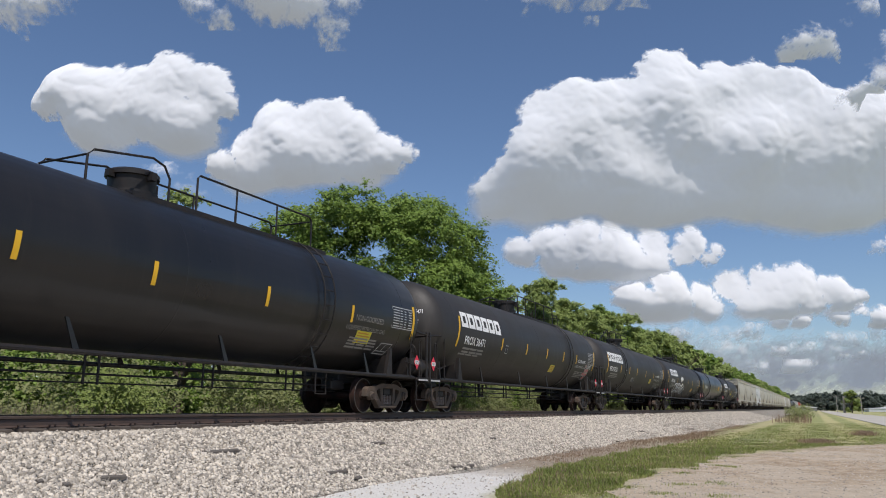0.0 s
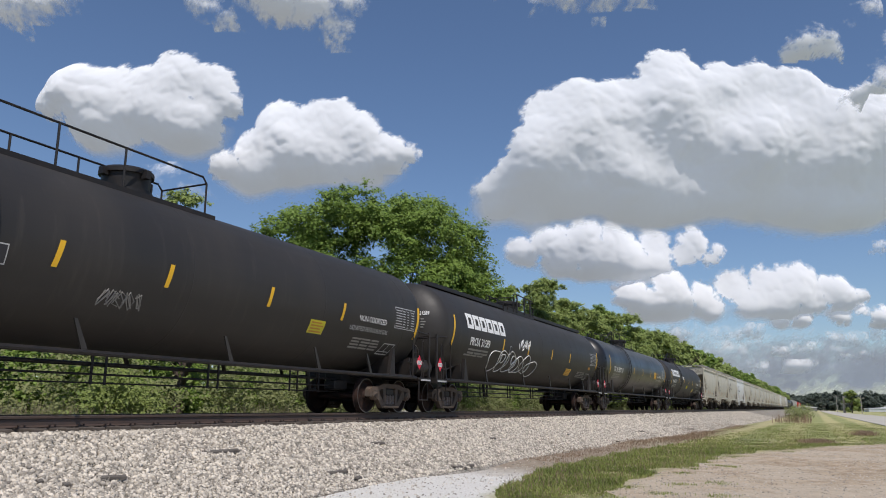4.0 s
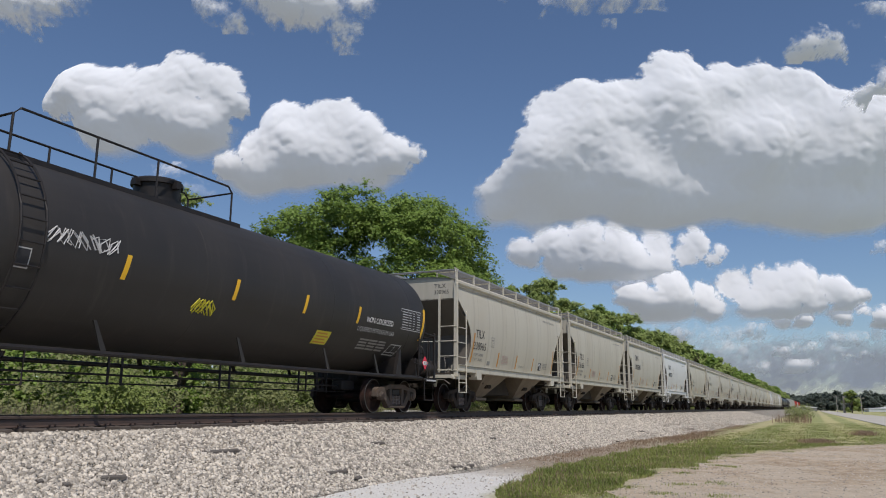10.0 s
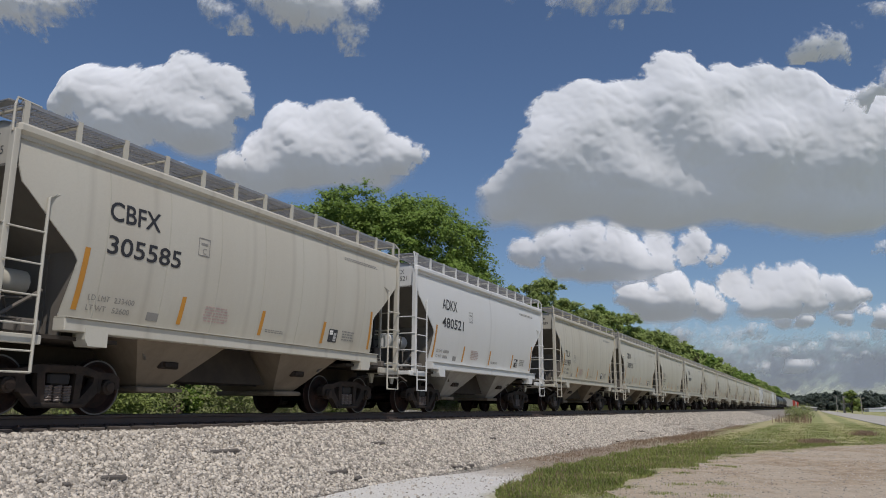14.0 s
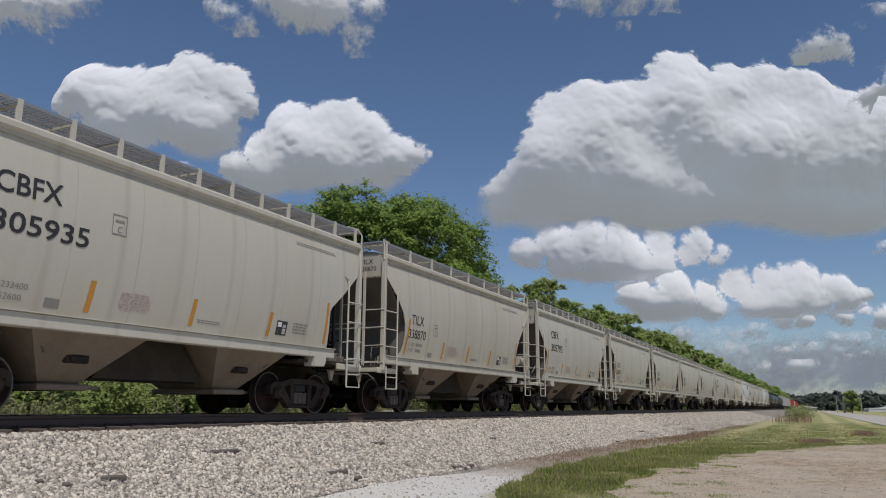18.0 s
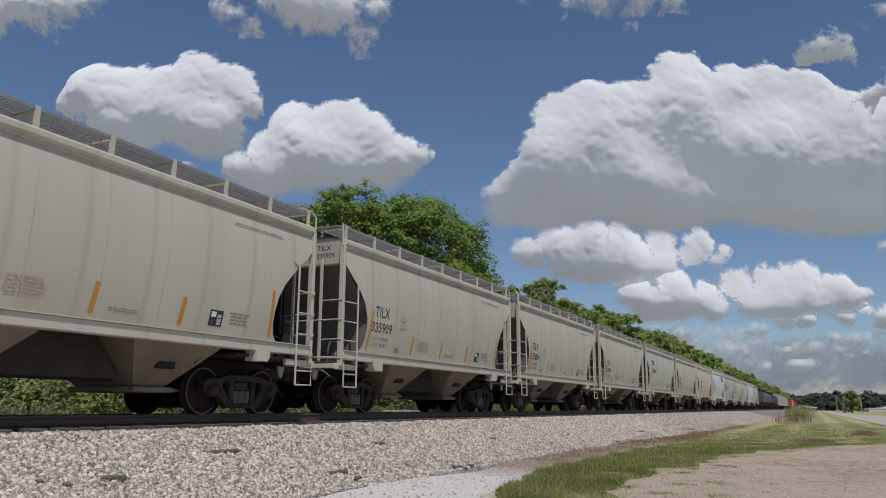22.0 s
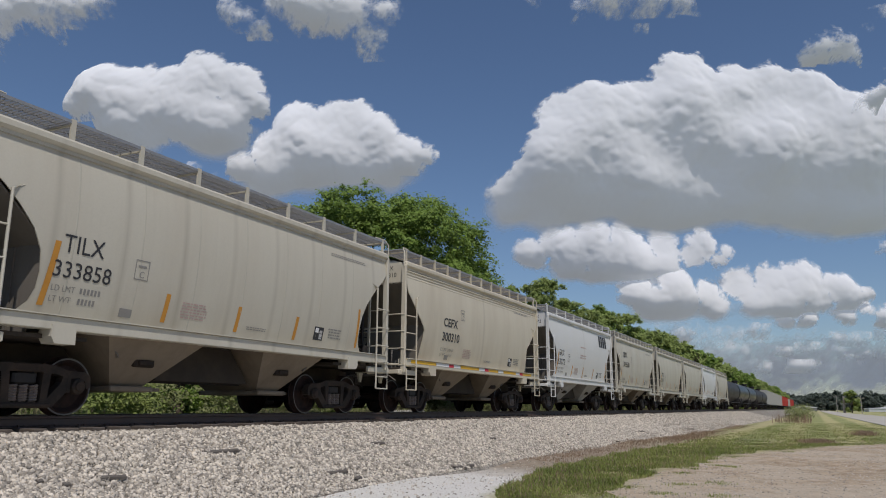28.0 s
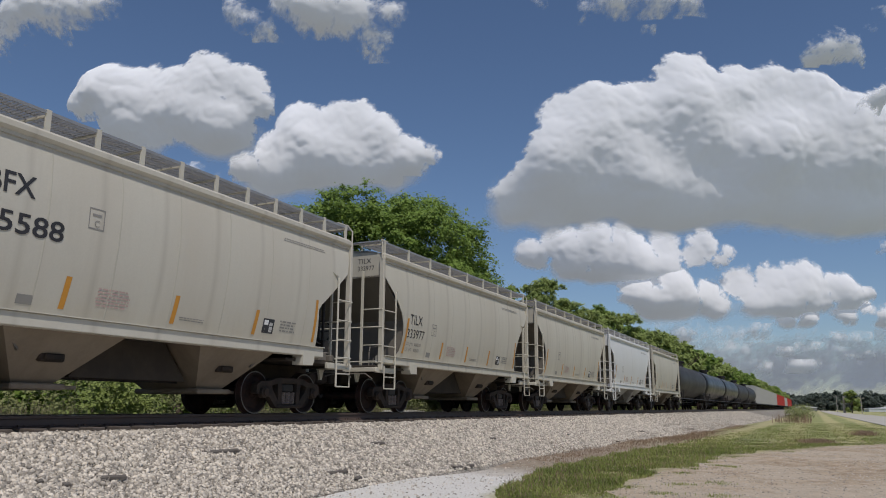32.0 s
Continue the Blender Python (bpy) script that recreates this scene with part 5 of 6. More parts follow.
bx = sorted([-x for x in spaced(0, 120, 0.6, 1.2)][1:] + spaced(0.0, 45, 0.22, 1.0) + spaced(45.3, 1500, 0.4, 1.06))
sheet("ballast_bed", bx, np.linspace(4.4, 15.4, 62), ballast_height, "ballast")


def scatter_stones(name, count, x0, x1, y0, y1, size, seed, height, label):
    """Many small broken stones lying on a surface, as one mesh."""
    r = np.random.RandomState(seed)
    x = x0 + (x1 - x0) * r.rand(count) ** 1.5
    y = r.uniform(y0, y1, count)
    z = height(x, y)
    base = np.array([(-1, -1, -1), (1, -1, -1), (1, 1, -1), (-1, 1, -1), (-1, -1, 1), (1, -1, 1), (1, 1, 1), (-1, 1, 1)], float) * 0.62
    faces = np.array([(0, 3, 2, 1), (4, 5, 6, 7), (0, 1, 5, 4), (1, 2, 6, 5), (2, 3, 7, 6), (3, 0, 4, 7)])
    v = base[None] * (1 + 0.55 * (r.rand(count, 8, 3) - 0.5)) * np.array([1.0, 0.85, 0.62])
    v = v * (size * (0.5 + 1.15 * r.rand(count) ** 1.8))[:, None, None]
    q = r.normal(size=(count, 4)) * np.array([1.6, 0.7, 0.7, 1.0])
    q /= np.linalg.norm(q, axis=1)[:, None]
    w, a, b, c = q.T
    R = np.stack([1 - 2 * (b * b + c * c), 2 * (a * b - c * w), 2 * (a * c + b * w), 2 * (a * b + c * w), 1 - 2 * (a * a + c * c), 2 * (b * c - a * w),
                  2 * (a * c - b * w), 2 * (b * c + a * w), 1 - 2 * (a * a + b * b)], -1).reshape(-1, 3, 3)
    v = np.einsum("nij,nkj->nki", R, v) + np.stack([x, y, z + size * 0.22], -1)[:, None, :]
    f = (np.arange(count)[:, None, None] * 8 + faces[None]).reshape(-1, 4)
    me = mesh_of(name, v.reshape(-1, 3), f, "stone")
    return tagged(new(name, me), label, "ballast", kind="stuff")


scatter_stones("ballast_stones", 76000, 5.0, 48.0, 8.1, 10.42, 0.036, 21, ballast_height, "crushed pale limestone ballast on the track bed")
scatter_stones("ballast_stones_far", 26000, 44.0, 130.0, 5.6, 10.4, 0.05, 22, ballast_height, "crushed pale limestone ballast further along the track")
scatter_stones("ballast_stones_foot", 9000, 30.0, 52.0, 6.3, 8.3, 0.042, 25, ballast_height, "crushed pale limestone at the foot of the track bed")
scatter_stones("ballast_chips", 1400, 9.0, 24.0, 5.4, 8.1, 0.02, 23, ground_height, "fine pale gravel chips on bare dirt")
scatter_stones("lot_gravel", 9000, 12.0, 44.0, -4.0, 3.6, 0.016, 24, ground_height, "scattered gravel on a dirt lot")

RAIL_POLY = [(-0.07, -0.175), (-0.07, -0.165), (-0.012, -0.145), (-0.009, -0.05), (-0.036, -0.04), (-0.037, -0.008), (-0.028, -0.0005), (0.028, -0.0005), (0.037, -0.008), (0.036, -0.04), (0.009, -0.05), (0.012, -0.145), (0.07, -0.165), (0.07, -0.175)]
for s in (-1, 1):
    g = Geo()
    cuts = [-120, 0, 12, 24, 36, 60, 120, 300, 700, 1500]
    g.loft([[(x, TRACK_Y + s * 0.753 + y, z) for y, z in RAIL_POLY] for x in cuts])
    rail = tagged(new("rail", g.mesh("rail", "rail_steel")), "rust-brown steel rail with a polished head on wooden ties", "rail", "rails")
    solid("rail_head", lambda g, s=s: g.box(-120, 1500, TRACK_Y + s * 0.753 - 0.027, TRACK_Y + s * 0.753 + 0.027, -0.003, 0.0008), "rail_head", rail, "polished running surface")
ties = thing("railway_ties", "dark weathered wooden ties half buried in ballast", "ties")
for k in range(150):
    x = 2.0 + 0.53 * k
    solid("tie", lambda g: g.box(-0.115, 0.115, -1.30, 1.30, -0.38, -0.178, 0.012), "tie_wood", ties, "", (x + random.uniform(-0.02, 0.02), TRACK_Y + random.uniform(-0.04, 0.04), 0), "tie")
    for s in (-1, 1):
        solid("tie_plate", lambda g: (g.box(-0.09, 0.09, -0.17, 0.17, -0.180, -0.166), [g.box(a - 0.012, a + 0.012, b - 0.012, b + 0.012, -0.17, -0.13) for a in (-0.05, 0.05) for b in (-0.1, 0.1)]), "rail_steel", ties, "", (x, TRACK_Y + s * 0.753, 0), "tie_plate")

# loose sticks of old tie wood on the ballast slope
for n, (x, y, l, turn) in enumerate(((10.66, 9.43, 0.80, -7), (7.91, 8.99, 0.48, -22), (15.8, 9.34, 0.50, -23), (12.91, 8.49, 0.60, -5), (13.4, 8.3, 0.3, 12), (7.21, 8.95, 0.10, -14), (6.9, 9.07, 0.08, -8), (40.7, 8.31, 0.78, -35), (51.9, 7.52, 1.2, -35), (34.4, 7.95, 0.5, -12), (34.8, 7.9, 0.45, 20), (34.6, 8.1, 0.4, 60), (17.8, 8.16, 0.4, -11), (18.2, 8.1, 0.35, 25), (17.6, 8.2, 0.3, 60), (18.5, 8.15, 0.3, -40), (30.0, 8.9, 0.4, 5), (22.4, 9.1, 0.3, -30))):
    def stick(g, l=l, n=n):
        r = random.Random(n)
        rings = []
        for i in range(6):
            xx = -l / 2 + l * i / 5
            w, h = 0.045 * r.uniform(0.7, 1.1), 0.017 * r.uniform(0.7, 1.2)
            rings.append([(xx, -w, -h), (xx, w, -h), (xx, w * 0.8, h), (xx, -w * 0.7, h * 1.1)])
        g.loft(rings)
    g = Geo()
    stick(g)
    ob = tagged(new("wood_scrap", g.mesh("wood_scrap", "weathered_wood")), "weathered grey splinter of tie wood on ballast", "wood scrap", "wood scraps")
    z = float(ballast_height(np.array(x), np.array(y)))
    ob.matrix_basis = pose(x, y, z + 0.04, 26 if y < 10 else 0, 0, turn)

# pale slab beyond the track
g = Geo().box(-1.6, 1.6, -0.4, 0.4, -1.1, 0.12, 0.06)
tagged(new("concrete_slab", g.mesh("concrete_slab", "concrete")), "low pale concrete slab among weeds", "slab").matrix_basis = pose(30.0, 16.3, -0.12, 4, 0, 6)

# concrete road along the field
g = Geo()
mid = [(30, -6.3, 8), (83, -5.8, 8), (125, -5.4, 8), (219, -4.4, 8), (340, -3.6, 6), (700, -2.0, 6)]
g.loft([[(x, y, GROUND_Z - 0.1), (x, y, GROUND_Z + 0.06), (x, y - w, GROUND_Z + 0.06), (x, y - w, GROUND_Z - 0.1)] for x, y, w in mid])
tagged(new("road", g.mesh("road", "road_concrete")), kind="structure")


# ---- plants ----
def leaf_cloud(centres, radii, count, size, seed, squash=0.8):
    """Leaves as small folded quads, gathered round clump centres."""
    r = np.random.RandomState(seed)
    centres, radii = np.asarray(centres, float), np.asarray(radii, float)
    k = r.choice(len(centres), count, p=radii ** 2 / (radii ** 2).sum())
    # each clump is a spray of smaller sprigs over its shell
    m = 16
    e = r.normal(size=(len(centres), m, 3))
    e /= np.linalg.norm(e, axis=2)[:, :, None]
    e[:, :, 2] = np.where(e[:, :, 2] < -0.5, -e[:, :, 2], e[:, :, 2])
    sprig = centres[:, None, :] + e * (radii[:, None] * r.uniform(0.35, 1.1, (len(centres), m)))[:, :, None] * np.array([1, 1, squash])
    j = r.randint(0, m, count)
    d = r.normal(size=(count, 3))
    p = sprig[k, j] + d * (radii[k] * r.uniform(0.10, 0.24, count))[:, None] * np.array([1.0, 1.0, 0.7])
    d = 0.5 * d / np.linalg.norm(d, axis=1)[:, None] + 0.5 * e[k, j]
    a = r.normal(size=(count, 3))
    nrm = d * 0.5 + a * 0.36 + np.array([-0.25, -0.3, 0.65])
    nrm /= np.linalg.norm(nrm, axis=1)[:, None]
    t = np.cross(nrm, r.normal(size=(count, 3)))
    t /= np.linalg.norm(t, axis=1)[:, None]
    b = np.cross(nrm, t)
    s = (size * r.uniform(0.6, 1.3, count))[:, None]
    q = np.stack([p - t * s, p - b * s * 0.55 + nrm * s * 0.15, p + t * s, p + b * s * 0.55 + nrm * s * 0.15], 1)
    f = np.arange(count * 4).reshape(-1, 4)
    return q.reshape(-1, 3), f


def tree(x, y, height, spread, seed, leaves, leaf_size, material="leaf_maple", label="leafy green roadside tree", clumps=60, base=-1.2, low=0.25, lobes=(), lumpy=1.0):
    """A tree: a tapered trunk, forking limbs and a crown of leaf clumps."""
    r = random.Random(seed)
    root = tagged(new("tree"), label, "tree", "trees beyond the track")
    root.location = (x, y, base)
    H = height - base
    g = Geo()
    tips = []

    def limb(p, d, length, rad, depth):
        pts = [p]
        for i in range(4):
            d = (d + Vector((r.uniform(-0.2, 0.2), r.uniform(-0.2, 0.2), r.uniform(-0.02, 0.16)))).normalized()
            pts.append(pts[-1] + d * length / 4)
        g.tube(pts, rad, 7 if depth < 2 else 5, rad * 0.55)
        if depth >= 1:
            tips.append(pts[-1])
            tips.append(pts[2])
        if depth < 3:
            for k in range(4 if depth == 0 else 3):
                ang = r.uniform(0, 6.28)
                out = Vector((math.cos(ang), math.sin(ang), r.uniform(0.25, 0.9))).normalized()
                q = pts[2 + k % 3]
                limb(q, (d * 0.4 + out).normalized(), length * r.uniform(0.5, 0.72), rad * 0.5, depth + 1)
    limb(Vector((0, 0, -0.2)), Vector((0, 0, 1)), H * 0.42, H * 0.022, 0)
    part("trunk", g.mesh("trunk", "bark", True), root, "brown bark trunk and limbs")
    centres, radii = [], []
    cz, ch = H * (0.5 + low / 2), H * (0.5 - low / 2)
    for k in range(clumps):
        th, u = r.uniform(0, 6.28), r.uniform(-0.95, 0.95)
        w = (1 - abs(u) ** 2.4) ** 0.5 * r.uniform(0.68, 1.0)
        lump = 1 + lumpy * (0.18 * math.sin(3 * th + seed) + 0.12 * math.sin(5 * u + seed))
        centres.append((spread * w * lump * math.cos(th), spread * w * lump * math.sin(th), cz + ch * u * 0.92))
        radii.append(spread * r.uniform(0.10, 0.24) * (1.35 if clumps < 50 else 1.0))
    for lx, ly, lz, lr, n in lobes:
        for k in range(n):
            d = Vector((r.gauss(0, 1), r.gauss(0, 1), r.gauss(0, 1))).normalized() * lr * r.uniform(0.4, 1.0)
            centres.append((lx + d.x, ly + d.y, lz + d.z))
            radii.append(r.uniform(0.5, 1.0))
    v, f = leaf_cloud(centres, radii, leaves, leaf_size, seed)
    part("crown", mesh_of("crown", v, f, material), root, "clumps of spring leaves")
    return root


tree(33.4, 20.0, 11.3, 5.7, 5, 210000, 0.085, "leaf_maple", "broad maple with dense bright green spring leaves", 200, low=0.16, lumpy=0.35, lobes=((3.4, -3.2, 8.7, 1.6, 22), (1.5, -1.5, 10.3, 2.0, 20), (4.3, -3.9, 7.4, 1.7, 18), (3.6, -3.0, 6.0, 1.9, 20), (-3.0, 3.6, 9.0, 1.7, 18), (-1.7, 2.2, 9.8, 1.9, 20), (-0.6, 0.8, 10.9, 1.6, 16), (0.5, -0.5, 11.1, 1.4, 16)))
tree(41.5, 21.5, 8.6, 3.3, 15, 40000, 0.078, "leaf_maple", "smaller maple beside the broad one", 80, low=0.10)
tree(20.6, 20.0, 8.4, 1.7, 8, 7000, 0.075, "leaf_light", "slender young tree with thin pale leaves", 34, low=0.35)
row = random.Random(77)
x = 49.0
k = 0
while x < 640:
    y = 20.5 + row.uniform(-1.0, 2.5)
    h = 9.9 + min(1.7, (x - 49) / 36) + row.uniform(-1.3, 0.6)
    near = x < 130
    tree(x, y, h, row.uniform(3.4, 4.6), 100 + k, 52000 if x < 90 else (20000 if near else 5500), 0.105 if x < 90 else (0.16 if near else 0.18 + x / 1000), row.choice(("leaf_light", "leaf_light", "leaf_maple", "leaf_light")),
         "spring-green tree in the row along the railway", 80 if near else 40, low=-0.05, lumpy=0.45)
    x += row.uniform(2.7, 4.2) * (1 + x / 420)
    k += 1


def blades(name, count, place, height, width, lean, seed, material, label, category="grass"):
    """Grass blades or stems as thin bent slivers, one mesh."""
    r = np.random.RandomState(seed)
    x, y, z, s = place(r, count)
    a = r.uniform(0, 6.28, count)
    h = height * s * r.uniform(0.5, 1.2, count)
    dx, dy = np.cos(a), np.sin(a)
    ln = lean * r.uniform(0.2, 1.0, count) * h
    lx, ly = np.cos(a + 1.3) * ln, np.sin(a + 1.3) * ln
    w = width * r.uniform(0.7, 1.3, count)
    P = np.stack([x, y, z], -1)
    up = np.stack([0 * h, 0 * h, h], -1)
    L = np.stack([lx, ly, 0 * h], -1)
    W = np.stack([dx * w, dy * w, 0 * h], -1)
    v = np.stack([P - W, P + W, P + up * 0.6 + L * 0.4 + W * 0.7, P + up + L, P + up * 0.6 + L * 0.4 - W * 0.7], 1)
    f = np.arange(count * 5).reshape(-1, 5)
    return tagged(new(name, mesh_of(name, v.reshape(-1, 3), f, material)), label, category, kind="stuff")


def verge(r, n):
    x = 11.0 + 85 * r.rand(n) ** 2.15
    lo = 3.7 - 0.0135 * np.maximum(x - 19, 0) ** 2
    lo = np.maximum(lo, -8)
    lo = lo + 0.55 * rumple(x, 0 * x, 1.3, 38) + 0.3 * rumple(x, 0 * x, 4.0, 39)
    hi = 5.4 + 0.18 * np.minimum(x - 13.6, 5.0) - 0.045 * np.maximum(x - 25, 0) + 0.3 * rumple(x, 0 * x, 1.7, 37)
    y = lo + (hi - lo) * r.beta(1.1, 1.1, n)
    patch = np.clip(0.75 + 0.9 * rumple(x, y, 1.6, 31), 0.15, 1.25)
    near = (1.0 - 0.45 * np.clip((x - 18) / 25, 0, 1) - 0.30 * np.clip((x - 45) / 45, 0, 1)) * np.clip((x - 11.5) / 6.0, 0.4, 1.0)
    return x, y, ground_height(x, y) - 0.01, patch * near


blades("verge_grass", 110000, verge, 0.17, 0.0075, 0.8, 41, "grass_blade", "uneven green verge grass between ballast and dirt lot")
blades("dry_verge_grass", 40000, verge, 0.14, 0.006, 1.0, 45, "dry_grass", "dry straw-coloured grass mixed into the verge")
blades("seed_heads", 5000, lambda r, n: (lambda q: (q[0], q[1], q[2], q[3] * 1.4))(verge(r, n)), 0.24, 0.005, 0.5, 42, "seed_grass", "reddish dry seed stalks among the verge grass")


def toe_weeds(r, n):
    x = 22 + 54 * r.rand(n) ** 1.1
    y = 7.4 - 0.7 * toe_shift(x) + 0.55 * r.normal(size=n)
    return x, y, np.maximum(ground_height(x, y), ballast_height(x, y)), 0.4 + 0.6 * (rumple(x, y, 0.9, 36) > 0.2)


blades("toe_weeds", 9000, toe_weeds, 0.16, 0.006, 0.6, 43, "seed_grass", "thin reddish weeds along the ballast toe")


def lot_tufts(r, n):
    c = r.randint(0, 16, n)
    q = np.random.RandomState(9)
    cx, cy = q.uniform(12, 34, 16), q.uniform(0.5, 3.6, 16)
    x, y = cx[c] + 0.16 * r.normal(size=n), cy[c] + 0.16 * r.normal(size=n)
    return x, y, ground_height(x, y), 1 + 0 * x


blades("lot_tufts", 1500, lot_tufts, 0.05, 0.006, 0.9, 44, "grass_blade", "low tufts of grass in the dirt lot")


def brush_stems(r, n):
    x = 8 + 110 * r.rand(n) ** 1.5
    y = 14.7 + 2.8 * r.rand(n)
    return x, y, -1.15 + 0 * x, 0.6 + 0.4 * (rumple(x, y, 0.5, 61) > 0.1)


blades("dry_stalks", 30000, brush_stems, 1.25, 0.009, 0.4, 51, "dry_grass", "tall dry tan stalks beyond the track", "weeds")
blades("green_weeds", 34000, brush_stems, 1.1, 0.013, 0.6, 52, "weed_leaf", "tall green weeds beyond the track", "weeds")


def bushes(name, x0, x1, y0, y1, count, h0, h1, leaves, size, seed, material, label):
    """A band of brush as leaf clumps."""
    r = random.Random(seed)
    c, rad = [], []
    for k in range(count):
        xx, yy, hh = r.uniform(x0, x1), r.uniform(y0, y1), r.uniform(h0, h1)
        for j in range(4):
            c.append((xx + r.uniform(-0.6, 0.6), yy + r.uniform(-0.4, 0.4), -1.1 + hh * (j + 0.5) / 4))
            rad.append(r.uniform(0.35, 0.75))
    v, f = leaf_cloud(c, rad, leaves, size, seed)
    return tagged(new(name, mesh_of(name, v, f, material)), label, "brush", kind="stuff")


bushes("trackside_bush", 13.2, 14.6, 15.7, 16.5, 5, 1.5, 2.1, 7000, 0.05, 79, "leaf_light", "bright green bush among dry stalks")
bushes("trackside_brush", 8, 60, 17.0, 19.0, 150, 1.8, 3.0, 60000, 0.06, 71, "weed_leaf", "dense green brush beyond the track")
bushes("trackside_brush", 8, 60, 18.8, 21.5, 150, 2.6, 4.2, 44000, 0.09, 72, "leaf_maple", "taller brush behind the trackside weeds")
bushes("trackside_brush", 10, 70, 21.5, 25.0, 220, 2.8, 4.6, 60000, 0.15, 75, "leaf_maple", "thick brush at the back of the trackside weeds")
bushes("back_brush", 6, 70, 25.0, 29.0, 240, 3.0, 4.8, 60000, 0.22, 76, "leaf_maple", "deep brush far behind the trackside weeds")
bushes("far_brush", 60, 420, 17.5, 20.5, 300, 2.6, 4.2, 34000, 0.22, 73, "weed_leaf", "brush below the tree row along the railway")
bushes("field_bush", 98, 112, 0.8, 3.2, 14, 0.9, 1.7, 3200, 0.10, 74, "weed_leaf", "rough bush beside the ballast")
blades("bush_stalks", 250, lambda r, n: (90 + 22 * r.rand(n), 0.5 + 4 * r.rand(n), GROUND_Z + np.zeros(n), 1 + np.zeros(n)), 1.1, 0.02, 0.35, 53, "seed_grass", "reddish dry stalks round the bush", "weeds")


blades("dry_clump", 1300, lambda r, n: (41 + 0.7 * r.normal(size=n), 0.1 + 0.32 * r.normal(size=n), GROUND_Z + np.zeros(n), 1 + np.zeros(n)), 0.17, 0.012, 1.2, 54, "seed_grass", "flattened brown weed clump at the edge of the dirt lot", "weeds")
blades("dry_clump", 700, lambda r, n: (54 + 0.8 * r.normal(size=n), -2.6 + 0.3 * r.normal(size=n), GROUND_Z + np.zeros(n), 1 + np.zeros(n)), 0.30, 0.012, 0.9, 55, "seed_grass", "brown weed clump standing in the mown field", "weeds")
blades("dry_clump", 1500, lambda r, n: (43 + 4 * r.normal(size=n), 6.2 + 0.5 * r.normal(size=n), GROUND_Z + np.zeros(n), 1 + np.zeros(n)), 0.15, 0.010, 0.9, 56, "seed_grass", "reddish weeds along the foot of the ballast", "weeds")


# ---- far side of the field ----
def far_tree(x, y, h, spread, seed, material="leaf_dark", leaves=2200, size=0.85, label="dark distant tree at the end of the field"):
    tree(x, y, h, spread, seed, leaves, size, material, label, 26, base=GROUND_Z, low=0.0)


far = random.Random(3)
for k in range(34):
    x = far.uniform(640, 760)
    far_tree(x, 34 - k * 6.2 + far.uniform(-3, 3), far.uniform(9, 12.5) * (1.15 if 6 < k < 14 else 0.9), far.uniform(8, 12), 300 + k, leaves=3600, size=1.0)
far_tree(330, -12.5, 7.0, 2.9, 401, "leaf_light", 3500, 0.5, "round green tree standing alone in the field")
for x, y, h, r in ((330, -10.0, 6.3, 0.5), (300, -14.3, 6.0, 0.16), (420, -9.6, 8.0, 0.16)):
    g = Geo().tube([(0, 0, -0.2), (0, 0, h * 0.5), (0, 0, h)], r, 8, r * 0.7)
    if r < 0.3:
        g.box(-0.06, 0.06, -1.1, 1.1, h - 0.9, h - 0.75)
    tagged(new("utility_pole", g.mesh("utility_pole", "pole_wood")), "pale weathered pole standing in the field", "pole", "poles").location = (x, y, GROUND_Z)


def barn(x, y, lx, ly, h, roof_h, turn, wall, roof, label):
    b = thing("shed", label, "shed")
    b.matrix_basis = pose(x, y, GROUND_Z, 0, 0, turn)
    solid("wall", lambda g: g.box(-lx / 2, lx / 2, -ly / 2, ly / 2, -0.1, h, 0.05), wall, b)
    solid("roof", lambda g: g.loft([[(xx, -ly / 2 - 0.4, h - 0.1), (xx, 0, h + roof_h), (xx, ly / 2 + 0.4, h - 0.1), (xx, ly / 2 + 0.4, h - 0.25), (xx, -ly / 2 - 0.4, h - 0.25)] for xx in (-lx / 2 - 0.4, lx / 2 + 0.4)]), roof, b, "pale metal roof")
    solid("door", lambda g: g.box(-lx / 2 - 0.05, -lx / 2, -1.6, 1.6, 0, 3.0), "grey_roof", b)


barn(520, -46, 22, 38, 1.9, 1.2, 4, "white_wall", "white_wall", "long white metal shed across the field")
barn(560, 6.0, 14, 13, 2.4, 0.9, 5, "faint_mark", "white_wall", "low grey shed at the far end of the track")

# ---- clouds ----
CLOUD_BASE = 900.0
RIGHT = STAND.to_3x3() @ Vector((1, 0, 0))
UP = STAND.to_3x3() @ Vector((0, 1, 0))
AHEAD = STAND.to_3x3() @ Vector((0, 0, -1))
SPAN = 2 * math.tan(radians(60.65) / 2)


def sky_way(u, v):
    """Direction of a spot of the sky: u across (-0.5..0.5 of the view's width), v up."""
    return (AHEAD + RIGHT * (u * SPAN) + UP * (v * SPAN)).normalized()


def cloud_range(u, v):
    """How far off a cloud stands: all float at about one height."""
    return min(4000.0, max(1800.0, CLOUD_BASE / sky_way(u, v).z))


CLOUDS = []


def roughness_field(shape, power, r, low=1.0):
    """A smooth random field with a falling spectrum, of unit spread."""
    fx, fy = np.fft.fftfreq(shape[0])[:, None] * shape[0], np.fft.rfftfreq(shape[1])[None, :] * shape[0]
    k = np.sqrt(fx ** 2 + fy ** 2)
    amp = np.where(k > low, np.maximum(k, 1e-6) ** -power, 0.0)
    f = np.fft.irfft2(amp * np.exp(2j * np.pi * r.rand(*k.shape)), s=shape)
    return f / f.std()


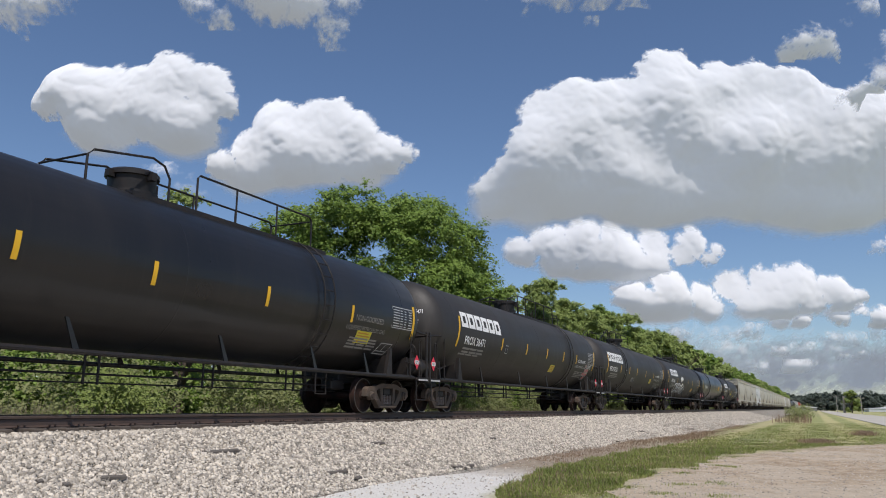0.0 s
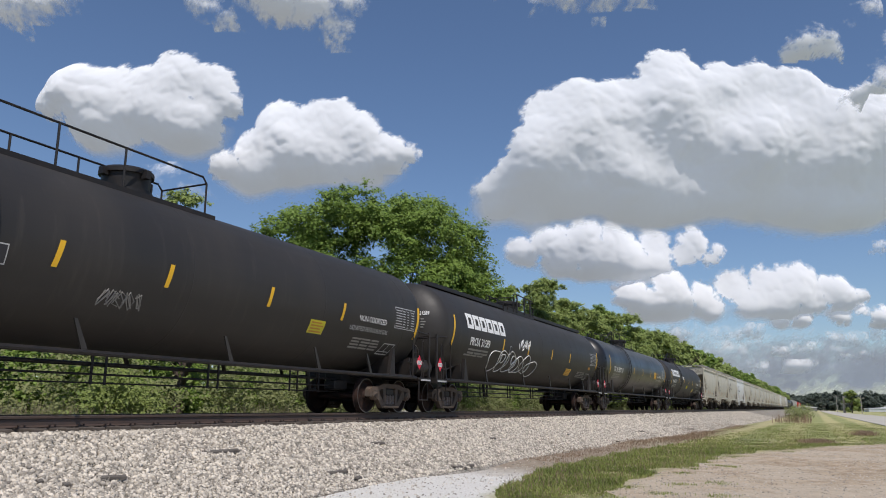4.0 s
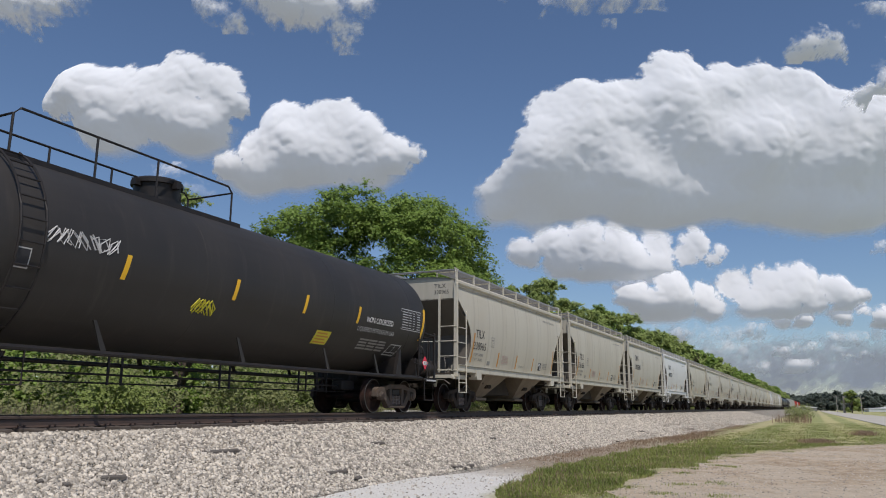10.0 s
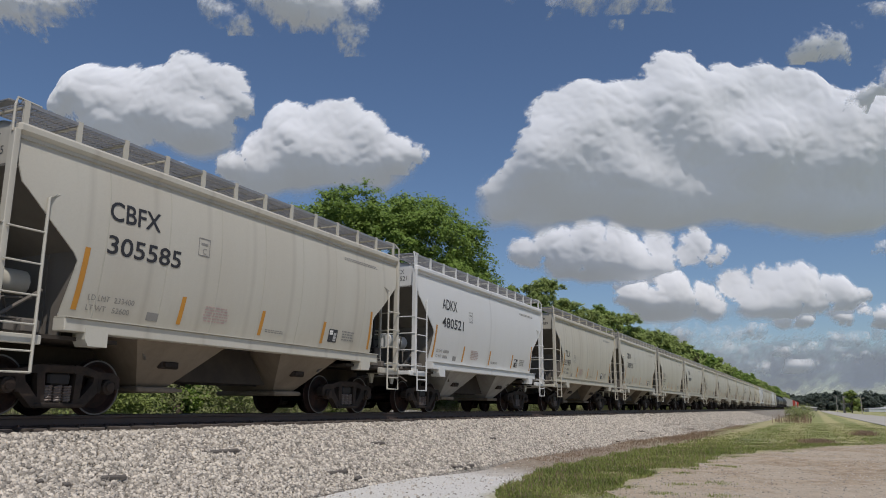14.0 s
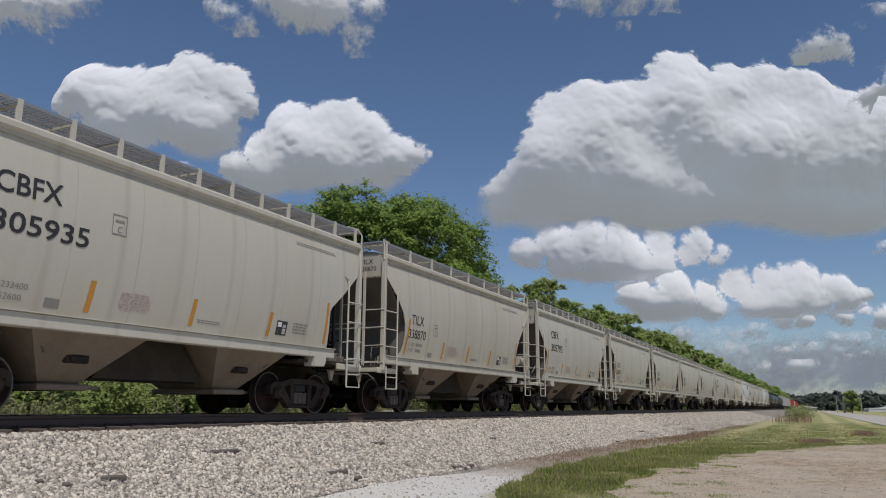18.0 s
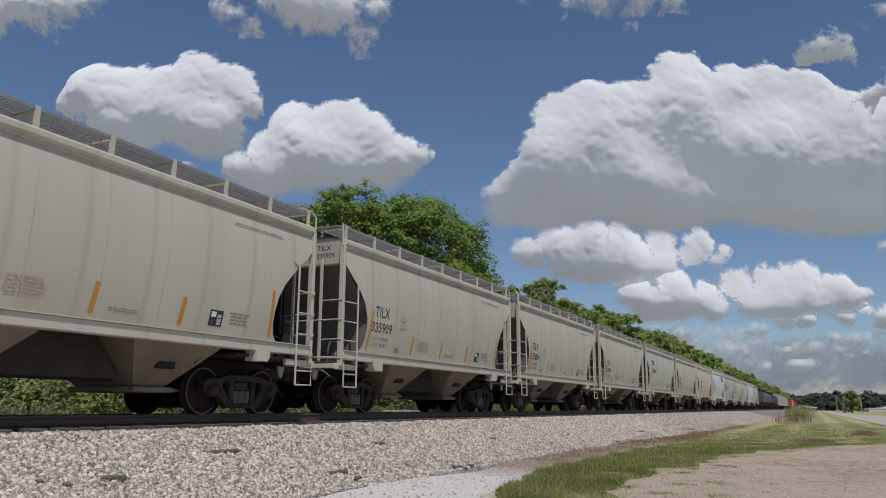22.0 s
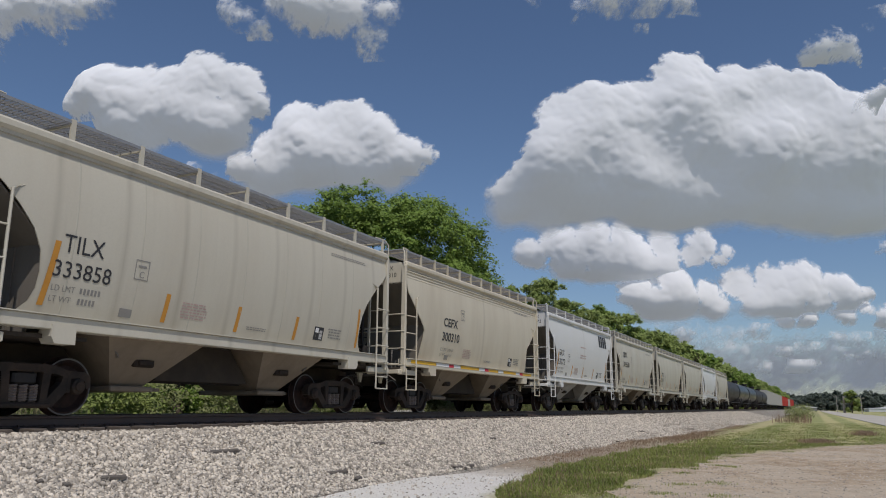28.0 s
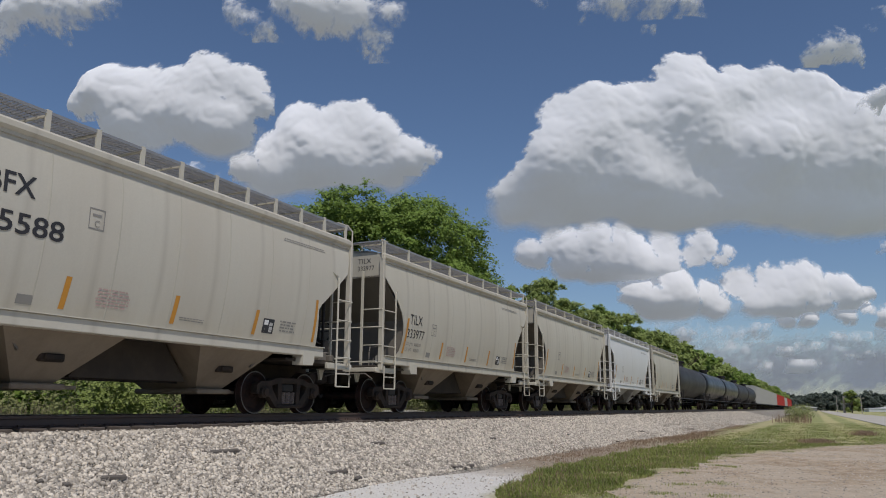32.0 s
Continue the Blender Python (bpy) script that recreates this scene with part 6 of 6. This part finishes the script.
def billows(lobes, r):
    """Puffs on puffs: each lobe (x, y, radius) carries smaller rounded puffs on its upper and front side, in three sizes."""
    sizes = [[(x, y, rad * r.uniform(-0.1, 0.25), rad) for x, y, rad in lobes]]
    for count, floor in ((10, 0.0), (8, 0.005), (5, 0.005)):
        more = []
        for x, y, z, rad in sizes[-1]:
            if rad < floor:
                continue
            for k in range(count):
                th = math.radians(r.uniform(-25, 205))
                ph = math.radians(r.uniform(0, 70))
                far_out = rad * r.uniform(0.70, 0.86)
                more.append((x + far_out * math.cos(th) * math.cos(ph), y + far_out * math.sin(th) * math.cos(ph), z + 0.7 * far_out * math.sin(ph), rad * r.uniform(0.24, 0.46)))
        sizes.append(more)
    return sizes


def cloud(lobes, drift, seed, step=0.0014, thin=0.0, edge=0.46, depth=0.55, relief=1.0, stretch=1.0, slope=0.34, behind=0.0):
    """A cumulus of round lobes (x, y, radius on a view 1568 wide): billowing above and in front, with a soft flat base."""
    r = np.random.RandomState(seed)
    lobes = [((x - 784) / 1568, (441 - y) / 1568, q / 1568) for x, y, q in lobes]
    x0, x1 = min(x - q * stretch for x, y, q in lobes), max(x + q * stretch for x, y, q in lobes)
    y0, y1 = min(y - q for x, y, q in lobes), max(y + q for x, y, q in lobes)
    u, v = (x0 + x1) / 2, (y0 + y1) / 2
    away = cloud_range(u, v) + behind
    S = away * SPAN
    pad = 0.05
    xs, ys = np.arange(x0 - pad, x1 + pad, step), np.arange(y0 - pad, y1 + pad, step)
    X, Y = np.meshgrid(xs, ys, indexing="ij")
    nx, ny = X.shape
    small = float(np.median([q for x, y, q in lobes]))
    H = [np.full_like(X, -0.35 * small)]
    inner = np.full_like(X, -0.05)
    for level in billows(lobes, r):
        h = H[-1].copy()
        for x, y, z, q in level:
            i0, i1 = np.searchsorted(xs, (x - q * stretch, x + q * stretch))
            j0, j1 = np.searchsorted(ys, (y - q, y + q))
            if i1 <= i0 or j1 <= j0:
                continue
            d2 = ((X[i0:i1, j0:j1] - x) / stretch) ** 2 + (Y[i0:i1, j0:j1] - y) ** 2
            np.maximum(h[i0:i1, j0:j1], np.where(d2 < q * q, depth * (z + np.sqrt(np.maximum(q * q - d2, 0.0))), -1.0), out=h[i0:i1, j0:j1])
            np.maximum(inner[i0:i1, j0:j1], q - np.sqrt(d2), out=inner[i0:i1, j0:j1])
        H.append(h)
    kx, ky = np.fft.fftfreq(nx)[:, None], np.fft.rfftfreq(ny)[None, :]

    def blur(f, width):
        return np.fft.irfft2(np.fft.rfft2(f) * np.exp(-(kx ** 2 + ky ** 2) * 2 * (np.pi * width / step) ** 2), s=f.shape)

    cells = max(2.0, (x1 - x0) / 0.12)
    coarse = blur(roughness_field((nx, ny), 1.7, r, cells), 0.004)
    fine = roughness_field((nx, ny), 1.35, r, cells * 6.0)
    turn = np.abs(blur(roughness_field((nx, ny), 1.9, r, cells * 2.2), 0.0014)) + 0.45 * np.abs(blur(roughness_field((nx, ny), 1.8, r, cells * 6.0), 0.0012))
    tall = y1 - y0
    rise = np.clip((Y - y0) / tall, 0, 1)
    bend = edge + 0.09 * coarse
    crest = tall * np.where(rise > bend, -0.36 * (rise - bend), -slope * (bend - rise))
    top = np.clip((rise - 0.12) / 0.4, 0, 1)
    base = blur(H[1], 0.35 * small)
    puff = blur(H[2], 0.0075) - base
    curl = blur(H[4], 0.0034) - blur(H[2], 0.0075)
    relief = relief * (0.30 + 0.70 * top)
    face = base + blur(crest, 0.13 * tall) + relief * (0.62 * puff + 0.11 * curl) + (0.0090 if depth > 0.2 else 0.002) * blur(coarse, 0.014) + 0.0014 * min(1.0, small / 0.03) * relief * blur(turn, 0.0013)
    # sharp curled edge above, torn and soft below
    inner = inner + 0.0030 * fine * (0.4 + 0.6 * (1 - top)) + 0.008 * coarse * (0.15 + 0.85 * (1 - top)) + thin * ((0.022 if depth > 0.2 else 0.008) * coarse + 0.006 * fine)
    soft = 0.0085 + 0.08 * thin
    D = np.clip((inner + 0.0015) / soft, 0, 1)
    filled = blur((inner > 0).astype(float), min(0.020, 0.45 * small))
    low = np.clip((filled - 0.22 + 0.05 * coarse) / 0.50, 0, 1)
    keep = np.clip(top * 1.6, 0, 1)
    D = D if thin else D * keep + low * (1 - keep)
    D = D * D * (3 - 2 * D) * (1 - 0.55 * thin)
    rim = np.clip(np.minimum(np.minimum(X - xs[0], xs[-1] - X), np.minimum(Y - ys[0], ys[-1] - Y)) / 0.012, 0, 1)
    D = D * rim
    verts = np.stack([(X - u) * S, (Y - v) * S, face * S], -1).reshape(-1, 3)
    i, j = np.meshgrid(np.arange(nx - 1), np.arange(ny - 1), indexing="ij")
    k = (i * ny + j).ravel()
    F = np.stack([k, k + ny, k + ny + 1, k + 1], -1)
    dens = D.ravel()
    F = F[(dens[F] > 0.012).any(1)]
    used = np.unique(F)
    remap = np.full(len(verts), -1)
    remap[used] = np.arange(len(used))
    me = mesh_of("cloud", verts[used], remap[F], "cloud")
    me.shade_smooth()
    at = me.attributes.new("thickness", "FLOAT", "POINT")
    at.data.foreach_set("value", dens[used].astype(np.float32))
    ob = tagged(new("cloud", me), "white fair-weather cumulus with a grey base" if thin < 0.3 else "thin pale wisp of cloud", "cloud", "clouds")
    CLOUDS.append((ob, u - drift[0] / 2, v - drift[1] / 2, drift, away))
    return ob


def cloud_pose(u, v, away):
    w = sky_way(u, v)
    m = Matrix((RIGHT, UP, -AHEAD)).transposed().to_4x4()
    far_off = away / w.dot(AHEAD)
    return Matrix.Translation(EYE + w * far_off) @ m


cloud([(150, 150, 48), (212, 158, 54), (330, 138, 54), (270, 156, 50), (395, 150, 46), (425, 185, 28), (120, 180, 34), (200, 212, 60), (300, 215, 62), (370, 215, 48), (250, 245, 46)], (0.041, 0.0), 1, edge=0.50)
cloud([(508, 222, 52), (592, 226, 58), (645, 240, 48), (460, 262, 44), (560, 275, 68), (640, 282, 52), (700, 272, 38), (740, 272, 18), (415, 288, 30), (480, 300, 48), (600, 305, 46)], (0.026, -0.002), 2, edge=0.44)
cloud([(885, 350, 42), (920, 325, 50), (985, 200, 50), (1040, 192, 60), (1000, 285, 92), (1120, 188, 62), (1212, 124, 54), (1190, 215, 98), (1290, 182, 72), (1368, 160, 60), (1330, 265, 105), (1450, 235, 80), (1480, 300, 90), (1580, 260, 88), (1100, 315, 84), (965, 365, 42), (1230, 335, 72), (1400, 340, 62), (1550, 345, 62), (1660, 300, 90), (1090, 235, 66), (1300, 345, 66), (1170, 350, 56), (1050, 352, 54), (1480, 358, 54), (1440, 168, 58), (1515, 205, 46), (1570, 195, 56)], (0.022, -0.004), 3, 0.0017, edge=0.50)
cloud([(1570, 130, 40), (1620, 110, 60), (1530, 175, 22)], (0.024, -0.005), 33, thin=0.25)
cloud([(928, 450, 30), (980, 435, 34), (1040, 425, 34), (1100, 430, 36), (1170, 430, 32), (1240, 436, 32), (1280, 445, 16), (1000, 462, 38), (1120, 462, 42), (1220, 458, 30), (1060, 462, 40), (1175, 460, 36), (945, 466, 22), (1265, 458, 20)], (0.013, -0.002), 5, 0.0012, edge=0.36)
cloud([(1120, 520, 30), (1190, 512, 34), (1250, 525, 32), (1310, 508, 36), (1370, 505, 38), (1420, 500, 40), (1480, 515, 34), (1525, 524, 16), (1200, 535, 34), (1340, 535, 38), (1440, 535, 34), (1150, 536, 30), (1265, 542, 34), (1390, 540, 34), (1490, 536, 28)], (0.008, 0.003), 6, 0.0012, edge=0.36)
cloud([(1385, 570, 18), (1430, 564, 20), (1490, 556, 22), (1525, 545, 14), (1560, 560, 20)], (0.008, 0.001), 7, 0.0011, edge=0.36)
cloud([(1570, 446, 20), (1600, 440, 26)], (0.010, 0.0), 17, 0.0011, thin=0.15)
cloud([(1385, 622, 9), (1425, 616, 12), (1320, 630, 8), (1500, 634, 9), (1545, 630, 10)], (0.006, 0.0), 8, 0.0010, thin=0.2, stretch=2.2)
cloud([(1130, 575, 14), (1220, 590, 18), (1320, 588, 16), (1290, 600, 16), (1150, 590, 14)], (0.008, 0.0), 19, 0.0012, thin=0.3, edge=0.7, stretch=2.4)
cloud([(1230, 640, 14), (1330, 655, 14), (1430, 650, 14), (1530, 655, 14), (1620, 650, 18), (1500, 600, 14), (1580, 590, 14)], (0.005, 0.0), 20, 0.0012, thin=0.35, edge=0.8, stretch=2.8)
cloud([(1080, 620, 50), (1180, 640, 66), (1320, 665, 74), (1460, 672, 78), (1600, 672, 80), (1740, 670, 80)], (0.004, 0.0), 21, 0.0024, thin=0.38, edge=1.3, depth=0.1, stretch=2.2, slope=0.72, behind=150.0)
cloud([(15, 18, 52), (70, -5, 50), (130, -5, 36), (-20, 60, 36)], (0.050, -0.006), 9, thin=0.22, edge=0.6, stretch=1.3)
cloud([(395, 14, 34), (430, 36, 24), (520, 5, 52), (588, 20, 48), (618, 55, 32), (630, 78, 16), (652, 5, 30), (460, -10, 40)], (0.050, -0.014), 10, thin=0.20, edge=0.6, stretch=1.2)
cloud([(985, 8, 24), (1040, -8, 34), (1110, -4, 30), (1165, -4, 26), (1100, 42, 10), (900, -5, 18)], (0.065, -0.010), 11, thin=0.25, edge=0.6, stretch=1.5)
cloud([(1440, 82, 26), (1480, 62, 24), (1520, 38, 20), (1552, 20, 18), (1490, 92, 20), (1415, 100, 12)], (0.028, -0.006), 12, thin=0.22, stretch=1.5)
cloud([(300, 330, 40), (360, 340, 36), (240, 345, 36)], (0.03, 0.0), 13, thin=0.75)

# ---- the train ----
def run(t):
    """How far the train has gone at t seconds, counted from the sixteenth second."""
    k = (t - 16) / 16
    return 161.44 * k - 3.14 * k ** 2 - 0.65 * k ** 3 + 1.63 * k ** 4


CARS = []
BEHIND = {"hopper": H_LEN, "tank": T_LEN}


def couple(built, start, length):
    CARS.append((built[0], built[1], start + length / 2))


def graffiti(car):
    """White spray-painted loops and short tags on a tank's side."""
    E0 = -T_LEN / 2
    r = random.Random(4)
    for k, (x, z, w, h) in enumerate(((5.3, 1.85, 1.0, 0.7), (6.1, 1.86, 0.9, 0.72), (6.9, 1.85, 1.0, 0.72), (7.8, 1.78, 1.1, 0.6), (8.6, 1.84, 0.9, 0.66), (9.4, 1.72, 1.2, 0.56), (6.0, 1.95, 0.4, 0.3), (7.1, 1.95, 0.35, 0.3), (7.6, 1.75, 0.5, 0.5))):
        g = Geo()
        pts = []
        for i in range(29):
            t = 2 * math.pi * i / 28
            wob = 1 + 0.12 * math.sin(3 * t + k)
            pts.append(Vector(on_tank(E0 + x + w * 0.55 * wob * math.cos(t), z + h * 0.5 * wob * math.sin(t), 0.006)))
        g.tube(pts, 0.016, 4)
        part("spray_line", g.mesh("spray_line", "white_mark"), car, "white sprayed loop")
    for k in range(9):
        x, z = 7.5 + 0.13 * k + (0.15 if k > 3 else 0), 2.42 + (k % 3) * 0.1
        g = Geo()
        pts = [Vector(on_tank(E0 + x + r.uniform(-0.1, 0.12), z + 0.1 * math.sin(2.1 * i + k) + 0.02 * i, 0.006)) for i in range(6)]
        g.tube(pts, 0.02, 4)
        part("spray_line", g.mesh("spray_line", "white_mark"), car, "white sprayed stroke")


def scrawl(x0, z0, seed, material="faint_mark", w=0.9, n=5):
    def put_on(car):
        E0 = -T_LEN / 2
        r = random.Random(seed)
        for k in range(n):
            g = Geo()
            cx = x0 + w * k / n
            pts = [Vector(on_tank(E0 + cx + 0.11 * math.cos(1.4 * i + k) + r.uniform(-0.04, 0.04), z0 + 0.14 * math.sin(1.7 * i + 2 * k), 0.005)) for i in range(9)]
            g.tube(pts, 0.013, 4)
            part("spray_line", g.mesh("spray_line", material), car, "sprayed scribble")
    return put_on


def painted_notice(car):
    """Pale notice boards overpainted in red below the inspection table."""
    for x, z, w, h, m, text, ink in ((7.72, 2.08, 0.66, 0.17, "pale_mark", "ODORIZED", "black_mark"), (7.46, 1.90, 0.70, 0.165, "pink_mark", "LIQUEFIED", "red_mark"), (7.26, 1.72, 0.86, 0.165, "pink_mark", "PETROLEUM", "red_mark"), (7.58, 1.57, 0.34, 0.135, "pink_mark", "GAS", "red_mark"), (7.44, 2.12, 0.2, 0.14, "pink_mark", "", "")):
        tank_patch(car, "notice_board", x, z, z + h, w, m, "weathered painted notice", lift=0.010)
        if text:
            tank_mark(car, text, x + 0.05, z + 0.03, h - 0.06, w - 0.1, ink, bold=0.01)


def dark_emblem(car):
    """A black block emblem high on the side, in plain pieces."""
    E0 = -H_BODY / 2
    for k in range(4):
        hopper_patch(car, "emblem_block", E0 + 8.55 + 0.41 * k, 3.30, 0.35, 0.60, "black_mark", "black emblem block", 0.04)
    hopper_bars(car, "warning_print", E0 + 4.9, 3.02, 1.15, 0.06, 1, "pink_mark")
    hopper_bars(car, "warning_print", E0 + 4.9, 2.62, 1.10, 0.055, 2, "pink_mark")


def striped_sill(car):
    E0 = -H_BODY / 2
    x = E0 + 0.3
    for k, (w, m) in enumerate(((1.6, "yellow_mark"), (0.9, "white_mark"), (0.35, "red_mark"), (0.5, "white_mark"), (1.5, "yellow_mark"), (0.5, "white_mark"), (0.35, "red_mark"), (0.9, "yellow_mark"), (0.5, "white_mark"), (1.3, "yellow_mark"), (0.4, "white_mark"), (0.35, "red_mark"), (1.0, "yellow_mark"))):
        solid("reflector", lambda g, w=w: g.box(0, w - 0.03, -1.638, -1.634, 1.36, 1.45), m, car, "reflective sill strip", (x, 0, 0), ("sill_strip", m, w))
        x += w


def ribbed_top(car):
    E0 = -H_BODY / 2
    for k in range(3):
        solid("top_rib", lambda g, k=k: g.box(E0 + 0.05, -E0 - 0.05, -hopper_side_lat(3.92) - 0.03, -hopper_side_lat(3.92) + 0.05, 3.93 - 0.09 * k, 3.975 - 0.09 * k, 0.01), "hopper_tan", car, "", (0, 0, 0), ("top_rib", k))


BLACK = "matte black pressure tank car with yellow reflective strips on the rails"
couple(build_tank("tank_gloss", "glossy black pressure tank car with yellow strips", "", "", False, 4.4, rail="split", strips=(-3.3, -0.7, 2.4, 5.7), panel=(6.15, 1.86, 0.7)), -162.3, T_LEN)
couple(build_tank("tank_black", BLACK, "PROX", "36471", True, 4.4, flip=False, tail=8.74, extras=(painted_notice,)), -142.2, T_LEN)
couple(build_tank("tank_black", BLACK, "PROX", "39318", True, -4.2, flip=True, extras=(scrawl(8.5, 1.9, 1),), strips=(-5.1, -2.8, -0.55, 2.3, 5.1), panel=(3.95, 1.93, 0.6), lead=-8.4, logo=-8.04), -121.9, T_LEN)
couple(build_tank("tank_black", "black tank car with looping white graffiti on its side", "PROX", "31589", True, -3.7, rail="short", extras=(graffiti,), strips=(-4.5, -1.75, 1.33, 4.05), panel=(3.97, 1.75, 0.8), lead=-8.95), -101.5, T_LEN)
couple(build_tank("tank_gloss", "glossy black tank car with white lettering and yellow strips", "TILX", "305710", False, -3.7, flip=True, strips=(-2.1, 0.67, 3.4, 6.1), strip_z=2.26, shift=0.36, panel=(4.72, 2.28, 0.80, 0.46), tail=9.12, lead=-8.42, ends=(0.32, 0.12)), -81.0, T_LEN)
couple(build_tank("tank_black", BLACK, "PROX", "92512", True, -3.8, flip=True, extras=(scrawl(7.0, 2.7, 2, "pale_mark", 1.3, 7), scrawl(10.2, 2.0, 3, "lime_mark", 0.5, 4)), strips=(-4.7, -1.87, 0.86, 3.2, 5.45), panel=(3.97, 1.72, 0.6), lead=-8.42, shift=0.42, ends=(0.52, 0.32)), -60.4, T_LEN)

GREY = "light grey two-bay covered hopper with dark end recesses"
HOPPERS = [("round", "hopper_grey", "TILX", "338965"), ("round", "hopper_grey", "TILX", "336186"), ("angle", "hopper_light", "CBFX", "305585"), ("angle", "hopper_white", "ADKX", "480521"),
           ("round", "hopper_grey", "TILX", "333989"), ("angle", "hopper_light", "CBFX", "305935"), ("round", "hopper_grey", "TILX", "338870"), ("angle", "hopper_light", "CBFX", "305793"),
           ("round", "hopper_grey", "TILX", "338907"), ("round", "hopper_grey", "TILX", "335909"), ("round", "hopper_grey", "TILX", "335804"), ("round", "hopper_grey", "TILX", "333794"),
           ("angle", "hopper_light", "CBFX", "305611"), ("round", "hopper_grey", "TILX", "333858"), ("panel", "hopper_tan", "CEFX", "300310"), ("round", "hopper_white", "GACX", "53272"),
           ("angle", "hopper_light", "CBFX", "305588"), ("round", "hopper_grey", "TILX", "333977"), ("round", "hopper_grey", "", ""), ("round", "hopper_white", "", ""), ("round", "hopper_grey", "", "")]
LEADS = (-38.89, -26.2, -13.5, -1.05, 12.14, 24.9, 37.55, 50.2, 62.85, 75.5, 87.9, 100.4, 113.1, 125.7, 138.1, 151.0, 163.6, 176.6, 189.2, 201.9, 214.6)
for lead, (style, paint, mark, number) in zip(LEADS, HOPPERS):
    extras = ()
    label = GREY
    if mark == "GACX":
        extras, label = (dark_emblem,), "clean white two-bay covered hopper with a black emblem"
    elif mark == "CEFX":
        extras, label = (striped_sill, ribbed_top), "tan two-bay covered hopper with coloured reflective sill strips"
    elif paint == "hopper_white":
        label = "white two-bay covered hopper with dark lettering"
    elif style == "angle":
        label = "pale grey two-bay covered hopper with angular end recesses"
    couple(build_hopper(style, paint, label, mark, number, extras=extras), lead, H_BODY)
pos = 226.7
for k in range(5):
    couple(build_tank("tank_gloss" if k in (1, 2) else "tank_black", "black tank car further back in the train", far=True, length=19.0), pos, 19.0)
    pos += 19.0


def build_box(paint, length, height, label, ribs):
    """A far boxcar or long hopper: ribbed sides, roof, sill and trucks."""
    car = thing("freight_car", label, "freight car", "freight train cars")
    L = length - 1.1
    solid("body", lambda g: g.box(-L / 2, L / 2, -1.52, 1.52, 1.15, height - 0.15, 0.03), paint, car, "", (0, 0, 0), ("boxbody", length, height))
    solid("roof", lambda g: g.loft([[(x, -1.55, height - 0.15), (x, -1.0, height), (x, 1.0, height), (x, 1.55, height - 0.15)] for x in (-L / 2, L / 2)]), paint, car, "", (0, 0, 0), ("boxroof", length, height))
    for k in range(ribs):
        x = -L / 2 + 0.2 + (L - 0.4) * k / (ribs - 1)
        solid("side_post", lambda g: g.box(-0.06, 0.06, -1.60, -1.51, 1.1, height - 0.2), paint, car, "", (x, 0, 0), ("boxrib", height))
    solid("side_sill", lambda g: g.box(-L / 2, L / 2, -1.56, 1.56, 1.0, 1.16), "black_iron", car, "", (0, 0, 0), ("boxsill", length))
    for e in (-1, 1):
        coupler_parts(car, e * (length / 2 - 0.4), e)
    return car, truck_parts(car, -L / 2 + 1.9, False) + truck_parts(car, L / 2 - 1.9, False)


for k in range(5):
    couple(build_box("hopper_far", 18.0, 4.6, "pale grey ribbed hopper far back in the train", 12), pos, 18.0)
    pos += 18.0
for k in range(10):
    red = k not in (4, 5)
    couple(build_box("car_red" if red else "hopper_far", 16.0, 4.6 if red else 4.4, "red boxcar near the end of the train" if red else "pale freight car near the end of the train", 8), pos, 16.0)
    pos += 16.0


# ---- what moves ----
def motions():
    ticks = [32.0 * k / 8 for k in range(9)]
    for car, sets, middle in CARS:
        walk(car, [(t, pose(middle - run(t), TRACK_Y, 0)) for t in ticks])
    steps = [k / 15 for k in range(481)]
    turns = [Matrix.Rotation(-run(t) / WHEEL_R, 4, "Y") for t in steps]
    for car, sets, middle in CARS:
        if middle - run(32.0) > 60:
            continue
        for ws, x in sets:
            place = Matrix.Translation((x, 0, WHEEL_R))
            walk(ws, [(t, place @ m) for t, m in zip(steps, turns)])
    for ob, u, v, (du, dv), away in CLOUDS:
        walk(ob, [(t, cloud_pose(u + du * t / 32, v + dv * t / 32, away)) for t in (0.0, 16.0, 32.0)])


motions()
